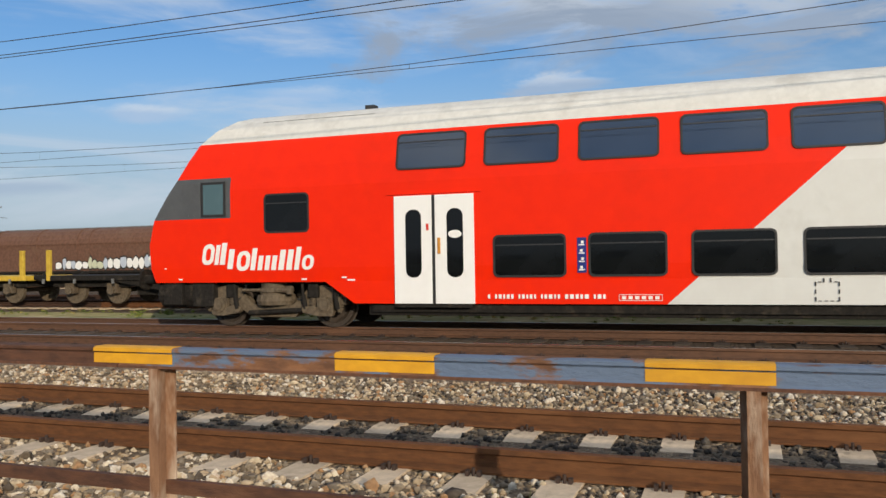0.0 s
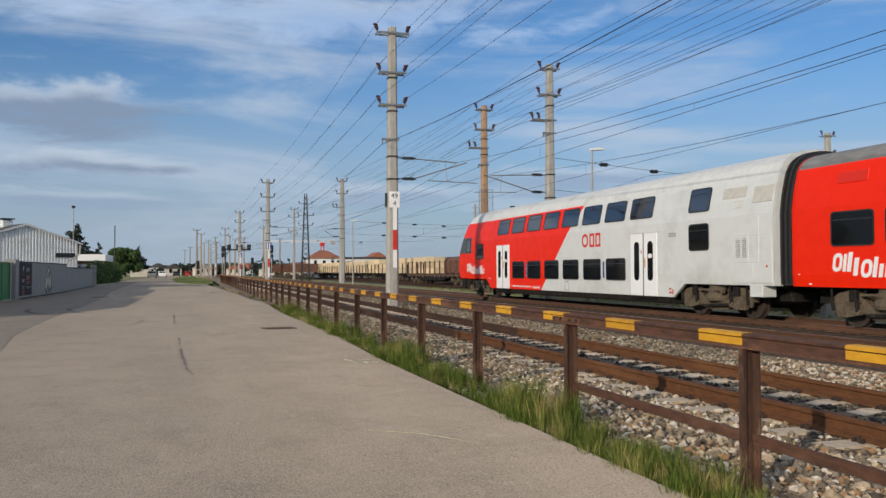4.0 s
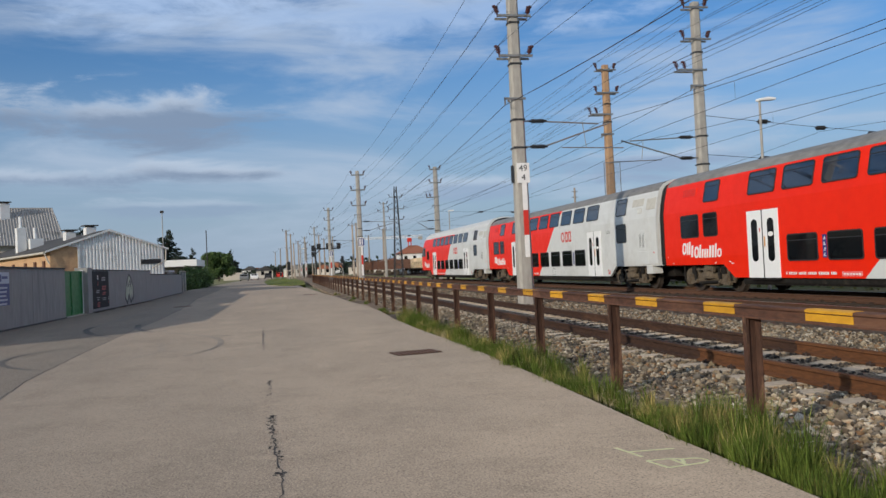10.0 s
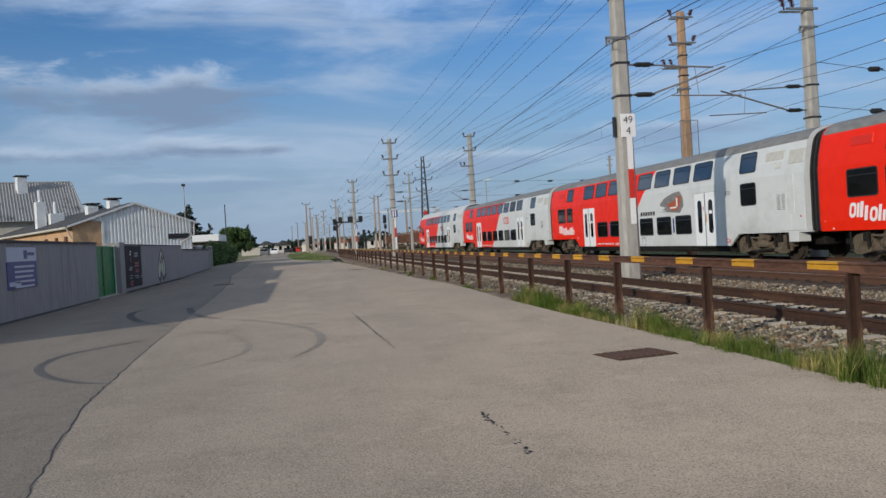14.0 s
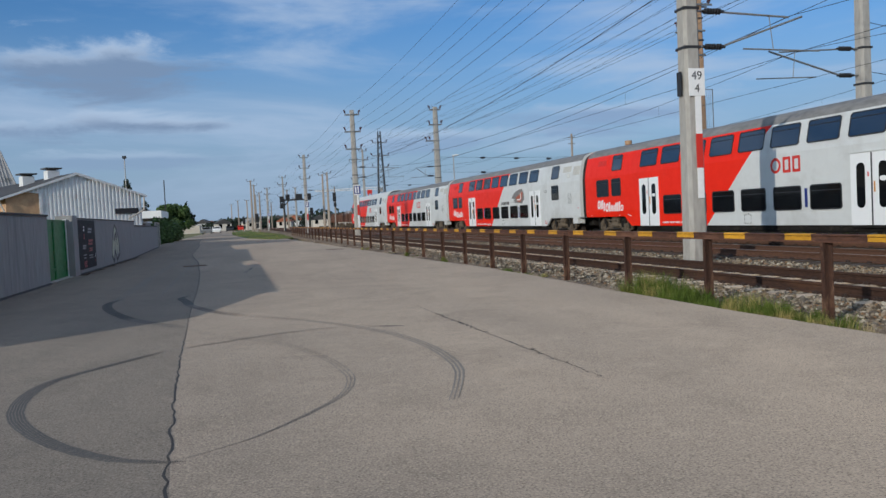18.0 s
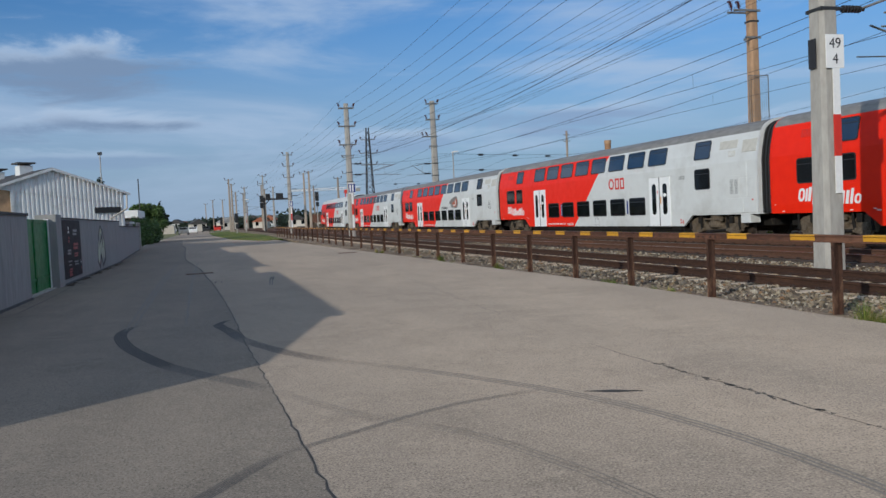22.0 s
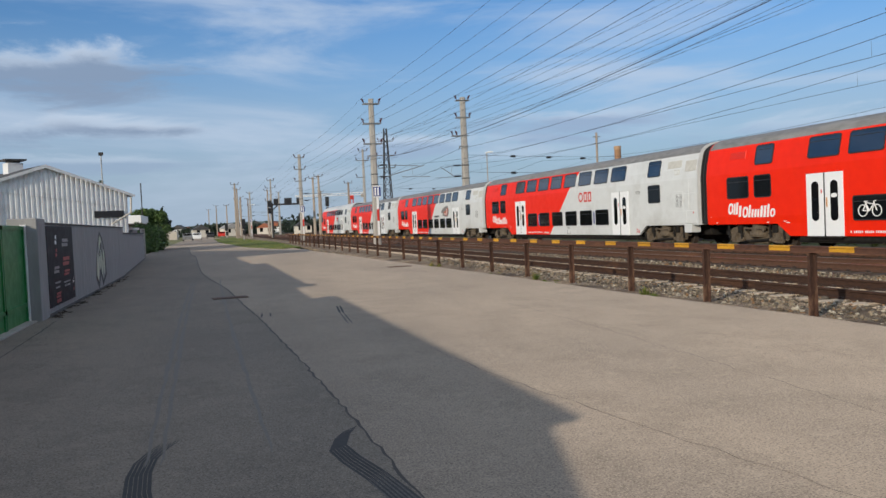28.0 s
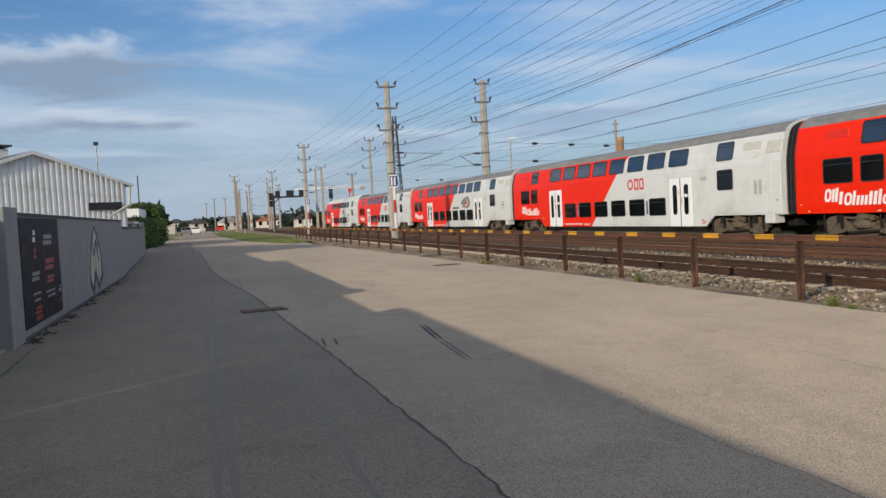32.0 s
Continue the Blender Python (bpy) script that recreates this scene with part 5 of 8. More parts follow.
def fittings(coach, y, lead):
    """Hatches, grilles and vents at both ends of a coach's near side."""
    for hatch in ((-1.43, 1.56, 0.98, -1.41, 2.26, 1.5), (-1.43, 2.28, 0.98, -1.41, 3.06, 1.5), (-1.43, 2.06, 1.52, -1.41, 2.44, 2.2), (-1.43, 2.46, 1.52, -1.41, 3.06, 2.3), (-1.43, 1.56, 1.52, -1.41, 2.04, 2.2), (-1.43, 2.06, 2.22, -1.41, 2.44, 2.74)):
        boxes("equipment_hatch", GREY, hatch, parent=coach, label="grey equipment hatch", bevel=0.006)
    for a, c in ((2.54, 2.71), (2.79, 2.97)):
        g = boxes("grille", UNDER, (-1.434, a, 1.66, -1.428, c, 2.16), parent=coach, label="ventilation grille")
        boxes("grille_slats", GREY, *[(-1.441, a, 1.675 + 0.055 * j, -1.433, c, 1.712 + 0.055 * j) for j in range(9)], parent=g)
    for yy, zz, w, h in ((3.12, 3.42, 0.5, 0.15), (1.95, 3.30, 0.38, 0.22)):
        o = boxes("roof_edge_hatch", DUSTYP, (-0.012, -w, -h, 0.02, w, h), parent=coach, label="dusty pale roof-edge hatch", bevel=0.008)
        o.matrix_basis = pose(-1.315 - 0.22 * (3.42 - zz), yy, zz, 0, 11.6, 0)
    o = boxes("small_vent", DUSTYP, (-0.012, -0.19, -0.1, 0.02, 0.19, 0.1), parent=coach, label="small pale vent")
    o.matrix_basis = pose(-1.375, 2.9, 3.08, 0, 7, 0)
    boxes("vent_slats", GREY, *[(-0.022, -0.17 + 0.055 * j, -0.08, -0.01, -0.14 + 0.055 * j, 0.08) for j in range(7)], parent=o)
    v = boxes("vent_plate", STEEL, (-1.426, y - 13.92, 2.34, -1.41, y - 13.52, 2.46), parent=coach, label="small grey vent plate")
    boxes("vent_slats", GREY, *[(-1.431, y - 13.9 + 0.05 * j, 2.355, -1.424, y - 13.875 + 0.05 * j, 2.445) for j in range(8)], parent=v)
    boxes("step_box", GREY, (-1.43, 1.92, 0.62, -1.0, 2.42, 0.94), parent=coach, label="grey step box over the bogie", bevel=0.01)
    for d in (y, 7.58):
        boxes("rain_strip", GREY if d < 10 else RED, (-1.45, d - 0.92, 2.535, -1.41, d + 0.92, 2.555), parent=coach, label="thin rain strip over the door")
    rods("tail_lamp", SIGNRED, ((-1.425, 1.75, 1.42), (-1.44, 1.75, 1.42), 0.035), parent=coach, label="small red lamp")
    if not lead:
        o = boxes("roof_edge_vent", RED, (-0.014, -0.46, -0.14, 0.02, 0.46, 0.14), parent=coach, label="red roof-edge vent", bevel=0.006)
        o.matrix_basis = pose(-1.318, 24.04, 3.42, 0, 11.6, 0)
        boxes("vent_slats", SIGNRED, *[(-0.020, -0.42, -0.12 + 0.036 * j, -0.012, 0.42, -0.10 + 0.036 * j) for j in range(7)], parent=o)
        boxes("service_flap", RED, (-1.427, y + 1.35, 2.52, -1.41, y + 1.75, 2.60), parent=coach, label="small flap in the red side")


def make_coach(lead, clean, logo):
    c = thing("coach", ("red and light grey double-deck driving coach of a train" if lead else "red and grey double-deck coach with a painted emblem" if logo else "red and light grey double-deck coach with a sooty roof"), "train coach", group="coaches of the train")
    yf = 24.05 if lead else 25.82
    top = TOP if lead else LOW_TOP
    bm = bmesh.new()
    skin(bm, SIDE, (1.48, 5, 12, 21, yf), True)
    for s in (-1, 1):
        extrude(bm, ((5.35, 0.93), (5.95, 0.505), (21.33, 0.505), (21.95, 0.93)), "x", s * 1.405, s * 1.32)
    paint_split(bm)
    part("body", bm, (RED, GREY), c, "red and light grey coach body")
    bm = bmesh.new()
    skin(bm, top, (1.48, 6, 12, 18, yf), True)
    bmesh.ops.remove_doubles(bm, verts=bm.verts[:], dist=0.001)
    part("roof", bm, ROOFP if clean else ROOFD, c, "pale curved roof" if clean else "grey sooty curved roof", smooth=True)
    ends = (1.48,) if lead else (1.48, 25.82)
    for ye in ends:
        bm = bmesh.new()
        outline = [(-x, z) for x, z in SIDE] + [(-x, z) for x, z in top[1:]] + [(x, z) for x, z in top[::-1][1:]] + [(x, z) for x, z in SIDE[::-1][1:]]
        extrude(bm, outline, "y", ye - 0.03, ye + 0.03)
        part("end_wall", bm, GREY if ye < 5 else RED, c, "flat end wall")
        bm = bmesh.new()
        s = -1 if ye < 5 else 1
        for k in range(4):
            y0 = ye + s * (0.04 + 0.09 * k)
            extrude(bm, [(x * (0.86 if k % 2 else 0.90), 0.95 + (z - 0.92) * (0.95 if k % 2 else 0.97)) for x, z in outline], "y", y0, y0 + s * 0.06)
        part("gangway_bellows", bm, RUBBER, c, "black rubber gangway bellows")
    boxes("underframe", UNDER, (-1.22, 6.2, 0.28, 1.22, 21.1, 0.52), parent=c, label="dark underframe")
    for x0, x1 in ((-1.30, -1.223), (1.223, 1.30)):
        boxes("side_sill", UNDER, (x0, 6.3, 0.34, x1, 21.0, 0.503), parent=c, label="dark side sill")
    boxes("floor_plate", UNDER, (-1.1, 1.55, 0.863, 1.1, yf, 0.93), parent=c, label="dark floor plate over the bogies")
    bogie(c, 23.25)
    bogie(c, 4.2)
    # dark boxes added to fill the view behind the bogies with darkness
    for a, b in ((21.2, yf), (1.7, 6.2)):
        boxes("centre_sill", UNDER, (-0.62, a, 0.50, 0.62, b, 0.86), parent=c, label="dark filler box added behind the bogie")
    rods("coupler", UNDER, ((0, 0.8, 0.98), (0, 2.05, 0.98), 0.09), ((-0.87, 0.95, 1.02), (-0.87, 1.55, 1.02), 0.08), ((0.87, 0.95, 1.02), (0.87, 1.55, 1.02), 0.08), parent=c, label="dark coupler and buffers")
    d1, d2 = 19.70, 7.58
    for side in (-1, 1):
        f = (lambda v: v) if side < 0 else (lambda v: 27.3 - v) if not lead else (lambda v: v)
        door(c, f(d1), side)
        door(c, f(d2), side)
        for k in range(8):
            window(c, f(19.76 - 1.713 * k), 3.345, 1.37, 0.71, True, side)
        window(c, f(4.66), 3.345, 1.0, 0.71, True, side)
        for k in range(6):
            window(c, f(17.91 - 1.706 * k), 1.36, 1.32, 0.76, False, side)
        window(c, f(4.63), 2.27, 0.96, 0.78, False, side)
        if lead:
            window(c, f(22.77), 2.28, 1.0, 0.78, False, side)
        else:
            window(c, f(23.98), 2.25, 1.24, 0.80, False, side)
            window(c, f(22.62), 2.25, 0.90, 0.80, False, side)
            window(c, f(22.58), 3.345, 0.94, 0.71, True, side)
    slogan(c, 24.75 if lead else 24.58, 1.28)
    small_marks(c, d1)
    fittings(c, d1, lead)
    if logo:
        bm = bmesh.new()
        pts = [(11.29, 2.34), (10.84, 2.54), (10.24, 2.67), (9.59, 2.72), (9.34, 2.47), (9.29, 2.12), (9.64, 1.85), (11.2, 1.95), (11.75, 1.97), (10.74, 1.96), (11.14, 2.03), (10.84, 2.12), (11.39, 2.21)]
        extrude(bm, pts, "x", -1.428, -1.42)
        e = part("emblem", bm, ROOFD, c, "dark grey brush-stroke emblem")
        bm = bmesh.new()
        extrude(bm, [(10.69, 2.23), (10.14, 2.35), (9.69, 2.56), (9.46, 2.49), (9.59, 2.17), (9.89, 1.94), (10.44, 2.00)], "x", -1.432, -1.427)
        part("emblem_bird", bm, BIRD, e, "rust-red bird shape")
        flat_mark("emblem_wing", e, WHITE, [(10.44, 2.05, 0.55, 0.07), (9.89, 2.12, 0.12, 0.35)], x=-1.436)
        flat_mark("caption_marks", c, UNDER, [(13.35 - 0.25 * k, 1.84, 0.17, 0.17) for k in range(6)], label="dark caption bars", slant=0.1)
    else:
        operator_mark(c, 11.85, 2.17)
    return c


def nose(c):
    """The driving end: a raked, rounded front with a grey mask and a windscreen."""
    front = ((0.92, 25.9, 1.38), (1.2, 26, 1.40), (1.7, 26.03, 1.41), (2.22, 25.9, 1.42), (2.45, 25.75, 1.42), (2.75, 25.55, 1.41), (3.04, 25.33, 1.385), (3.45, 25.08, 1.31), (3.76, 24.88, 1.225), (4.06, 24.55, 1.08), (4.275, 24.25, 0.80), (4.395, 24.1, 0.42))
    bm = bmesh.new()
    ss = (-1, -0.96, -0.85, -0.6, -0.3, 0, 0.3, 0.6, 0.85, 0.96, 1)
    rows = []
    for z, y, hw in front:
        row = [bm.verts.new((-hw, 24.05, z)), bm.verts.new((-hw, 24.45 if y > 24.55 else (24.05 + y) / 2, z))]
        row += [bm.verts.new((hw * s, y + 0.42 * (1 - abs(s) ** 3) * (1 if z < 3.6 else 0.5), z)) for s in ss]
        row += [bm.verts.new((hw, 24.45 if y > 24.55 else (24.05 + y) / 2, z)), bm.verts.new((hw, 24.05, z))]
        rows.append(row)
    for i, (a, b) in enumerate(zip(rows, rows[1:])):
        z = (front[i][0] + front[i + 1][0]) / 2
        for k in range(len(a) - 1):
            f = bm.faces.new((a[k], a[k + 1], b[k + 1], b[k]))
            mid = 3 <= k <= len(a) - 5
            f.material_index = 2 if z > 3.76 else 1 if 2.22 < z < 3.04 else 0
            if 2.45 < z < 3.04 and mid:
                f.material_index = 3
    part("nose", bm, (RED, MASKG, ROOFP, GLASS), c, "raked red driving cab with a grey mask")
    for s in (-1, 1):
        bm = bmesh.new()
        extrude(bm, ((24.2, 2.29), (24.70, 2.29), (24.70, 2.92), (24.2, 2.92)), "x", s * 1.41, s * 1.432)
        part("cab_window", bm, CABGLASS, c, "cab side window, bright sky painted into its green tint")
        bm = bmesh.new()
        ring(bm, ((24.16, 2.25), (24.74, 2.25), (24.74, 2.96), (24.16, 2.96)), ((24.21, 2.30), (24.69, 2.30), (24.69, 2.91), (24.21, 2.91)), s * 1.425, s * 1.437)
        part("cab_window_frame", bm, RUBBER, c)
        boxes("cab_panel", MASKG, (s * 1.415, 24.76, 2.29, s * 1.428, 25.2, 2.94), parent=c, label="dark grey cab side panel")
        rods("headlight", WHITE, ((s * 1.05, 26.12, 1.42), (s * 1.05, 26.285, 1.42), 0.085), parent=c, label="round white headlight", seg=14)
        rods("buffer", UNDER, ((s * 0.87, 25.85, 0.98), (s * 0.87, 26.55, 0.98), 0.1), ((s * 0.87, 26.55, 0.98), (s * 0.87, 26.6, 0.98), 0.23), parent=c, label="dark round buffer", seg=14)
    bm = bmesh.new()
    extrude(bm, ((-1.1, 0.40), (1.1, 0.40), (1.25, 0.6), (1.2, 0.92), (-1.2, 0.92), (-1.25, 0.6)), "y", 25.1, 26)
    part("snow_plough", bm, UNDER, c, "dark snow plough and drawgear", bevel=0.05)
    boxes("equipment_box", UNDER, (-1.32, 24.55, 0.42, -1.05, 25.05, 0.9), (-1.34, 25.3, 0.45, -1.1, 25.75, 0.9), parent=c, label="dark boxes under the cab", bevel=0.02)
    boxes("roof_line", ROOFD, (-0.95, 21.05, 4.165, -0.9, 23.55, 4.19), parent=c, label="thin roof seam")
    boxes("aerial", DARK, (-0.3, 21.35, 4.40, -0.1, 21.55, 4.50), parent=c, label="small roof aerial")


CARS = []
for k in range(5):
    CARS.append(make_coach(k == 0, k == 0, k == 2))
nose(CARS[0])
# the fifth coach carries a white bicycle pictogram in its first lower window
bike = bmesh.new()
for cy in (17.65, 18.17):
    n = 16
    for k in range(n):
        a, b = 2 * math.pi * k / n, 2 * math.pi * (k + 1) / n
        rod(bike, (-1.437, cy + 0.17 * math.cos(a), 1.27 + 0.17 * math.sin(a)), (-1.437, cy + 0.17 * math.cos(b), 1.27 + 0.17 * math.sin(b)), 0.016, 5)
for a, b in (((18.17, 1.27), (18.04, 1.5)), ((18.04, 1.5), (17.77, 1.46)), ((17.77, 1.46), (17.93, 1.26)), ((17.93, 1.26), (18.17, 1.27)), ((17.93, 1.26), (18.07, 1.52)), ((17.65, 1.27), (17.77, 1.53)), ((17.77, 1.53), (17.67, 1.56)), ((18.12, 1.54), (17.99, 1.54))):
    rod(bike, (-1.437, *a), (-1.437, *b), 0.018, 5)
part("bicycle_pictogram", bike, WHITE, CARS[4], "white bicycle pictogram")

TRAIN = ((0, -14.4), (0.5, -10.35), (1, -5.87), (1.5, -1.7), (2, 2.75), (2.5, 6.95), (3, 11.12), (3.5, 15.25), (5.5, 31.0), (6, 34.65), (7, 41.78), (8, 48.9), (9, 55.92), (10, 62.57), (11, 68.9), (12, 74.93), (13, 80.57), (14, 85.95), (14.5, 88.6), (16.5, 98.7), (17, 101.05), (18, 105.43), (19, 109.7), (20, 113.67), (21, 117.33), (22, 120.8), (23, 123.95), (24, 126.71), (25, 128.8), (25.5, 129.65), (27, 131.4), (28, 131.9), (29, 132.04), (30, 132.04), (32, 132.04))
LINE = (16.33, -0.0138)      # where the train's track lies: x at y = 0, and its slant

# ---------------------------------------------------------------- masts, arms and wires
def insulator(parent, x, z, out, y=0.0):
    """A ribbed brown insulator on a short stub, leaning outwards, at an arm's end."""
    bm = bmesh.new()
    rod(bm, (x, y, z), (x, y, z + 0.12), 0.03, 6)
    a, b = Vector((x, y, z + 0.10)), Vector((x + 0.07 * out, y, z + 0.38))
    rod(bm, a, b, 0.035, 8)
    for k in range(4):
        p = a.lerp(b, 0.2 + 0.22 * k)
        rod(bm, p, p + (b - a).normalized() * 0.035, 0.085, 9)
    rod(bm, b, b + Vector((0.10 * out, 0, -0.02)), 0.05, 6)
    return part("insulator", bm, INSUL, parent, "brown ribbed insulator")


def mast(name, x, y, top, material, arms, label, base=-0.45, w0=0.25, w1=0.165, hook=None, stripe=None, group="catenary masts", straps=()):
    m = thing(name, label, "mast", pose(x, y, 0), group)
    bm = bmesh.new()
    rows = []
    for z, w in ((base, w0), (top, w1)):
        c = w * 0.35
        rows.append([bm.verts.new((px, py, z)) for px, py in ((w, -w + c), (w, w - c), (w - c, w), (-w + c, w), (-w, w - c), (-w, -w + c), (-w + c, -w), (w - c, -w))])
    for k in range(8):
        bm.faces.new((rows[0][k], rows[0][(k + 1) % 8], rows[1][(k + 1) % 8], rows[1][k]))
    bm.faces.new(rows[1])
    part("shaft", bm, material, m, "tapered concrete shaft")
    half = lambda z: w0 + (w1 - w0) * (z - base) / (top - base)
    for z, left, right in arms:
        h = half(z)
        bm = bmesh.new()
        box(bm, -left - 0.05, -h - 0.07, z - 0.05, right + 0.05, -h, z + 0.03)
        box(bm, -left - 0.05, h, z - 0.05, right + 0.05, h + 0.05, z + 0.03)
        part("cross_arm", bm, STEEL, m, "grey steel cross-arm")
        if left > 0.95:
            insulator(m, -left, z, -1)
            insulator(m, -left + 0.38, z, -1)
        else:
            insulator(m, -left, z, -1)
        if right > 0.35:
            insulator(m, right, z, 1)
    for z in straps:
        h = half(z) + 0.012
        boxes("strap", DARK, (-h, -h, z - 0.035, h, h, z + 0.035), parent=m, label="dark steel strap")
    if hook:
        h = half(hook)
        boxes("bracket", STEEL, (-h - 0.30, -h - 0.05, hook - 0.04, h + 0.06, -h, hook + 0.04), (-h - 0.30, -h - 0.05, hook - 0.22, -h - 0.25, -h, hook), parent=m, label="steel anchor bracket")
        boxes("back_plate", STEEL, (-h - 0.05, h, hook - 0.04, h + 0.06, h + 0.05, hook + 0.04), parent=m, label="steel clamp plate")
    if stripe:
        z0, z1, z2, z3, dx = stripe
        d = half(z1) + 0.02
        b = boxes("marker_board", WHITE, (dx - 0.085, -d - 0.02, z0, dx + 0.085, -d, z3), parent=m, label="white and red marker board")
        boxes("red_band", SIGNRED, (dx - 0.088, -d - 0.024, z1, dx + 0.088, -d + 0.002, z2), parent=b, label="red band")
    return m


def cantilever(m, z, reach, side, low):
    """A hinged bracket that holds the wires over a track: tubes, a stay and ribbed insulators."""
    h = 0.21
    s = side
    for p, q, r in (((h, z), (h + 0.25, z), 0.03), ((h + 0.8, z - 0.02), (reach, z - 0.12), 0.028), ((h, z - 1.0 + low), (h + 0.25, z - 1.0 + low), 0.03), ((h + 0.8, z - 0.98 + low), (reach + 0.4, z - 0.15 + 0.5 * low), 0.032), ((reach - 1.4, z - 0.95), (reach + 0.9, z - 1.0), 0.022), ((reach - 0.6, z - 0.1), (reach - 0.5, z - 0.95), 0.012)):
        rods("bracket_tube", STEEL, ((s * p[0], 0, p[1]), (s * q[0], 0, q[1]), r), parent=m, label="steel cantilever tube", seg=6)
    for zz in (z, z - 1.0 + low):
        bm = bmesh.new()
        rod(bm, (s * (h + 0.2), 0, zz), (s * (h + 0.85), 0, zz), 0.04, 8)
        for k in range(6):
            rod(bm, (s * (h + 0.30 + 0.08 * k), 0, zz), (s * (h + 0.335 + 0.08 * k), 0, zz), 0.08, 9)
        part("bracket_insulator", bm, DARK, m, "dark ribbed insulator")


def wire(name, pts, r, label, drop=None):
    """A hanging wire through its supports, sagging between them."""
    cu = bpy.data.curves.new(name, "CURVE")
    cu.dimensions, cu.bevel_depth, cu.bevel_resolution = "3D", r, 0
    sp = cu.splines.new("POLY")
    line = []
    for (a, b) in zip(pts, pts[1:]):
        a, b = Vector(a), Vector(b)
        n = 12
        sag = (drop if drop is not None else 0.00022) * (b - a).length ** 2
        for k in range(n):
            u = k / n
            line.append(a.lerp(b, u) - Vector((0, 0, 4 * sag * u * (1 - u))))
    line.append(Vector(pts[-1]))
    sp.points.add(len(line) - 1)
    for p, q in zip(sp.points, line):
        p.co = (*q, 1)
    cu.materials.append(WIREM)
    return tagged(new(name, cu), label, "overhead wire", "overhead wires")


LEFT_ARMS = ((11.45, 0.66, 0.66), (9.73, 0.54, 0.54), (8.32, 0.54, 0.54))
RIGHT_ARMS = ((11.75, 0.5, 0.45), (10.37, 0.58, 0.52), (9.03, 0.96, 0.25))
A = mast("catenary_mast", 8.82, 37.9, 11.72, CONC, LEFT_ARMS, "tall pale concrete catenary mast with a kilometre sign", hook=6.81, stripe=(1.28, 2.05, 2.91, 3.9, 0.06), straps=(6.08, 5.1, 8.05, 9.5), w0=0.26)
cantilever(A, 6.05, 3.0, 1, 0.1)
sign = boxes("kilometre_sign", WHITE, (-0.19, -0.29, 3.86, 0.26, -0.27, 4.55), parent=A, label="white kilometre sign with black figures", bevel=0.004)
for body, size, zz in (("49", 0.30, 4.27), ("4", 0.30, 3.95)):
    cu = bpy.data.curves.new("figures", "FONT")
    cu.body, cu.size, cu.extrude, cu.align_x = body, size, 0.002, "CENTER"
    cu.materials.append(DARK)
    o = new("figures", cu)
    o.parent = sign
    o.matrix_basis = pose(0.035, -0.293, zz, 90, 0, 0)
    tagged(o, "black figures")
boxes("edge_plate", DARK, (-0.30, -0.1, 3.9, -0.275, 0.1, 4.5), parent=A, label="dark plate seen edge on")
B = mast("catenary_mast", 18.45, 52.8, 11.78, CONC_WARM, ((11.5, 0.5, 0.5), (10.22, 0.55, 0.6), (9.03, 0.96, 0.2)), "rust-stained concrete catenary mast with a mesh cage", hook=7.92, straps=(9.6, 8.6))
boxes("mesh_frame", STEEL, (-0.48, -0.33, 4.3, -0.45, -0.30, 6.35), (0.45, -0.33, 4.3, 0.48, -0.30, 6.35), (-0.48, -0.33, 6.32, 0.48, -0.30, 6.35), (-0.48, -0.33, 4.3, 0.48, -0.30, 4.33), parent=B, label="thin frame of a climbing guard")
bm = bmesh.new()
for k in range(9):
    box(bm, -0.45 + 0.1 * k, -0.32, 4.33, -0.444 + 0.1 * k, -0.315, 6.32)
for k in range(20):
    box(bm, -0.45, -0.318, 4.35 + 0.1 * k, 0.45, -0.313, 4.356 + 0.1 * k)
part("mesh", bm, STEEL, B, "wire mesh of a climbing guard")
C = mast("catenary_mast", 18.5, 42.8, 12.0, CONC, RIGHT_ARMS, "tall concrete catenary mast with a red and white board", hook=8.34, straps=(6.17, 4.95, 9.8), stripe=(0.75, 1.7, 2.6, 3.6, 0.0))
cantilever(C, 6.15, 3.3, -1, 0.1)
D = mast("catenary_mast", 8.12, 92.3, 11.0, CONC, ((10.62, 0.6, 0.6), (9.1, 0.66, 0.66), (7.55, 0.66, 0.66)), "concrete catenary mast with a blue plate", hook=6.6, straps=(5.2, 4.4), stripe=(0.5, 1.6, 2.5, 3.4, 0.1), w0=0.28, w1=0.18)
boxes("plate", BLUE, (-0.2, -0.36, 3.4, 0.36, -0.34, 4.3), parent=D, label="dark blue plate with white bars")
for b in ((-0.12, -0.37, 3.55, 0.0, -0.358, 4.15), (0.1, -0.37, 3.55, 0.22, -0.358, 4.15), (-0.2, -0.37, 4.22, 0.36, -0.358, 4.3), (-0.2, -0.37, 3.4, 0.36, -0.358, 3.48)):
    boxes("plate_bar", WHITE, b, parent=D, label="white bar")
cantilever(D, 5.9, 3.6, 1, 0.1)
E = mast("catenary_mast", 16.85, 96.4, 11.75, CONC, ((11.5, 0.55, 0.5), (10.05, 0.6, 0.55), (8.5, 1.0, 0.25)), "concrete catenary mast beyond the train", hook=7.6, straps=(6.0, 4.9), w0=0.33, w1=0.2)
cantilever(E, 6.0, 1.8, -1, 0.1)
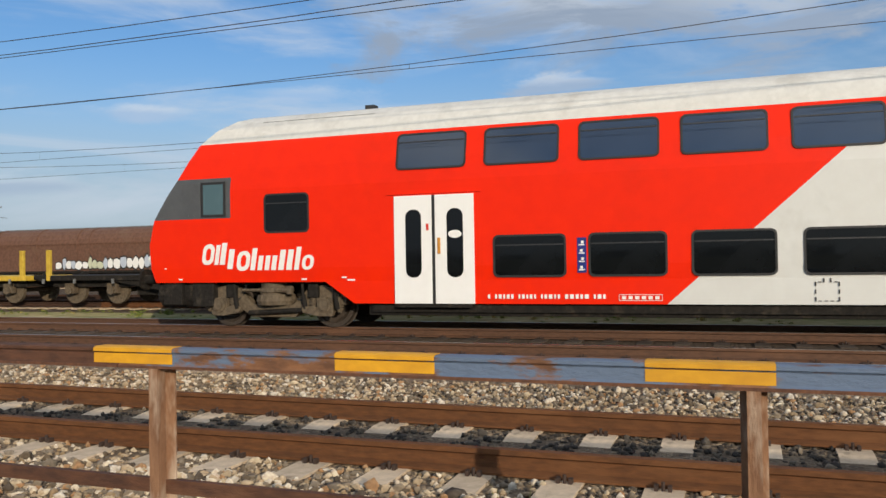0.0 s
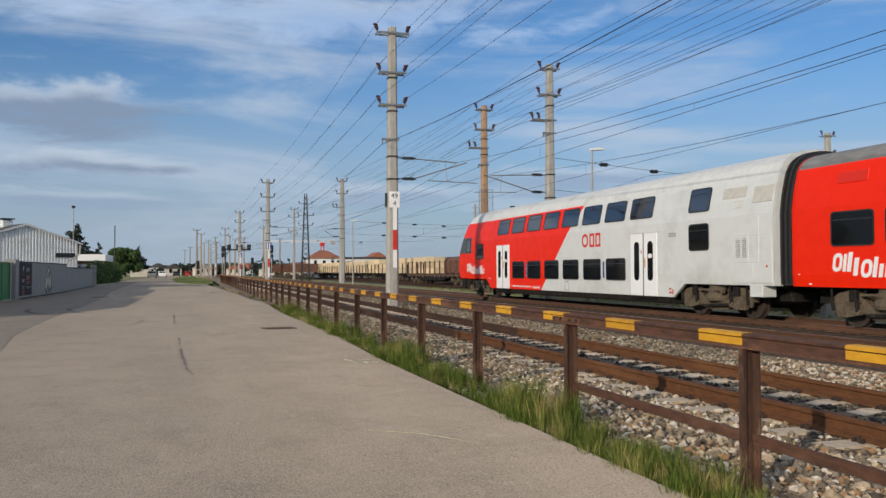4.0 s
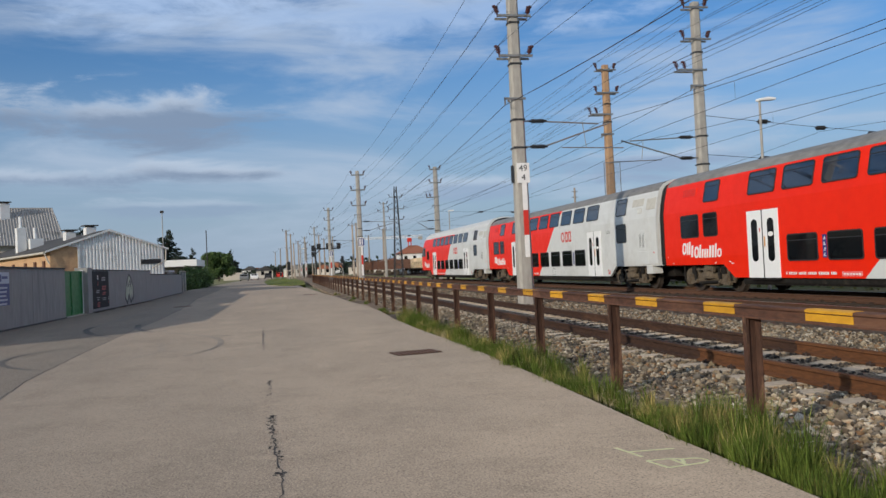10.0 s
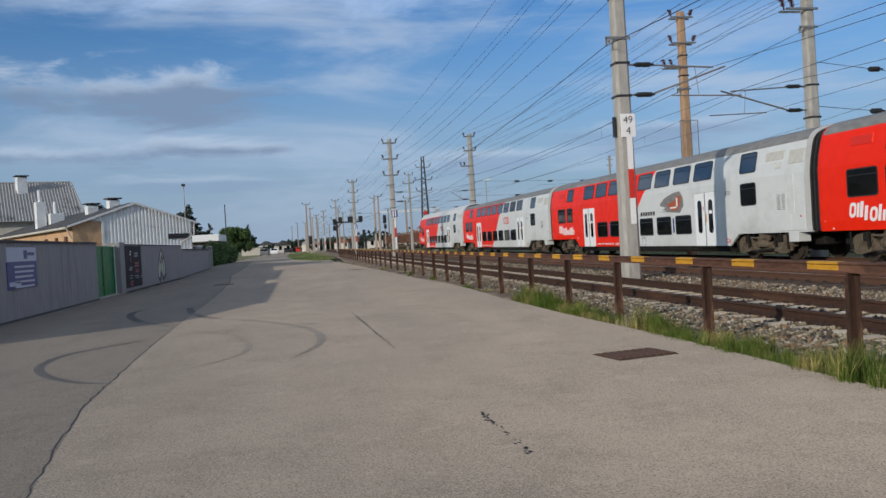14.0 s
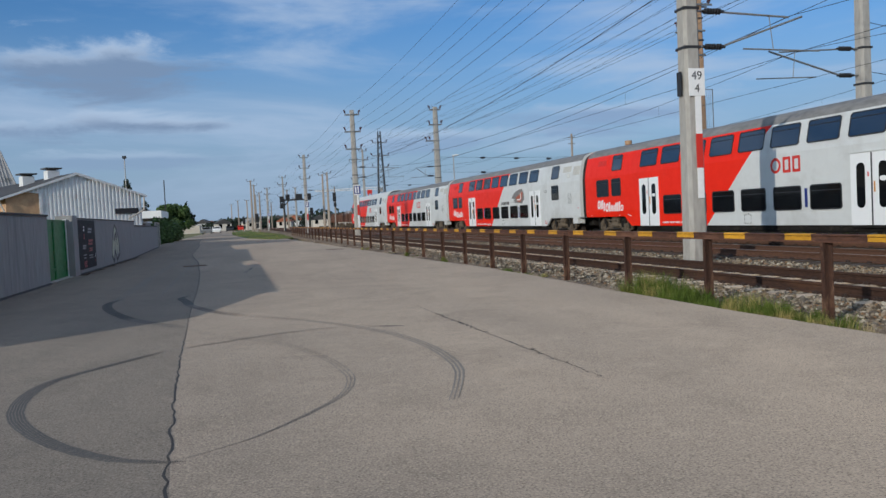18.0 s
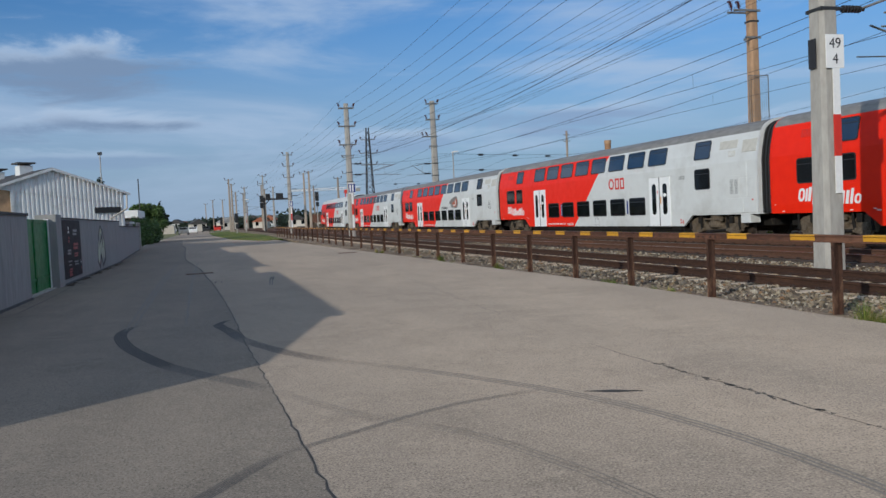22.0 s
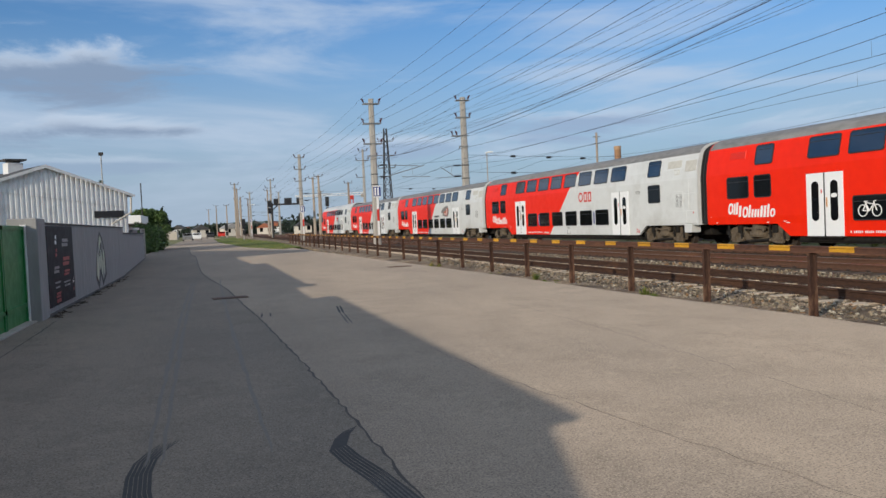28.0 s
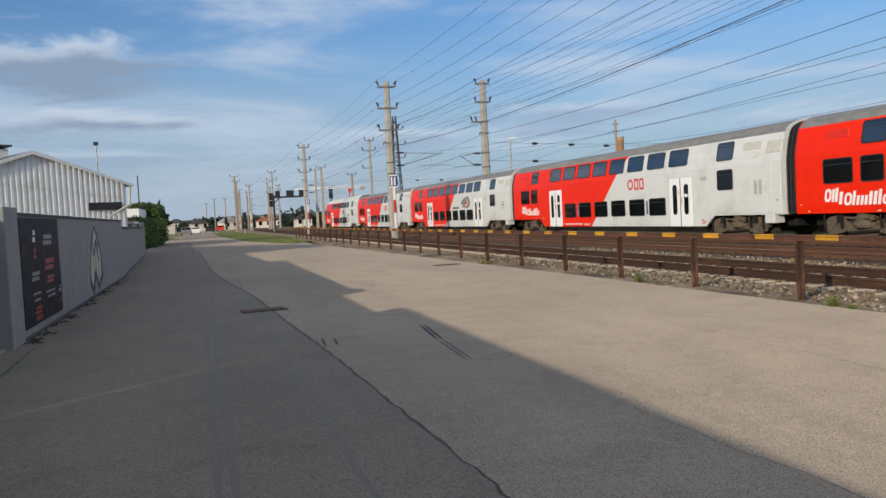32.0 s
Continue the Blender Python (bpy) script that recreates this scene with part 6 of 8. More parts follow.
# masts that follow along the line, and those behind
for x, y in ((8.9, -15.0), (7.55, 138.0), (6.2, 240.0), (6.0, 300.0)):
    copy_thing(D, pose(x, y, -0.1))
for x, y in ((18.6, -12.0), (15.2, 262.0)):
    copy_thing(E, pose(x, y, -0.1))
THIN = mast("catenary_mast", 1.1, 195.0, 10.6, CONC_OLD, ((10.4, 0.7, 0.7),), "slim stained concrete mast far along the line", w0=0.25, w1=0.15)
for x, y, s in ((14.8, 182.3, 0), (15.1, 176.8, 0), (2.2, 215, 0), (4.7, 260.0, 0), (1.6, 290.0, 1), (9.5, 225.0, 0), (12.0, 250.0, 0), (-1.0, 330.0, 0), (21, 180, 1), (24, 240, 0), (11, 330, 1), (3.2, 245, 1), (7.4, 275, 0), (-3.5, 380, 0)):
    copy_thing(THIN, pose(x, y, -1.2 * s, 0, 0, 7 * s))
SLIM = mast("catenary_mast", 16.6, 141.2, 11.75, CONC, ((11.5, 0.55, 0.55), (10.2, 0.9, 0.7), (7.9, 0.95, 0.2)), "slim grey concrete mast beyond the signals", w0=0.22, w1=0.12)
copy_thing(SLIM, pose(6.65, 177.0, -1.6))
copy_thing(E, pose(47.5, 55.0, 0.0, 0, 0, 180))

# feeder wires on the mast heads, messenger and contact wires over the tracks
rows_a = ((8.9, -15.0, -0.1), (8.82, 37.9, 0.33), (8.12, 92.3, -0.75), (7.55, 138.0, -0.85), (6.65, 177.0, -1.6), (6.2, 240.0, -0.85))
for z, off in ((11.45, 0.80), (9.73, 0.68), (8.32, 0.68)):
    for s in (-1, 1):
        wire("feeder_wire", [(x + s * (off - 0.06), y, z + 0.34 + (dz if i != 1 else 0)) for i, (x, y, dz) in enumerate(rows_a)], 0.009, "dark feeder wire between mast heads")
rows_c = ((18.6, -12.0), (18.5, 42.8), (16.85, 96.4), (16.6, 141.2), (15.1, 176.8))
for z, off in ((11.75, -0.62), (11.75, 0.58), (10.37, -0.72), (10.37, 0.66), (9.03, -1.1), (9.03, -0.7)):
    wire("feeder_wire", [(x + off, y, z + 0.36 - (0.3 if y > 90 else 0)) for x, y in rows_c], 0.0085, "dark feeder wire between mast heads")
for z, off in ((11.5, -0.62), (11.5, 0.62), (10.22, -0.7), (10.22, 0.74), (9.03, -1.1)):
    wire("feeder_wire", [(18.8 + off, -2.0, z + 0.3), (18.45 + off, 52.8, z + 0.36), (16.5 + off, 125.8, z + 0.2)], 0.0085, "dark feeder wire of the rear row")
# single wires on the anchor brackets
wire("return_wire", [(8.6, -15.0, 6.6), (8.36, 37.9, 6.6), (7.66, 92.3, 6.3), (7.1, 138.0, 6.2), (6.3, 177.0, 6.0)], 0.013, "dark return wire on the mast brackets", 0.0003)
wire("return_wire", [(18.1, -12.0, 7.9), (18.06, 42.8, 8.14), (16.4, 96.4, 7.4), (16.2, 141.2, 7.2)], 0.012, "dark return wire on the mast brackets", 0.0002)


def catenary(name, cx, ys, zc, zm, label):
    e = thing(name, label, "overhead line", None, "overhead wires")
    for zz, r, drop in ((zc, 0.007, 0.0), (zm, 0.008, 0.00034)):
        o = wire("contact_wire" if drop == 0 else "messenger_wire", [(cx[i], y, zz) for i, y in enumerate(ys)], r, "dark overhead wire", drop)
        o.parent = e
        for k in ("category", "group"):
            del o[k]
    bm = bmesh.new()
    for i in range(len(ys) - 1):
        L = ys[i + 1] - ys[i]
        for k in range(1, 6):
            u = k / 6
            top = zm - 4 * 0.00034 * L * L * u * (1 - u)
            x = cx[i] + (cx[i + 1] - cx[i]) * u
            rod(bm, (x, ys[i] + L * u, zc), (x, ys[i] + L * u, top), 0.004, 4)
    part("droppers", bm, WIREM, e, "thin droppers")


catenary("overhead_line", (12.35, 11.8, 11.1, 10.4, 9.8), (-15, 37.9, 92.3, 138, 186), 4.95, 5.95, "messenger and contact wire over the middle track")
catenary("overhead_line", (16.4, 15.85, 15.1, 14.4, 13.5), (-12, 42.8, 96.4, 141.2, 206), 5.05, 6.05, "messenger and contact wire over the train's track")
catenary("overhead_line", (24.3, 24.3, 24.3, 24.0), (-12, 42.8, 97.4, 152), 5.1, 6.3, "messenger and contact wire over the sidings")
catenary("overhead_line", (28.8, 28.8, 28.8, 28.6), (-12, 42.8, 97.4, 152), 5.1, 6.3, "messenger and contact wire over the far siding")
for y, z in ((42.8, 7.1), (42.8, 5.4), (97.4, 7.0), (97.4, 5.5), (-12.0, 7.2), (152.0, 6.8)):
    x0 = 18.5 if y < 90 else 16.9
    wire("cross_span_wire", [(x0, y, z), (47.5, y + 12.2, z + 0.5)], 0.012, "cross-span wire over the sidings", 0.0002)
    for x in (22.3, 26.6, 31.0):
        bm = bmesh.new()
        rod(bm, (x - 0.1, y + 0.42 * (x - x0), z - 0.02 - 0.02 * (x - x0) + 0.013 * (x - x0)), (x + 0.6, y + 0.42 * (x - x0), z - 0.02 - 0.02 * (x - x0) + 0.013 * (x - x0)), 0.03, 6)
        for k in range(5):
            rod(bm, (x + 0.09 * k, y + 0.42 * (x - x0), z - 0.02 - 0.02 * (x - x0) + 0.013 * (x - x0)), (x + 0.05 + 0.09 * k, y + 0.42 * (x - x0), z - 0.02 - 0.02 * (x - x0) + 0.013 * (x - x0)), 0.11, 8)
        tagged(part("span_insulator", bm, DARK, None, "dark ribbed insulator hanging in the cross-span wire"), category="insulator", group="span insulators")


def lamp_post(x, y, h, arm):
    e = thing("street_lamp", "slim grey lamp post with a flat white head", "street lamp", pose(x, y, -0.5), "yard lamps")
    bm = bmesh.new()
    rod(bm, (0, 0, 0), (0, 0, h * 0.55), 0.075, 10, 0.06)
    rod(bm, (0, 0, h * 0.55), (0, 0, h), 0.055, 10, 0.045)
    part("pole", bm, CONC, e, "grey pole")
    bm = bmesh.new()
    extrude(bm, ((-0.1, 0.0), (arm, 0.06), (arm + 0.02, 0.14), (arm * 0.5, 0.17), (-0.1, 0.1)), "y", -0.12, 0.12)
    o = part("lamp_head", bm, WHITE, e, "flat white lamp head", bevel=0.02)
    o.matrix_basis = pose(0, 0, h)
    return e


lamp_post(19.25, 39.5, 7.5, 0.65)
lamp_post(17.28, 92.0, 7.1, 0.5)
pl = thing("wooden_pole", "slim dark pole with short cross-arms behind the train", "pole", pose(41.3, 120.0, -0.5))
rods("pole", CONC_OLD, ((0, 0, 0), (0, 0, 11.7), 0.14), parent=pl)
for z in (11.2, 10.4):
    boxes("cross_arm", STEEL, (-0.45, -0.06, z - 0.05, 0.45, 0.06, z + 0.05), parent=pl)
lamp_post(4.6, 205.0, 7.0, 0.8)

# lattice tower
tw = thing("lattice_tower", "dark steel lattice tower beyond the train", "tower", pose(16.5, 125.8, -0.4))
half = lambda z: 0.62 - 0.036 * z
for sx in (-1, 1):
    for sy in (-1, 1):
        rods("leg", DARK, ((sx * half(0), sy * half(0), 0), (sx * half(13.1), sy * half(13.1), 13.1), 0.06), parent=tw, seg=6)
for face in range(4):
    z, k = 0.0, 0
    while z < 12.6:
        z2 = min(z + 0.75, 13.1)
        a, b = (-1, 1) if k % 2 else (1, -1)
        p, q = (a * half(z), -half(z), z), (b * half(z2), -half(z2), z2)
        rot = Matrix.Rotation(radians(90 * face), 4, "Z")
        rods("brace", DARK, (rot @ Vector(p), rot @ Vector(q), 0.035), parent=tw, seg=5)
        z, k = z2, k + 1
for z, w in ((11.6, 0.9), (9.9, 1.1), (8.4, 1.0)):
    boxes("cross_arm", STEEL, (-w, -0.05, z - 0.05, w, 0.05, z + 0.05), parent=tw)
    for s in (-1, 1):
        insulator(tw, s * w, z, s)


# colour-light signals on a gantry and on posts
def signal(parent, x, z, h, w=0.55):
    b = boxes("signal_head", DARK, (x - w / 2, -0.2, z, x + w / 2, 0.1, z + h), parent=parent, label="black signal head", bevel=0.03)
    bm = bmesh.new()
    for k in range(max(1, int(h / 0.42))):
        rod(bm, (x, -0.32, z + 0.25 + 0.4 * k), (x, -0.18, z + 0.25 + 0.4 * k), 0.13, 12, caps=False)
    part("signal_hood", bm, DARK, b, "black lamp hood")


g = thing("signal_gantry", "black cantilever gantry with colour-light signals over the tracks", "signal gantry", pose(6.8, 176.4, 0.55))
boxes("column", DARK, (-0.25, -0.2, -1.0, 0.05, 0.2, 5.4), parent=g, label="black column")
boxes("boom", DARK, (-0.3, -0.25, 4.9, 4.9, 0.25, 5.2), parent=g, label="black boom")
rods("stay", DARK, ((-0.1, 0, 4.0), (0.9, 0, 5.0), 0.09), parent=g)
for x, z, h, w in ((-0.55, 4.6, 1.2, 0.7), (-0.6, 3.5, 1.0, 0.6), (0.6, 5.1, 1.0, 0.8), (2.7, 5.05, 1.1, 1.3), (4.6, 5.05, 1.1, 0.8)):
    signal(g, x, z, h, w)
for x, y, h in ((15.4, 169.2, 6.8), (1.3, 168.0, 3.6), (-0.5, 210.0, 3.4), (13.0, 190.0, 4.6)):
    p = thing("signal_post", "black colour-light signal on a slim post", "railway signal", pose(x, y, -0.4), "colour-light signals")
    rods("post", CONC, ((0, 0.1, 0), (0, 0.1, h - 0.6), 0.09), parent=p)
    signal(p, 0, h - 1.6, 1.6, 0.62)
    signal(p, 0.05, h - 2.6, 0.8, 0.5)

# ---------------------------------------------------------------- walls and buildings beside the road
WX = -7.6


def wall_run(name, y0, y1, top, bottom, panel, label, x=WX):
    w = thing(name, label, "wall", None, kind="structure")
    n = max(1, round((y1 - y0) / panel))
    for k in range(n):
        a, b = y0 + (y1 - y0) * k / n, y0 + (y1 - y0) * (k + 1) / n
        o = boxes("wall_panel", WALLC, (x - 0.16, a + 0.008, bottom, x, b - 0.008, top), parent=w, bevel=0.006)
    boxes("wall_footing", CAP, (x - 0.2, y0, bottom - 0.1, x + 0.03, y1, ROAD + 0.05), parent=w, label="dark wall footing")
    return w


w1 = wall_run("wall_1", 31.3, 39.5, 1.66, -0.4, 4.0, "grey weathered concrete yard wall")
boxes("wall_coping", CAP, (WX - 0.2, 31.2, 1.66, WX + 0.04, 43.55, 1.71), parent=w1, label="dark coping")
# the last panels leave an added slit, slanted to pass a sliver of sun
for plan in (((WX - 0.16, 39.508), (WX, 39.508), (WX, 41.945), (WX - 0.16, 41.812)), ((WX - 0.16, 41.836), (WX, 41.969), (WX, 43.55), (WX - 0.16, 43.55))):
    bm = bmesh.new()
    extrude(bm, plan, "z", -0.4, 1.66)
    part("wall_panel", bm, WALLC, w1)
boxes("wall_footing", CAP, (WX - 0.2, 39.5, -0.5, WX + 0.03, 43.55, ROAD + 0.05), parent=w1, label="dark wall footing")
bm = bmesh.new()
extrude(bm, ((28.6, -0.4), (31.3, -0.4), (31.3, 1.62), (28.6, 1.24)), "x", WX - 0.16, WX - 0.002)
part("wall_panel", bm, WALLC, w1)
w2 = wall_run("wall_2", 47.9, 63.6, 1.63, -0.4, 5.0, "pale rendered yard wall with a poster and graffiti")
boxes("wall_coping", CAP, (WX - 0.19, 47.9, 1.63, WX + 0.02, 63.6, 1.67), parent=w2, label="dark coping")
w3 = wall_run("wall_3", 0, 22.3, 1.40, -0.4, 5.6, "lower pale yard wall", 0)
w3.matrix_basis = pose(WX - 0.04, 63.62, 0, 0, 0, 2.1)
boxes("wall_coping", CAP, (-0.2, 0, 1.40, 0.04, 22.3, 1.46), parent=w3, label="dark coping")
pier = boxes("gate_pier", WALLC, (WX - 0.5, 47.12, -0.45, WX + 0.02, 47.92, 1.74), bevel=0.015)
tagged(pier, "grey concrete pier beside the green gate", "gate pier")

gate = thing("yard_gate", "closed green sheet-steel yard gate between grey piers", "gate", pose(WX - 0.22, 0, 0))
for a, b in ((43.53, 45.3), (45.34, 47.04)):
    leaf = boxes("gate_leaf", GREEN, (-0.03, a, -0.175, 0.0, b, 1.60), parent=gate, label="green gate leaf", bevel=0.006)
    boxes("leaf_frame", GREEN, (0.0, a, -0.175, 0.025, a + 0.07, 1.60), (0.0, b - 0.07, -0.175, 0.025, b, 1.60), (0.0, a, 1.53, 0.025, b, 1.60), (0.0, a, 0.10, 0.025, b, 0.17), parent=leaf)
# strip behind the leaves, added to keep sun out of the centre gap
boxes("meeting_strip", GREEN, (-0.045, 45.26, -0.17, -0.031, 45.38, 1.6), parent=gate)
boxes("gate_post", WHITE, (-0.05, 47.05, -0.45, 0.05, 47.1, 1.62), parent=gate, label="thin pale gate post")
boxes("gate_sill", CONC, (-0.3, 43.55, -0.45, 0.15, 47.1, ROAD + 0.03), parent=gate, label="pale concrete gate threshold")

# advertising on the walls
ad = thing("poster_board", "dark poster board with pale and red bars on the yard wall", "poster", pose(WX, -0.4, 0))
boxes("board", POSTER, (0.0, 48.36, -0.05, 0.02, 51.6, 1.60), parent=ad)
rng = random.Random(2)
for z, y, w, h, m in ((1.22, 49.25, 0.22, 0.22, WHITE), (0.96, 49.25, 0.22, 0.2, POSTERR), (1.16, 50.1, 0.9, 0.2, POSTERG), (0.62, 49.0, 0.7, 0.16, POSTERG), (0.74, 50.1, 1.0, 0.22, POSTERR), (0.52, 50.2, 0.8, 0.14, POSTERR), (0.40, 49.05, 0.75, 0.05, POSTERG), (0.30, 49.1, 0.6, 0.05, POSTERG), (0.36, 50.1, 1.0, 0.05, POSTERG), (0.28, 50.2, 0.85, 0.05, POSTERG), (0.10, 49.1, 0.65, 0.13, POSTERR), (-0.0, 49.15, 0.6, 0.10, POSTERR), (0.3, 51.35, 0.1, 0.14, WHITE), (0.12, 51.35, 0.1, 0.1, POSTERR)):
    rows = 2 if h > 0.12 else 1
    for q in range(rows):
        boxes("poster_bar", m, (0.02, y + 0.06 * q, z + h * q / rows, 0.024, y + w * (0.9 if q else 0.82), z + h * (q + 0.72) / rows), parent=ad, label="printed bar")
ad = thing("poster_board", "blue and pale poster on the grey yard wall", "poster", pose(WX, 0, 0))
boxes("board", POSTERB, (0.0, 35.0, 0.55, 0.02, 37.15, 1.2), parent=ad)
boxes("board_top", POSTERW, (0.0, 35.0, 1.2, 0.02, 37.15, 1.54), parent=ad, label="pale upper half")
for b in ((36.2, 1.26, 36.45, 1.47), (36.5, 1.34, 37.0, 1.42)):
    boxes("poster_bar", POSTERB, (0.02, b[0], b[1], 0.024, b[2], b[3]), parent=ad, label="dark printed shape")
for k in range(5):
    boxes("poster_bar", POSTERW, (0.02, 35.5, 1.05 - 0.12 * k, 0.024, 36.95 - 0.07 * (k % 3), 1.10 - 0.12 * k), parent=ad, label="pale printed line")
boxes("poster_bar", POSTERW, (0.02, 35.1, 0.62, 0.024, 35.9, 0.72), parent=ad, label="pale printed block")
tag = thing("graffiti", "tall black outlined graffiti with pale yellow-green fill on the wall", "graffiti", pose(WX, 56.45, 0.72))
for k, (y, z, y2, z2, w) in enumerate(((-0.62, -0.55, -0.42, 0.25, 0.07), (-0.42, 0.25, -0.05, 0.72, 0.07), (-0.05, 0.72, 0.22, 0.55, 0.07), (0.22, 0.55, 0.52, 0.05, 0.08), (0.52, 0.05, 0.60, -0.50, 0.09), (-0.62, -0.55, -0.35, -0.80, 0.10), (-0.35, -0.80, -0.1, -0.35, 0.09), (-0.1, -0.35, 0.15, -0.78, 0.10), (0.15, -0.78, 0.60, -0.50, 0.08), (-0.2, 0.05, 0.05, 0.40, 0.06), (0.05, 0.40, 0.25, -0.1, 0.06))):
    d = Vector((0, 1.9 * (y2 - y), z2 - z)).normalized() * w
    n = Vector((0, -d.z, d.y))
    p, q = Vector((0, 1.9 * y, z)), Vector((0, 1.9 * y2, z2))
    bm = bmesh.new()
    extrude(bm, [(v.y, v.z) for v in (p - d * 0.6, p + n * 0.8, q + n * 0.6, q + d * 0.7, q - n * 0.8, p - n * 0.5)], "x", 0.005, 0.0055 + 0.0006 * k)
    part("outline_stroke", bm, CAP, tag, "black sprayed stroke")
for k, (y, z, w, h) in enumerate(((-0.40, -0.25, 0.14, 0.42), (-0.02, 0.42, 0.16, 0.24), (0.10, -0.2, 0.10, 0.45), (0.36, -0.12, 0.12, 0.40), (-0.14, -0.05, 0.09, 0.35))):
    bm = bmesh.new()
    extrude(bm, [(1.9 * (y + w * math.cos(j * 0.785)), z + h * math.sin(j * 0.785) + 0.5 * w * math.cos(j * 0.785)) for j in range(8)], "x", 0.0015, 0.003 + 0.0003 * k)
    part("fill_patch", bm, GRAFFILL, tag, "pale yellow-green sprayed fill")
# damp leaf litter and dirt gathered at the wall's foot
stones("leaf_litter", 1300, WX + 0.02, WX + 0.30, 47.6, 63.0, ROAD - 0.006, 0.010, 0.032, 41, lambda x, y: (np.sin(y * 5.3) + np.sin(y * 2.1 + 1.3) + np.sin(y * 11.0)) * 0.12 > (x - WX) - 0.10, LITTER, "dark damp leaf litter along the wall foot")

# white corrugated hall, set askew to the road: its own x runs along the gable, y along the ridge
hall = thing("warehouse", "white corrugated sheet hall with a plastered long side", "warehouse", pose(-8.33, 74.8, 0, 0, 0, 30))
W, L, EAVE, APEX = 8.0, 24.0, 3.42, 4.74
slope = (APEX - EAVE) / (W / 2)
roofline = lambda x: APEX - abs(x + W / 2) * slope
bm = bmesh.new()
extrude(bm, ((-W, -0.5), (-0.05, -0.5), (-0.05, EAVE), (-W / 2, APEX), (-W, EAVE)), "y", 0.06, L)
part("wall", bm, PLASTER, hall, "ochre plaster walls")
n = 34
for name, x0, material in (("gable_sheet", -6.1, CORR), ("upper_sheet", -W, CORR)):
    bm = bmesh.new()
    low = lambda x: max(2.78 + (-x) * 0.136, -0.4)
    upper = name == "upper_sheet"
    d = -0.035 if upper else 0.0
    k = x0
    while k < -0.02:
        k2 = min(k + 0.235, 0.0)
        z0, z1 = (min(low(k), roofline(k) - 0.02), min(low(k2), roofline(k2) - 0.02)) if upper else (-0.45, -0.45)
        t0, t1 = (roofline(k), roofline(k2)) if upper else (low(k) + 0.03, low(k2) + 0.03)
        mid0, mid1 = k + (k2 - k) * 0.30, k + (k2 - k) * 0.62
        cols = [(k, d + 0.045), (k + (k2 - k) * 0.2, d), (mid1, d), (k + (k2 - k) * 0.82, d + 0.045), (k2, d + 0.045)]
        for (xa, ya), (xb, yb) in zip(cols, cols[1:]):
            f = lambda x, p, q: p + (q - p) * (x - k) / (k2 - k)
            bm.faces.new([bm.verts.new(v) for v in ((xa, ya, f(xa, z0, z1)), (xb, yb, f(xb, z0, z1)), (xb, yb, f(xb, t0, t1)), (xa, ya, f(xa, t0, t1)))])
        k = k2
    part(name, bm, material, hall, "white corrugated sheet")
bm = bmesh.new()
extrude(bm, ((-W - 0.35, EAVE - 0.35 * slope), (-W / 2, APEX), (-W / 2, APEX + 0.13), (-W - 0.35, EAVE - 0.35 * slope + 0.13)), "y", -0.16, L + 0.2)
part("roof", bm, DARKROOF, hall, "dark bitumen roof slope")
bm = bmesh.new()
extrude(bm, ((-W / 2, APEX), (0.3, EAVE - 0.3 * slope), (0.3, EAVE - 0.3 * slope + 0.1), (-W / 2, APEX + 0.12)), "y", -0.16, L + 0.2)
part("roof", bm, STEEL, hall, "grey sheet roof slope")
for s in (-1, 1):
    bm = bmesh.new()
    e = -W - 0.36 if s < 0 else 0.31
    extrude(bm, ((-W / 2, APEX - 0.03), (e, roofline(e) - 0.03), (e, roofline(e) + 0.1), (-W / 2, APEX + 0.135)), "y", -0.2, -0.165)
    part("barge_board", bm, CORR, hall, "white barge board")
rods("gutter", PALE, ((-W - 0.42, -0.1, EAVE - 0.16), (-W - 0.42, L, EAVE - 0.16), 0.085), parent=hall, label="pale gutter")
rods("downpipe", PALE, ((-W - 0.40, -0.1, EAVE - 0.2), (-W - 0.1, -0.1, 2.5), 0.05), parent=hall, label="pale bent downpipe")
boxes("loading_opening", DARK, (-1.75, -0.05, 2.28, -0.25, -0.01, 2.62), parent=hall, label="dark slot under a canopy")
rods("downpipe", PALE, ((0.12, -0.15, 3.3), (0.05, -0.2, 2.5), 0.05), parent=hall, label="pale downpipe")
rods("downpipe", PALE, ((0.05, -0.2, 2.5), (-0.95, -0.2, 1.95), 0.05), parent=hall, label="pale downpipe")
boxes("corner_post", CORR, (-6.2, -0.05, -0.45, -6.05, 0.0, 3.62), parent=hall, label="white corner post")
for y in (1.2, 3.4, 6.0, 9.5, 13.0):
    boxes("pier", BROWN, (-W - 0.12, y, -0.4, -W, y + 0.45, 2.75), parent=hall, label="brown pier")


def chimney(x, y, z0, z1, w, label, pipe=False):
    c = thing("chimney", label, "chimney", pose(x, y, 0, 0, 0, 30), "roof chimneys")
    boxes("chimney_shaft", CORR, (-w, -w, z0, w, w, z1), parent=c, bevel=0.01)
    if pipe:
        rods("pipe", CORR, ((0, 0, z1), (0, 0, z1 + 0.9), 0.12), parent=c)
    else:
        boxes("cap", DARKROOF, (-w - 0.14, -w - 0.14, z1 + 0.1, w + 0.14, w + 0.14, z1 + 0.18), parent=c, label="dark cap")
        boxes("cap_support", CAP, (-w * 0.7, -w * 0.7, z1, w * 0.7, w * 0.7, z1 + 0.1), parent=c)


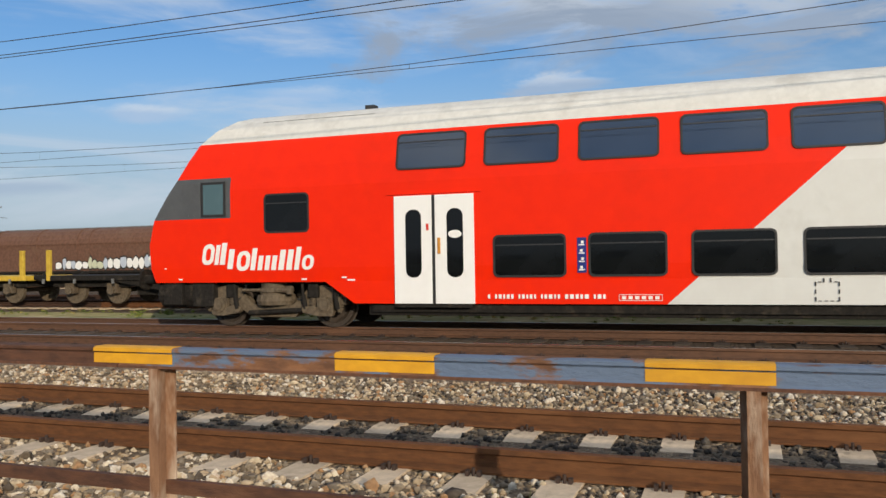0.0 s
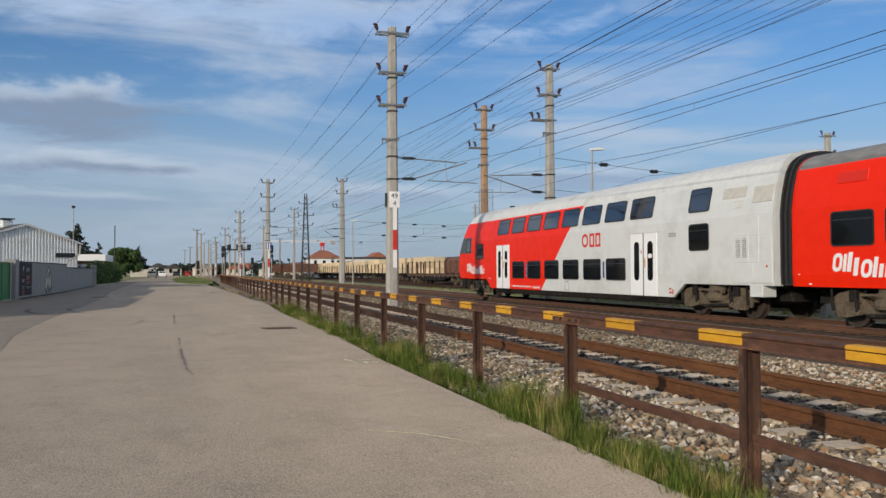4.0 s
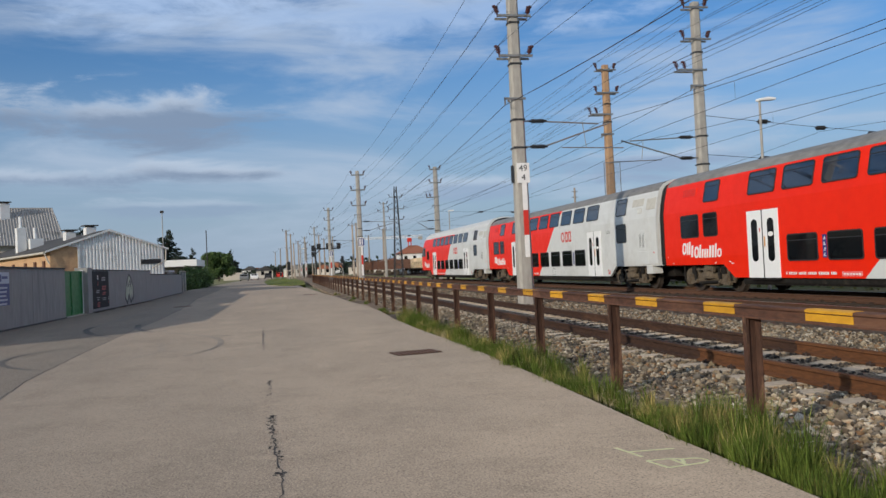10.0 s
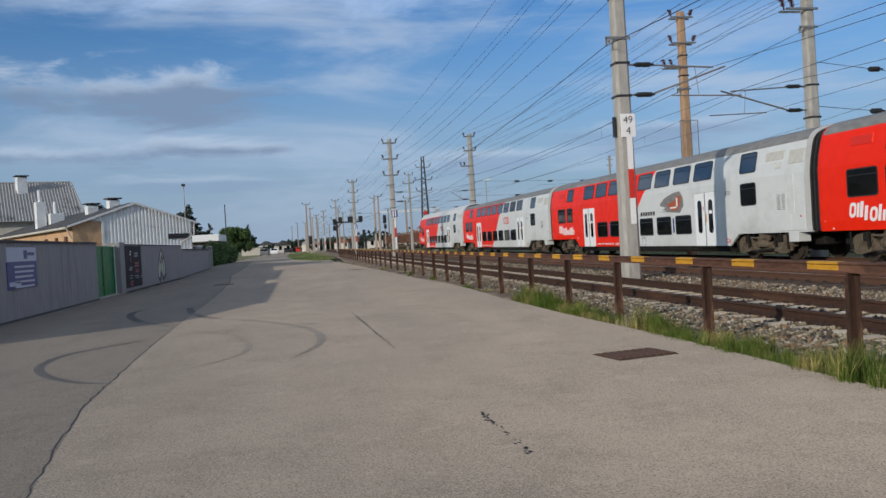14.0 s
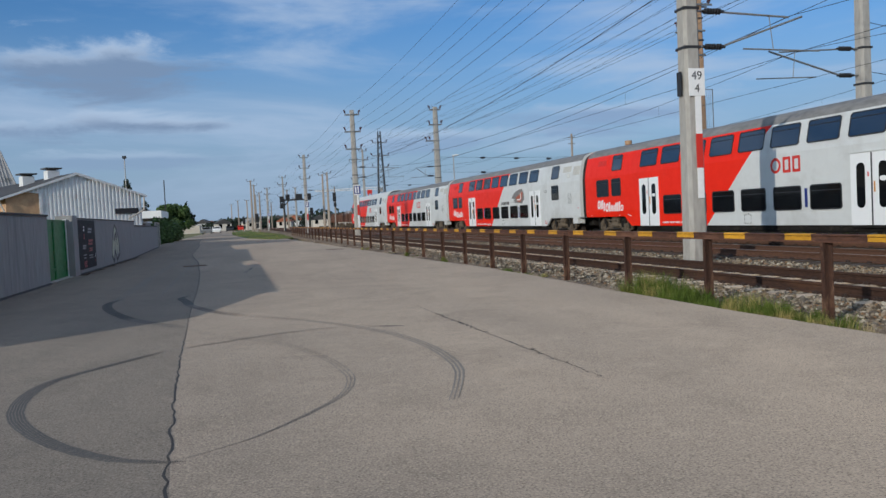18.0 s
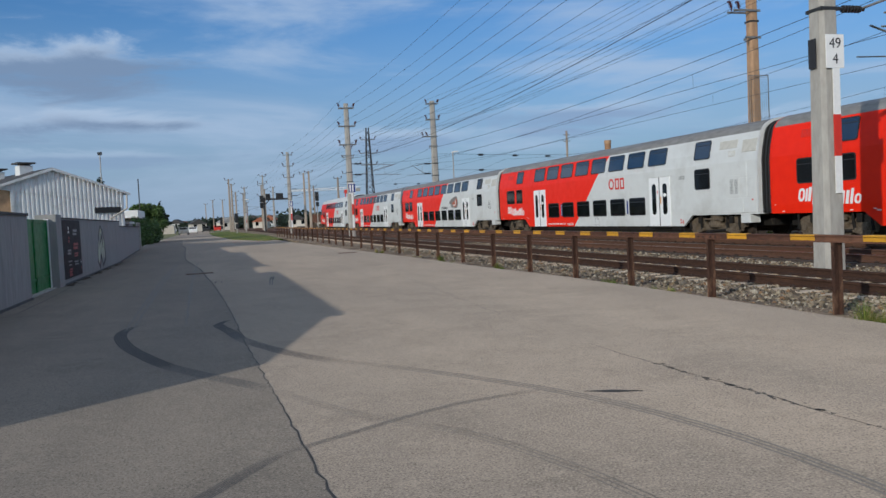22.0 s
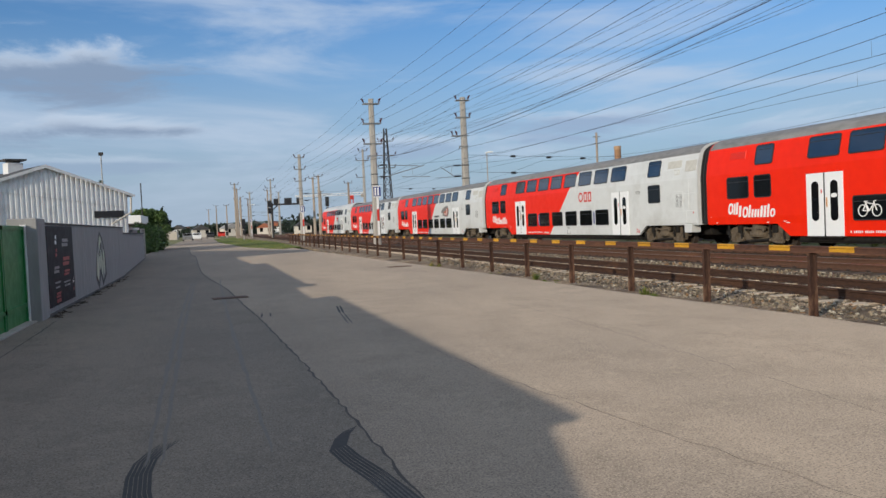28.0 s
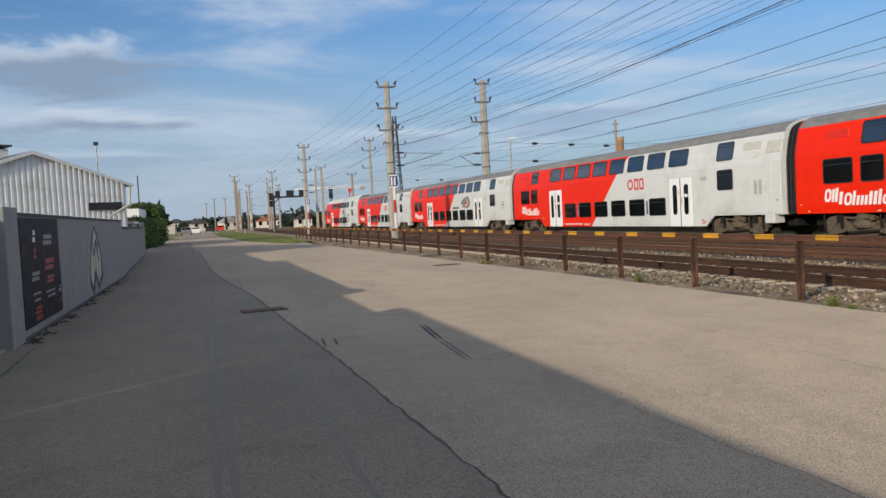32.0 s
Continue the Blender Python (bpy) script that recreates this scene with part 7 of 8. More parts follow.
chimney(-15.38, 76.62, 4.1, 4.98, 0.36, "white chimney with a flat dark cap")
chimney(-13.65, 75.42, 4.4, 5.2, 0.36, "white chimney with a flat dark cap")
chimney(-19.8, 80.0, 3.6, 5.65, 0.33, "white chimney with a metal pipe", True)
chimney(-18.8, 80.2, 3.9, 4.75, 0.50, "squat white chimney with a metal pipe", True)
# its own x runs back along the eaves to the corner at 0, y towards the ridge
house = thing("house", "large house with a steep grey tiled roof", "house", pose(-19.4, 92.0, 0, 0, 0, 20))
bm = bmesh.new()
extrude(bm, ((-32, -0.5), (-0.5, -0.5), (-0.5, 4.9), (-32, 4.9)), "y", 0.6, 15.0)
part("wall", bm, HOUSEW, house, "pale rendered wall")
bm = bmesh.new()
v = [bm.verts.new(p) for p in ((-32, 0, 4.75), (0, 0, 4.75), (-0.5, 6.5, 8.65), (-32, 6.5, 8.65), (-32, 16, 4.75), (-1.5, 16, 4.75), (-0.9, 9.5, 8.65), (-32, 9.5, 8.65))]
for f in ((0, 1, 2, 3), (1, 5, 6, 2), (5, 4, 7, 6), (3, 2, 6, 7), (0, 3, 7, 4), (0, 4, 5, 1)):
    bm.faces.new([v[k] for k in f])
part("roof", bm, TILEROOF, house, "steep grey tiled roof")
bm = bmesh.new()
for k in range(126):
    x = -31.8 + 0.25 * k
    vs = [bm.verts.new(p) for p in ((x - 0.06, 0.0, 4.77), (x, -0.02, 4.82), (x + 0.06, 0.0, 4.77), (x + 0.06, 6.5, 8.67), (x, 6.48, 8.72), (x - 0.06, 6.5, 8.67))]
    bm.faces.new((vs[0], vs[1], vs[4], vs[5]))
    bm.faces.new((vs[1], vs[2], vs[3], vs[4]))
part("tile_course", bm, TILEROOF, house, "ribs of the roof tiles", kind="stuff")
rods("ridge_cap", TILEROOF, ((-32, 6.5, 8.66), (-0.5, 6.5, 8.66), 0.09), ((-0.5, 6.5, 8.66), (0, 0, 4.76), 0.08), parent=house, label="rounded ridge tiles")
chimney(-25.6, 95.0, 7.0, 9.0, 0.42, "white chimney on the steep roof")

# glass fence, shed and hedge beyond the wall
shed = thing("canopy", "white flat canopy over a forecourt behind the yard wall", "canopy")
boxes("fascia", WHITE, (-24.0, 134.0, 2.75, -12.0, 146.0, 3.72), parent=shed, label="deep white roof edge", bevel=0.03)
boxes("soffit", CAP, (-23.8, 134.2, 2.6, -12.2, 145.8, 2.74), parent=shed, label="dark soffit")
for x in (-21.5, -16.8, -12.5):
    boxes("post", PALE, (x, 134.3, -0.5, x + 0.22, 134.55, 2.7), parent=shed, label="pale post")
boxes("back_wall", HOUSEW, (-23.5, 145.0, -0.5, -12.4, 145.3, 2.7), parent=shed, label="pale back wall")
stall = boxes("red_stand", POSTERR, (-15.4, 138.0, -0.5, -13.0, 139.0, 1.0), bevel=0.03)
tagged(stall, "low red stand under the white canopy", "stand")
stall = boxes("white_cabinet", WHITE, (-17.2, 138.5, -0.5, -15.8, 139.3, 1.5), bevel=0.03)
tagged(stall, "white cabinet under the canopy", "cabinet")
shed = thing("kiosk", "small grey flat-roofed kiosk behind the wall", "kiosk")
boxes("body", STEEL, (-10.4, 76.2, -0.45, -8.3, 79.4, 1.62), parent=shed, bevel=0.02)
boxes("roof", CORR, (-10.5, 76.1, 1.62, -8.2, 79.5, 1.74), parent=shed, label="pale flat roof edge")
fr = thing("steel_gate", "pale open steel gate frame at the end of the wall", "gate", pose(-8.55, 86.0, 0, 0, 0, 2.1))
for b in ((0.0, 0.1, -0.4, 1.75), (2.9, 3.0, -0.4, 1.75), (5.8, 5.9, -0.4, 1.75)):
    boxes("gate_post", PALE, (-0.1, b[0], b[2], 0.0, b[1], b[3]), parent=fr)
boxes("top_bar", PALE, (-0.1, 0.1, 1.68, 0.0, 5.8, 1.75), parent=fr)
for k in range(27):
    boxes("bar", STEEL, (-0.06, 0.25 + 0.2 * k, -0.2, -0.04, 0.27 + 0.2 * k, 1.68), parent=fr)


def leaves(name, blobs, n, size, material, seed, parent, label):
    rng = np.random.default_rng(seed)
    vs, fs = [], []
    weights = np.array([b[3] * b[4] * b[5] for b in blobs])
    pick = rng.choice(len(blobs), n, p=weights / weights.sum())
    b = np.array(blobs)[pick]
    d = rng.normal(size=(n, 3))
    d /= np.linalg.norm(d, axis=1)[:, None]
    r = rng.uniform(0.55, 1.08, (n, 1))
    c = b[:, :3] + d * r * b[:, 3:6]
    u = rng.normal(size=(n, 3))
    u /= np.linalg.norm(u, axis=1)[:, None]
    w = np.cross(u, rng.normal(size=(n, 3)))
    w /= np.linalg.norm(w, axis=1)[:, None]
    s = size * rng.uniform(0.5, 1.4, (n, 1))
    v = np.stack([c - u * s, c + w * s * 0.5, c + u * s, c - w * s * 0.5], 1)
    f = np.arange(n * 4).reshape(-1, 4)
    return raw(name, v.reshape(-1, 3), f, material, label, parent=parent)


def tree(name, x, y, h, blobs, n, size, material, seed, label):
    t = thing(name, label, "tree", pose(x, y, -0.5))
    bm = bmesh.new()
    rod(bm, (0, 0, 0), (0.1, 0, h * 0.55), 0.22, 8, 0.12)
    rod(bm, (0.1, 0, h * 0.55), (0.0, 0.1, h * 0.9), 0.12, 7, 0.03)
    for k in range(5):
        a = 1.3 * k
        rod(bm, (0.08, 0, h * (0.35 + 0.1 * k)), (math.cos(a) * h * 0.2, math.sin(a) * h * 0.2, h * (0.5 + 0.1 * k)), 0.07, 6, 0.02)
    part("trunk", bm, BARK, t, "brown trunk and limbs")
    leaves("crown", blobs, n, size, material, seed, t, "uneven leafy crown")
    return t


rng = random.Random(12)
# the hedge along the road and the broad tree far behind it
blobs = [(rng.uniform(-0.9, 0.9), rng.uniform(-9, 9), rng.uniform(0.5, 2.2), rng.uniform(0.6, 1.0), rng.uniform(0.9, 1.5), rng.uniform(0.5, 0.9)) for _ in range(60)]
tree("hedge", -9.9, 112.0, 2.4, blobs, 15000, 0.12, LEAF, 4, "dense green hedge beside the road")
blobs = [(rng.uniform(-3.6, 3.2), rng.uniform(-3, 3), rng.uniform(2.0, 7.6) - 0.0, rng.uniform(1.3, 2.2), rng.uniform(1.3, 2.2), rng.uniform(1.0, 1.6)) for _ in range(30)]
tree("broadleaf_tree", -18.6, 258.0, 8.6, blobs, 15000, 0.28, LEAF, 3, "broad green tree beyond the hedge")
for x, h in ((-30.3, 12.2), (-17.5, 11.0)):
    blobs = [(rng.uniform(-0.2, 0.2) * (12 - k), rng.uniform(-0.2, 0.2) * (12 - k), h * (0.16 + 0.07 * k), 0.16 * (13 - k), 0.16 * (13 - k), 0.55) for k in range(12)]
    tree("spruce", x, 300.0, h, blobs, 2600, 0.3, LEAFD, int(h), "slim dark pointed spruce in the distance")
for x, y, h, s in ((-19.6, 160.0, 10.0, 5), (-33.8, 160.0, 11.0, 6), (-26.2, 160.0, 9.2, 7)):
    blobs = []
    for k in range(22):
        z = h * (0.32 + 0.68 * k / 22)
        w = h * (0.34 if s == 5 else 0.27) * (1.1 - k / 22) + 0.3
        a = rng.uniform(0, 6.28)
        blobs.append((math.cos(a) * w * 0.55, math.sin(a) * w * 0.55, z, w * 0.6, w * 0.6, 0.42))
    tree("pine_tree", x, y, h, blobs, 6000, 0.22, LEAFD, s, "dark pine tree behind the hall")
rods_pole = thing("flood_light", "tall thin pole with a small lamp head behind the hall", "light pole", pose(-13.95, 115.0, -0.5))
rods("pole", STEEL, ((0, 0, 0), (0, 0, 9.7), 0.055), parent=rods_pole)
boxes("lamp_head", DARK, (-0.2, -0.15, 9.65, 0.2, 0.15, 9.95), parent=rods_pole, label="small dark lamp head")
p2 = thing("flood_light", "thin bare pole beyond the bushes", "light pole", pose(-16.5, 200.0, -0.5))
rods("pole", DARK, ((0, 0, 0), (0, 0, 12.0), 0.11), parent=p2)


# ---------------------------------------------------------------- goods wagons on the sidings
def wheels(parent, ys, y0):
    for y in ys:
        bm = bmesh.new()
        for s in (-1, 1):
            rod(bm, (s * 0.69, y, 0.46), (s * 0.82, y, 0.46), 0.46, 18)
        rod(bm, (-0.8, y, 0.46), (0.8, y, 0.46), 0.08, 8)
        box(bm, -1.1, y - 0.2, 0.36, -0.9, y + 0.2, 0.7)
        rod(bm, (-1.16, y, 0.46), (-1.1, y, 0.46), 0.14, 12)
        part("wheelset", bm, BOGIE, parent, "dusty wheel pair")


def sprayed(parent, x, y, z, w, h, seed):
    """Sprayed letters too wild to read: overlapping pale shapes, each with a dark edge behind it."""
    rng = random.Random(seed)
    at = 0.0
    while at < w:
        a, b = rng.uniform(0.35, 0.7), h * rng.uniform(0.6, 1.0)
        pts = [(at + a * (0.5 + rng.uniform(0.38, 0.6) * math.cos(q * 0.785)), b * (0.5 + rng.uniform(0.36, 0.55) * math.sin(q * 0.785))) for q in range(8)]
        for name, grow, d, m in (("spray_outline", 1.18, 0.008, DARK), ("spray_fill", 0.92, 0.016, rng.choice((WHITE, POSTERW, GRAFFILL, WHITE)))):
            bm = bmesh.new()
            extrude(bm, [(y + at + a / 2 + (p - at - a / 2) * grow, z + b / 2 + (q - b / 2) * grow) for p, q in pts], "x", x - d, x)
            part(name, bm, m, parent)
        at += a * 0.85


def covered_wagon(x, y, length, material, label, seams, paint=0):
    """A wagon with sliding walls: upright below, rounded above, the roof edge proud, the wall panels parted by ribs."""
    w = thing("covered_wagon", label, "goods wagon", pose(x, y, RZ), "goods wagons")
    half = [(1.34, 0.95), (1.40, 2.72), (1.36, 3.02), (1.22, 3.32), (0.98, 3.56), (0.62, 3.70), (0.25, 3.75)]
    prof = [(-a, b) for a, b in half] + [(a, b) for a, b in half[::-1]]
    bm = bmesh.new()
    extrude(bm, prof, "y", 0.3, length - 0.3)
    part("body", bm, material, w, "rounded wagon body")
    boxes("ridge", STEEL, (-0.34, 0.1, 3.74, 0.34, length - 0.1, 3.81), parent=w, label="pale roof ridge", bevel=0.01)
    boxes("rail", material, (-1.45, 0.3, 2.69, -1.40, length - 0.3, 2.77), parent=w, label="wall runner rail")
    boxes("sill", UNDER, (-1.44, 0.2, 0.82, -1.33, length - 0.2, 0.96), parent=w, label="dark sill")
    for y0, wide in seams:
        bm = bmesh.new()
        extrude(bm, [(a * 1.025, 0.95 + (b - 0.95) * 1.014) for a, b in prof], "y", y0 - wide / 2, y0 + wide / 2)
        part("rib", bm, UNDER if wide > 0.3 else material, w, "dark gap band" if wide > 0.3 else "body rib")
    for y0 in (0.3, length - 0.42):
        bm = bmesh.new()
        extrude(bm, [(a * 1.03, 0.95 + (b - 0.95) * 1.018) for a, b in prof], "y", y0, y0 + 0.12)
        part("end_frame", bm, material, w, "raised end frame")
    boxes("underframe", UNDER, (-1.3, 0.2, 0.75, 1.3, length - 0.2, 0.95), (-0.9, 3.5, 0.35, 0.9, length - 3.5, 0.75), parent=w, label="dark underframe")
    for q in (-0.9, 0.9):
        rods("buffer", UNDER, ((q, -0.25, 0.98), (q, 0.3, 0.98), 0.1), ((q, -0.3, 0.98), (q, -0.25, 0.98), 0.2), parent=w)
    wheels(w, (1.5, 3.3, length - 3.3, length - 1.5), 0)
    if paint:
        sprayed(w, -1.39, 0.8, 1.0, length * 0.75, 0.95, paint)
    return w


def flat_wagon(x, y, length, bed_mat, label, seed, stakes, loads):
    w = thing("flat_wagon", label, "flat wagon", pose(x, y, RZ), "flat wagons")
    boxes("deck", bed_mat, (-1.35, 0.2, 0.80, 1.35, length - 0.2, 0.97), parent=w, label="wagon deck", bevel=0.01)
    boxes("underframe", UNDER, (-1.0, 0.5, 0.58, 1.0, length - 0.5, 0.80), (-0.8, 3.9, 0.3, 0.8, length - 3.9, 0.6), parent=w, label="dark underframe")
    bm = bmesh.new()
    extrude(bm, ((3.2, 0.78), (length - 3.2, 0.78), (length - 5.5, 0.42), (5.5, 0.42)), "x", -1.26, -1.20)
    part("side_sill", bm, UNDER, w, "dark fish-bellied side sill")
    for y0, top, m in stakes:
        boxes("stake", m, (-1.36, y0, 0.80, -1.24, y0 + 0.16, top), parent=w, label="upright steel stake", bevel=0.01)
    for k, (y0, wide, high, m) in enumerate(loads):
        boxes("panel", m, (-1.2, y0, 0.97, -1.12, y0 + wide, 0.97 + high), parent=w, label="side panel with sprayed marks", bevel=0.01)
        sprayed(w, -1.2, y0 + 0.1, 1.02, wide - 0.5, high * 0.85, seed * 7 + k)
    rng = random.Random(seed)
    for k in range(int(length / 1.4)):
        y0 = 0.8 + 1.4 * k + rng.uniform(-0.2, 0.2)
        boxes("lashing_ring", STEEL, (-1.39, y0, 0.70, -1.35, y0 + 0.09, 0.86), parent=w, label="pale lashing hook")
    for q in (-0.9, 0.9):
        rods("buffer", UNDER, ((q, -0.25, 0.9), (q, 0.3, 0.9), 0.1), ((q, -0.3, 0.9), (q, -0.25, 0.9), 0.2), parent=w)
    wheels(w, (1.3, 3.1, length - 3.1, length - 1.3), 0)
    return w


def timber_wagon(x, y, length, seed):
    w = thing("timber_wagon", "flat wagon loaded with pale stacks of sawn timber", "goods wagon", pose(x, y, RZ), "timber wagons")
    boxes("deck", UNDER, (-1.35, 0.2, 0.8, 1.35, length - 0.2, 1.0), (-0.8, 3.6, 0.4, 0.8, length - 3.6, 0.8), parent=w, label="dark deck")
    rng = random.Random(seed)
    a = 0.4
    while a < length - 3.2:
        L = rng.uniform(3.6, 4.4)
        for r in range(3):
            for s in (-1, 1):
                boxes("timber_block", PINE, (s * 0.02, a, 1.02 + 0.69 * r, s * 1.3, min(a + L, length - 0.3), 1.67 + 0.69 * r), parent=w, bevel=0.02)
        a += L + 0.15
    for k in range(7):
        y0 = 0.6 + (length - 1.2) * k / 6
        boxes("stake", UNDER, (-1.42, y0, 0.85, -1.32, y0 + 0.12, 2.3), parent=w, label="dark upright stake")
    wheels(w, (1.5, 3.3, length - 3.3, length - 1.5), 0)


BROWNWAGON = "brown covered goods wagon with sliding walls and a rounded roof"
TANWAGON = "dusty cream covered goods wagon with sliding walls and a rounded roof"
covered_wagon(44.0, 20.0, 28.0, BROWN, BROWNWAGON, ((7, 0.1), (13.5, 0.1), (19.6, 0.1), (20.6, 0.1), (24, 0.1)), 5)
covered_wagon(44.0, 48.6, 26.0, TAN, TANWAGON, ((6, 0.1), (11.9, 0.16), (16.5, 0.1), (21.8, 0.8)))
covered_wagon(44.0, 75.2, 26.5, BROWNISH, "brown covered goods wagon with a pale dusty roof", ((5, 0.1), (9.9, 0.8), (15, 0.1), (20.5, 0.1)))
covered_wagon(44.0, 105.0, 22.8, BROWN, BROWNWAGON, ((6, 0.1), (11.4, 0.5), (17, 0.1)))
covered_wagon(44.0, 128.4, 22.0, BROWN, BROWNWAGON, ((6, 0.1), (11, 0.5), (16.5, 0.1)))
FLAT = "flat wagon with upright stakes and sprayed side panels"
flat_wagon(23.7, -8.0, 19.0, UNDER, FLAT, 3, ((3, 1.8, UNDER), (9, 1.8, UNDER)), ())
flat_wagon(23.7, 11.6, 11.2, UNDER, FLAT, 4, ((10.5, 1.85, YWAGON),), ())
flat_wagon(23.8, 23.1, 13.6, YWAGON, "flat wagon with a yellow deck and yellow stakes", 5, ((0.3, 1.85, YWAGON), (10.9, 1.8, YWAGON), (12.7, 1.9, YWAGON), (7, 1.8, YWAGON)), ())
flat_wagon(24.1, 37.2, 15.2, UNDER, FLAT, 6, ((0.4, 2.0, BWAGON), (4.6, 1.9, BWAGON), (6.6, 1.9, BWAGON), (9.3, 1.9, UNDER), (14.4, 2.0, BWAGON)), ((2.0, 1.2, 0.8, WHITE), (6.9, 0.9, 0.9, WHITE), (9.8, 4.4, 0.7, POSTERW)))
flat_wagon(24.3, 52.9, 18.5, RAILSIDE, FLAT, 7, ((0.6, 1.9, YWAGON), (2.6, 1.9, UNDER), (6.2, 1.9, YWAGON), (12.5, 1.8, UNDER), (17.6, 1.9, YWAGON)), ((1.0, 4.8, 0.85, YWAGON), (9.0, 3.0, 0.8, POSTERW), (13.3, 3.4, 0.85, WHITE)))
flat_wagon(24.4, 71.9, 19.0, RAILSIDE, FLAT, 8, tuple((1.2 + 1.7 * k, 2.3, RUST) for k in range(11)), ())
for k in range(6):
    timber_wagon(28.8, 98.9 + 17.5 * k, 17.0, k + 2)
for k in range(4):
    y0 = 150 + 15 * k
    w = thing("open_wagon", "brown open wagon with upright stakes", "goods wagon", pose(20.6 - 0.02 * k, y0, RZ), "open wagons")
    boxes("body", BROWN, (-1.35, 0.3, 1.1, 1.35, 14.5, 2.7), parent=w, bevel=0.02)
    for q in range(12):
        boxes("stake", RUST, (-1.42, 0.6 + 1.15 * q, 1.0, -1.35, 0.78 + 1.15 * q, 3.0), parent=w)
    wheels(w, (1.6, 3.4, 11.4, 13.2), 0)
bl = boxes("track_marker", CONC, (20.2, 25.2, -0.55, 20.55, 25.5, 0.35), bevel=0.03)
tagged(bl, "squat weathered concrete marker stone beside the track", "marker stone")

# brick chimney, town and trees in the distance
ch = thing("factory_chimney", "tall brown brick chimney far behind the sidings", "chimney", pose(167.0, 347.0, -0.5))
bm = bmesh.new()
rod(bm, (0, 0, 0), (0, 0, 30.6), 1.9, 18, 1.35)
part("shaft", bm, mat("chimney_brick", (0.34, 0.19, 0.10), (0.27, 0.15, 0.08), 6, 0.9), ch)
bm = bmesh.new()
rod(bm, (0, 0, 29.2), (0, 0, 30.7), 1.55, 18)
part("collar", bm, CONC_WARM, ch, "pale collar")


def far_house(x, y, w, d, h, roof, material, seed):
    e = thing("far_house", "distant pale house with a pitched roof", "house", pose(x, y, -0.5, 0, 0, (seed * 37) % 30 - 15), "houses in the distance")
    boxes("wall", material, (-w / 2, -d / 2, 0, w / 2, d / 2, h), parent=e)
    bm = bmesh.new()
    extrude(bm, ((-w / 2 - 0.4, h), (w / 2 + 0.4, h), (0, h + w * 0.32)), "y", -d / 2 - 0.3, d / 2 + 0.3)
    part("roof", bm, roof, e)
    for k in range(max(2, int(w / 3))):
        boxes("window", GLASS, (-w / 2 + 1.0 + 2.6 * k, -d / 2 - 0.03, h * 0.45, -w / 2 + 2.0 + 2.6 * k, -d / 2 + 0.05, h * 0.45 + 1.3), parent=e)


rng = random.Random(31)
for k in range(16):
    far_house(rng.uniform(46, 95), 215 + 14 * k + rng.uniform(-6, 6), rng.uniform(7, 10), rng.uniform(8, 12), rng.uniform(2.8, 4.6), rng.choice((BRICKR, TILEROOF, TILEROOF, DARKROOF)), HOUSEW, k)
for k in range(44):
    y = rng.uniform(430, 760)
    far_house(rng.uniform(-0.13, 0.11) * y, y, rng.uniform(6, 12), rng.uniform(8, 12), rng.uniform(2.2, 3.8), rng.choice((BRICKR, TILEROOF, DARKROOF, DARKROOF)), rng.choice((HOUSEW, HOUSEW, CORR, PLASTER)), k + 40)
# white house with a red hipped roof, and the long flat block behind it
e = thing("house", "white two-storey house with a red tiled hipped roof", "house", pose(29.3, 190.0, -0.5))
boxes("wall", WHITE, (-3.3, 0, 0, 3.6, 8, 4.7), parent=e, label="white rendered wall")
bm = bmesh.new()
v = [bm.verts.new(p) for p in ((-3.7, -0.4, 4.6), (4.0, -0.4, 4.6), (4.0, 8.4, 4.6), (-3.7, 8.4, 4.6), (-0.9, 3.6, 6.5), (1.2, 4.4, 6.5))]
for f in ((0, 1, 5, 4), (1, 2, 5), (2, 3, 4, 5), (3, 0, 4), (3, 2, 1, 0)):
    bm.faces.new([v[k] for k in f])
part("roof", bm, BRICKR, e, "red tiled hipped roof")
for x in (-2.6, -0.6, 1.4, 2.7):
    for z in (0.9, 3.0):
        boxes("window", GLASS, (x, -0.04, z, x + 0.7, 0.02, z + 1.1), parent=e)
e = thing("office_block", "long white flat-roofed block behind the timber wagons", "building", pose(38.0, 200.0, -0.5))
boxes("wall", WHITE, (-4.2, 0, 0, 9.0, 9, 4.6), parent=e, label="white wall")
boxes("parapet", DARKROOF, (-4.4, -0.2, 4.6, 9.2, 9.2, 5.1), parent=e, label="dark roof edge")
for k in range(6):
    boxes("window", GLASS, (-3.6 + 2.0 * k, -0.04, 2.4, -2.4 + 2.0 * k, 0.02, 3.5), parent=e)
# tower crane: a red mast, a pale jib
cr = thing("tower_crane", "distant tower crane with a pale jib and a red mast", "crane", pose(63.2, 420.0, -0.5))
for k in range(4):
    sx, sy = (-0.7, 0.7)[k % 2], (-0.7, 0.7)[k // 2]
    rods("mast_leg", SIGNRED, ((sx, sy, 0), (sx, sy, 16.0), 0.14), parent=cr)
boxes("cabin", SIGNRED, (-1.2, -0.9, 14.4, 1.0, 0.9, 16.3), parent=cr, label="red cabin and slewing ring", bevel=0.1)
for z in (16.5, 17.6):
    rods("jib_chord", WHITE, ((-27.0, 0, z if z < 17 else 17.0), (6.8, 0, z), 0.17), parent=cr)
rods("jib_lacing", WHITE, *[((-26 + 2 * k, 0, 16.5), (-25 + 2 * k, 0, 17.2), 0.08) for k in range(16)], parent=cr)
boxes("counterweight", CONC, (4.6, -0.8, 15.3, 6.6, 0.8, 17.0), parent=cr)
b = boxes("far_building", HOUSEW, (-18.2, 270.0, -0.5, -12.6, 282.0, 1.85))
tagged(b, "distant low flat-roofed building", "building")
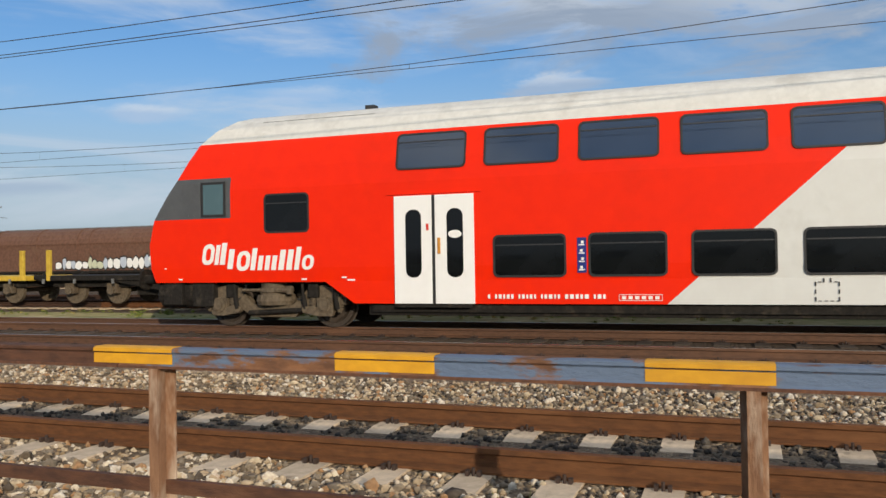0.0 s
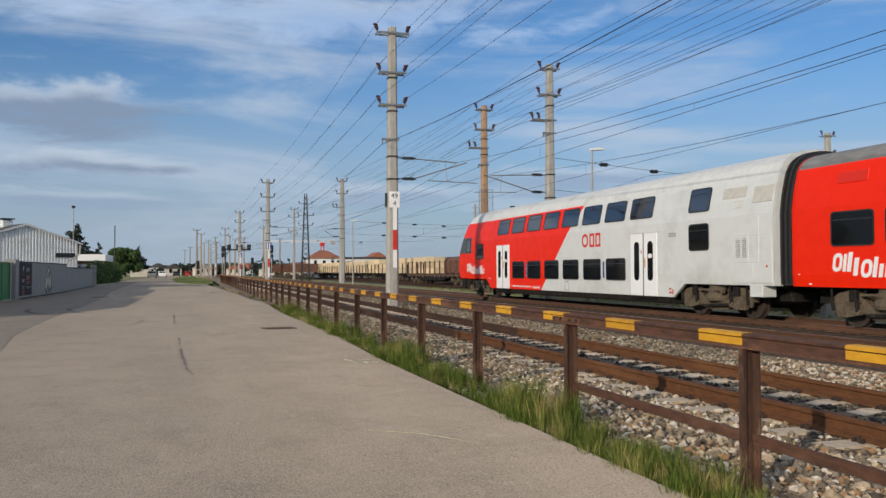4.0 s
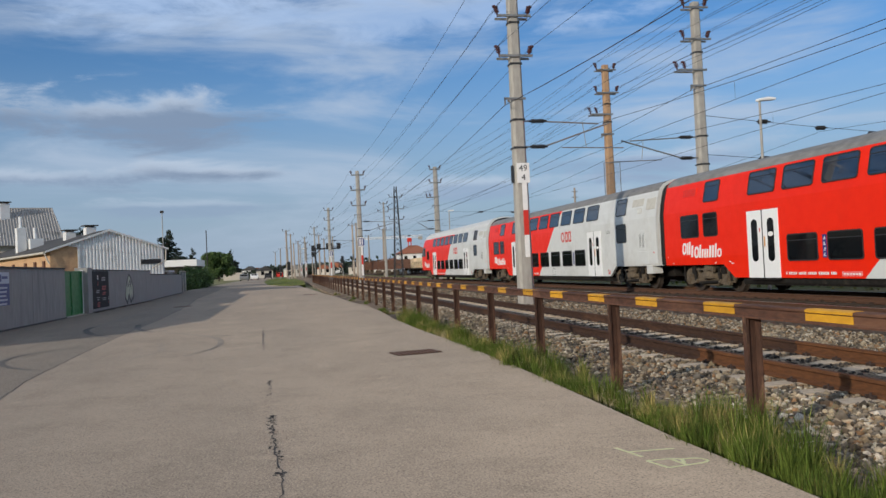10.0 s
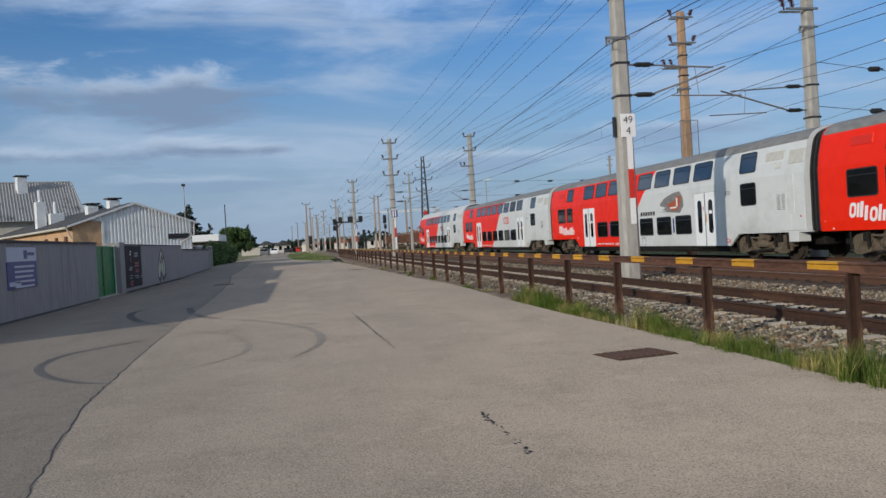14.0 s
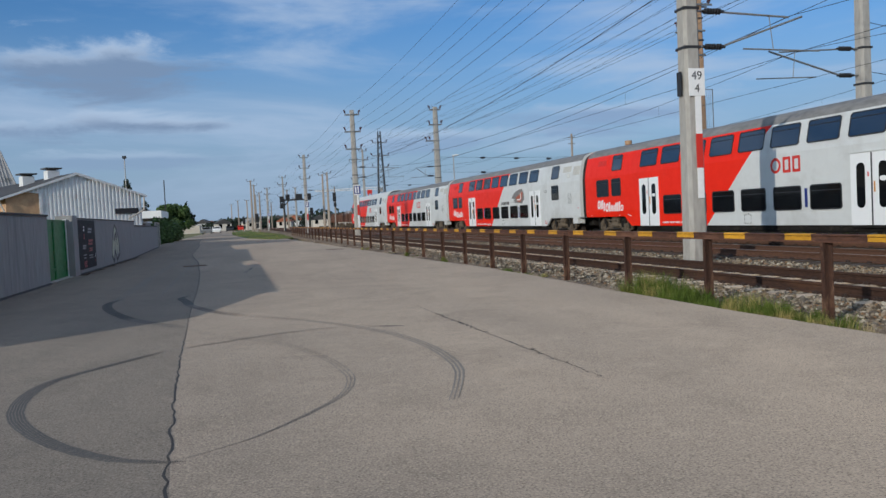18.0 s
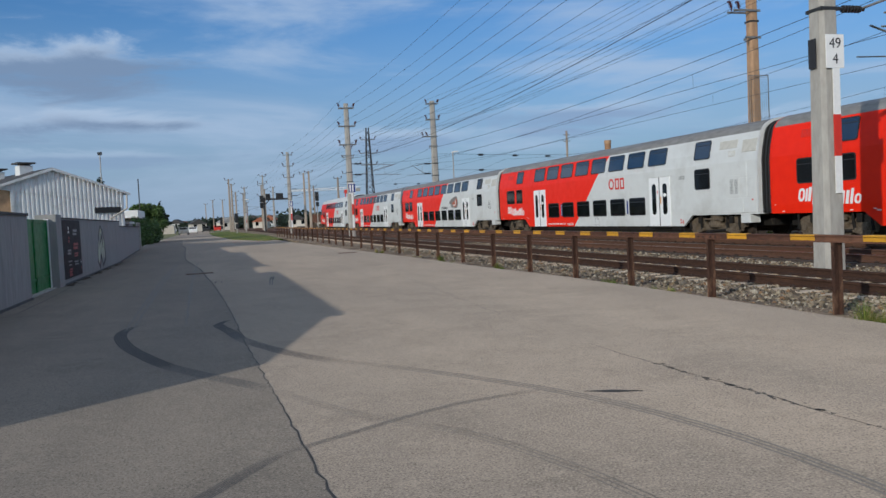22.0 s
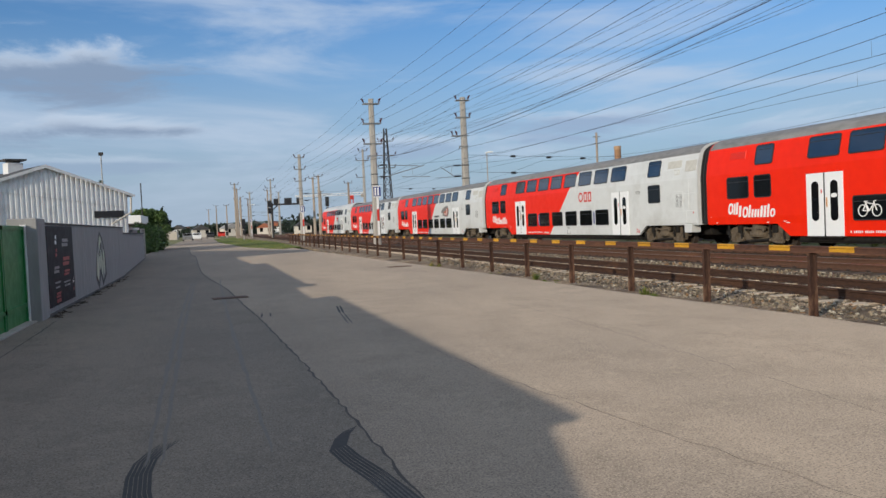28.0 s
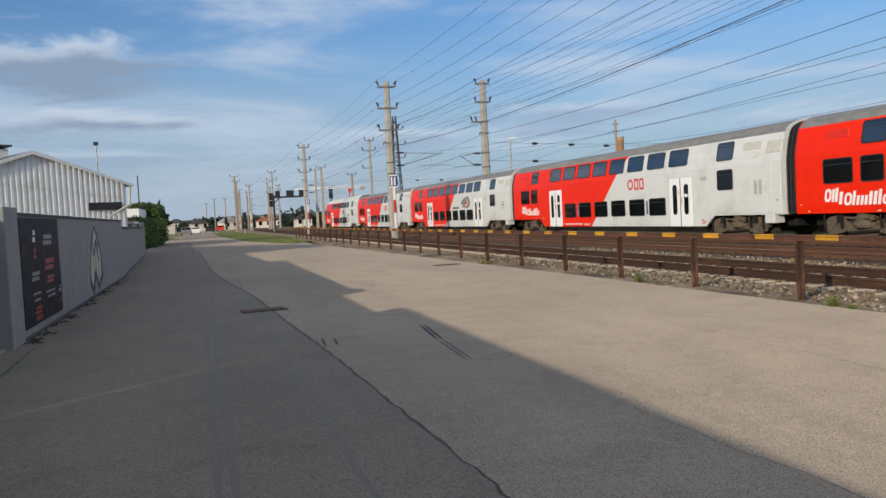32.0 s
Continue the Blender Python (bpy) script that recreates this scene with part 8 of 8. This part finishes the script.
for k, (x, y, w, h) in enumerate(((-6.5, 300.0, 5.0, 2.6), (3.5, 335.0, 5.5, 2.8), (15.0, 318.0, 5.0, 2.4), (24.0, 285.0, 5.0, 2.4), (31.0, 262.0, 6.0, 2.6), (39.0, 290.0, 7.0, 3.0))):
    far_house(x, y, w, 8.0, h, (DARKROOF, TILEROOF, BRICKR)[k % 3], HOUSEW, k + 3)
blobs = [(rng.uniform(-60, 80), rng.uniform(345, 420), rng.uniform(0.6, 2.4), rng.uniform(2.5, 6.0), rng.uniform(3, 5), rng.uniform(1.4, 2.8)) for k in range(75)]
leaves("far_woods", blobs, 9000, 0.8, LEAFD, 12, None, "row of distant trees beyond the road's end")["kind"] = "stuff"
blobs = []
for k in range(150):
    a = rng.uniform(-1.25, 1.1)
    r = rng.uniform(360, 620)
    blobs.append((math.sin(a) * r, math.cos(a) * r, rng.uniform(0.5, 3.0), rng.uniform(6, 14), rng.uniform(4, 8), rng.uniform(2.5, 5.0)))
leaves("far_woods", blobs, 22000, 1.1, LEAFD, 9, None, "belt of distant trees along the horizon")["kind"] = "stuff"
blobs = [(rng.uniform(90, 240), rng.uniform(-120, 260), 2.5, rng.uniform(5, 10), rng.uniform(5, 10), rng.uniform(2.5, 4.5)) for k in range(50)]
leaves("far_woods", blobs, 6000, 0.9, LEAFD, 10, None, "belt of distant trees beyond the sidings")["kind"] = "stuff"
hl = bmesh.new()
n = 90
top = []
for k in range(n + 1):
    a = -1.7 + 3.4 * k / n
    h = 20 + 10 * math.sin(a * 3.1 + 1) + 5 * math.sin(a * 11) + 3 * math.sin(a * 47)
    top.append((hl.verts.new((math.sin(a) * 3200, math.cos(a) * 3200, -6)), hl.verts.new((math.sin(a) * 3200, math.cos(a) * 3200, h))))
for a, b in zip(top, top[1:]):
    hl.faces.new((a[0], b[0], b[1], a[1]))
part("backdrop", hl, mat("far_hills", (0.10, 0.13, 0.14), (0.12, 0.15, 0.15), 0.01, 1.0), None, "low hazy hills on the horizon", kind="structure")
# grassy islands and parked cars far down the road
bm = bmesh.new()
extrude(bm, ((-1.4, 107), (0.9, 92.6), (2.6, 96), (3.2, 130), (1.0, 210), (-3.3, 205), (-3.0, 150)), "z", -0.5, ROAD + 0.03)
part("grass_island", bm, GRASS, None, "grassy island where the road widens", kind="structure")
grass("grass", 9000, 94, 150, 1.0, 0.9, 0.4, 21, None)


def far_car(x, y, material, label):
    c = thing("car", label, "car", pose(x, y, ROAD), "parked cars")
    bm = bmesh.new()
    extrude(bm, ((-2.1, 0.3), (2.1, 0.3), (2.15, 0.75), (1.2, 0.95), (0.7, 1.45), (-1.2, 1.45), (-1.9, 0.95), (-2.15, 0.8)), "x", -0.85, 0.85)
    part("body", bm, material, c, bevel=0.03)
    boxes("rear_window", GLASS, (-0.7, -1.75, 1.0, 0.7, -1.5, 1.36), parent=c)
    for sx in (-1, 1):
        for q in (-1.3, 1.3):
            rods("wheel", RUBBER, ((sx * 0.72, q, 0.32), (sx * 0.88, q, 0.32), 0.32), parent=c, seg=14)


far_car(-6.5, 205, WHITE, "white car parked far down the road")
far_car(-3.8, 225, DARK, "dark car parked far down the road")
far_car(-1.0, 245, SIGNRED, "red car parked far down the road")
far_car(-8.0, 188, STEEL, "grey car parked far down the road")


def train_at(t):
    """How far the train has come at t, smoothly between the rows of TRAIN."""
    n = len(TRAIN)
    i = max(k for k in range(n - 1) if TRAIN[k][0] <= t)
    slope = lambda k: (TRAIN[min(k + 1, n - 1)][1] - TRAIN[max(k - 1, 0)][1]) / (TRAIN[min(k + 1, n - 1)][0] - TRAIN[max(k - 1, 0)][0])
    (t0, a), (t1, b) = TRAIN[i], TRAIN[i + 1]
    h, u = t1 - t0, (t - t0) / (t1 - t0)
    return (2 * u ** 3 - 3 * u * u + 1) * a + (u ** 3 - 2 * u * u + u) * h * slope(i) + (3 * u * u - 2 * u ** 3) * b + (u ** 3 - u * u) * h * slope(i + 1)


def motions():
    """The train rolls in along its track, slows and stops; its wheels turn with it."""
    for k, e in enumerate(CARS):
        walk(e, [(t, pose(LINE[0] + LINE[1] * (r - 25.0 * k), r - 25.0 * k, RZ, 0, 0, math.degrees(-math.atan(LINE[1])))) for t, r in TRAIN])
    turns, last = [(0.0, 0.0)], TRAIN[0][1]
    frames = [(k + 1) / FPS for k in range(int(28 * FPS))]
    for t, after in zip(frames, frames[1:]):
        if abs(train_at(after) - last) > 0.62:
            last = train_at(t)
            turns.append((t, last - TRAIN[0][1]))
    turns += [(28.0, TRAIN[-1][1] - TRAIN[0][1]), (32.0, TRAIN[-1][1] - TRAIN[0][1])]
    for w, q in WHEELS:
        walk(w, [(t, pose(0, q, 0.46, -math.degrees(d / 0.46) % 360)) for t, d in turns])


motions()
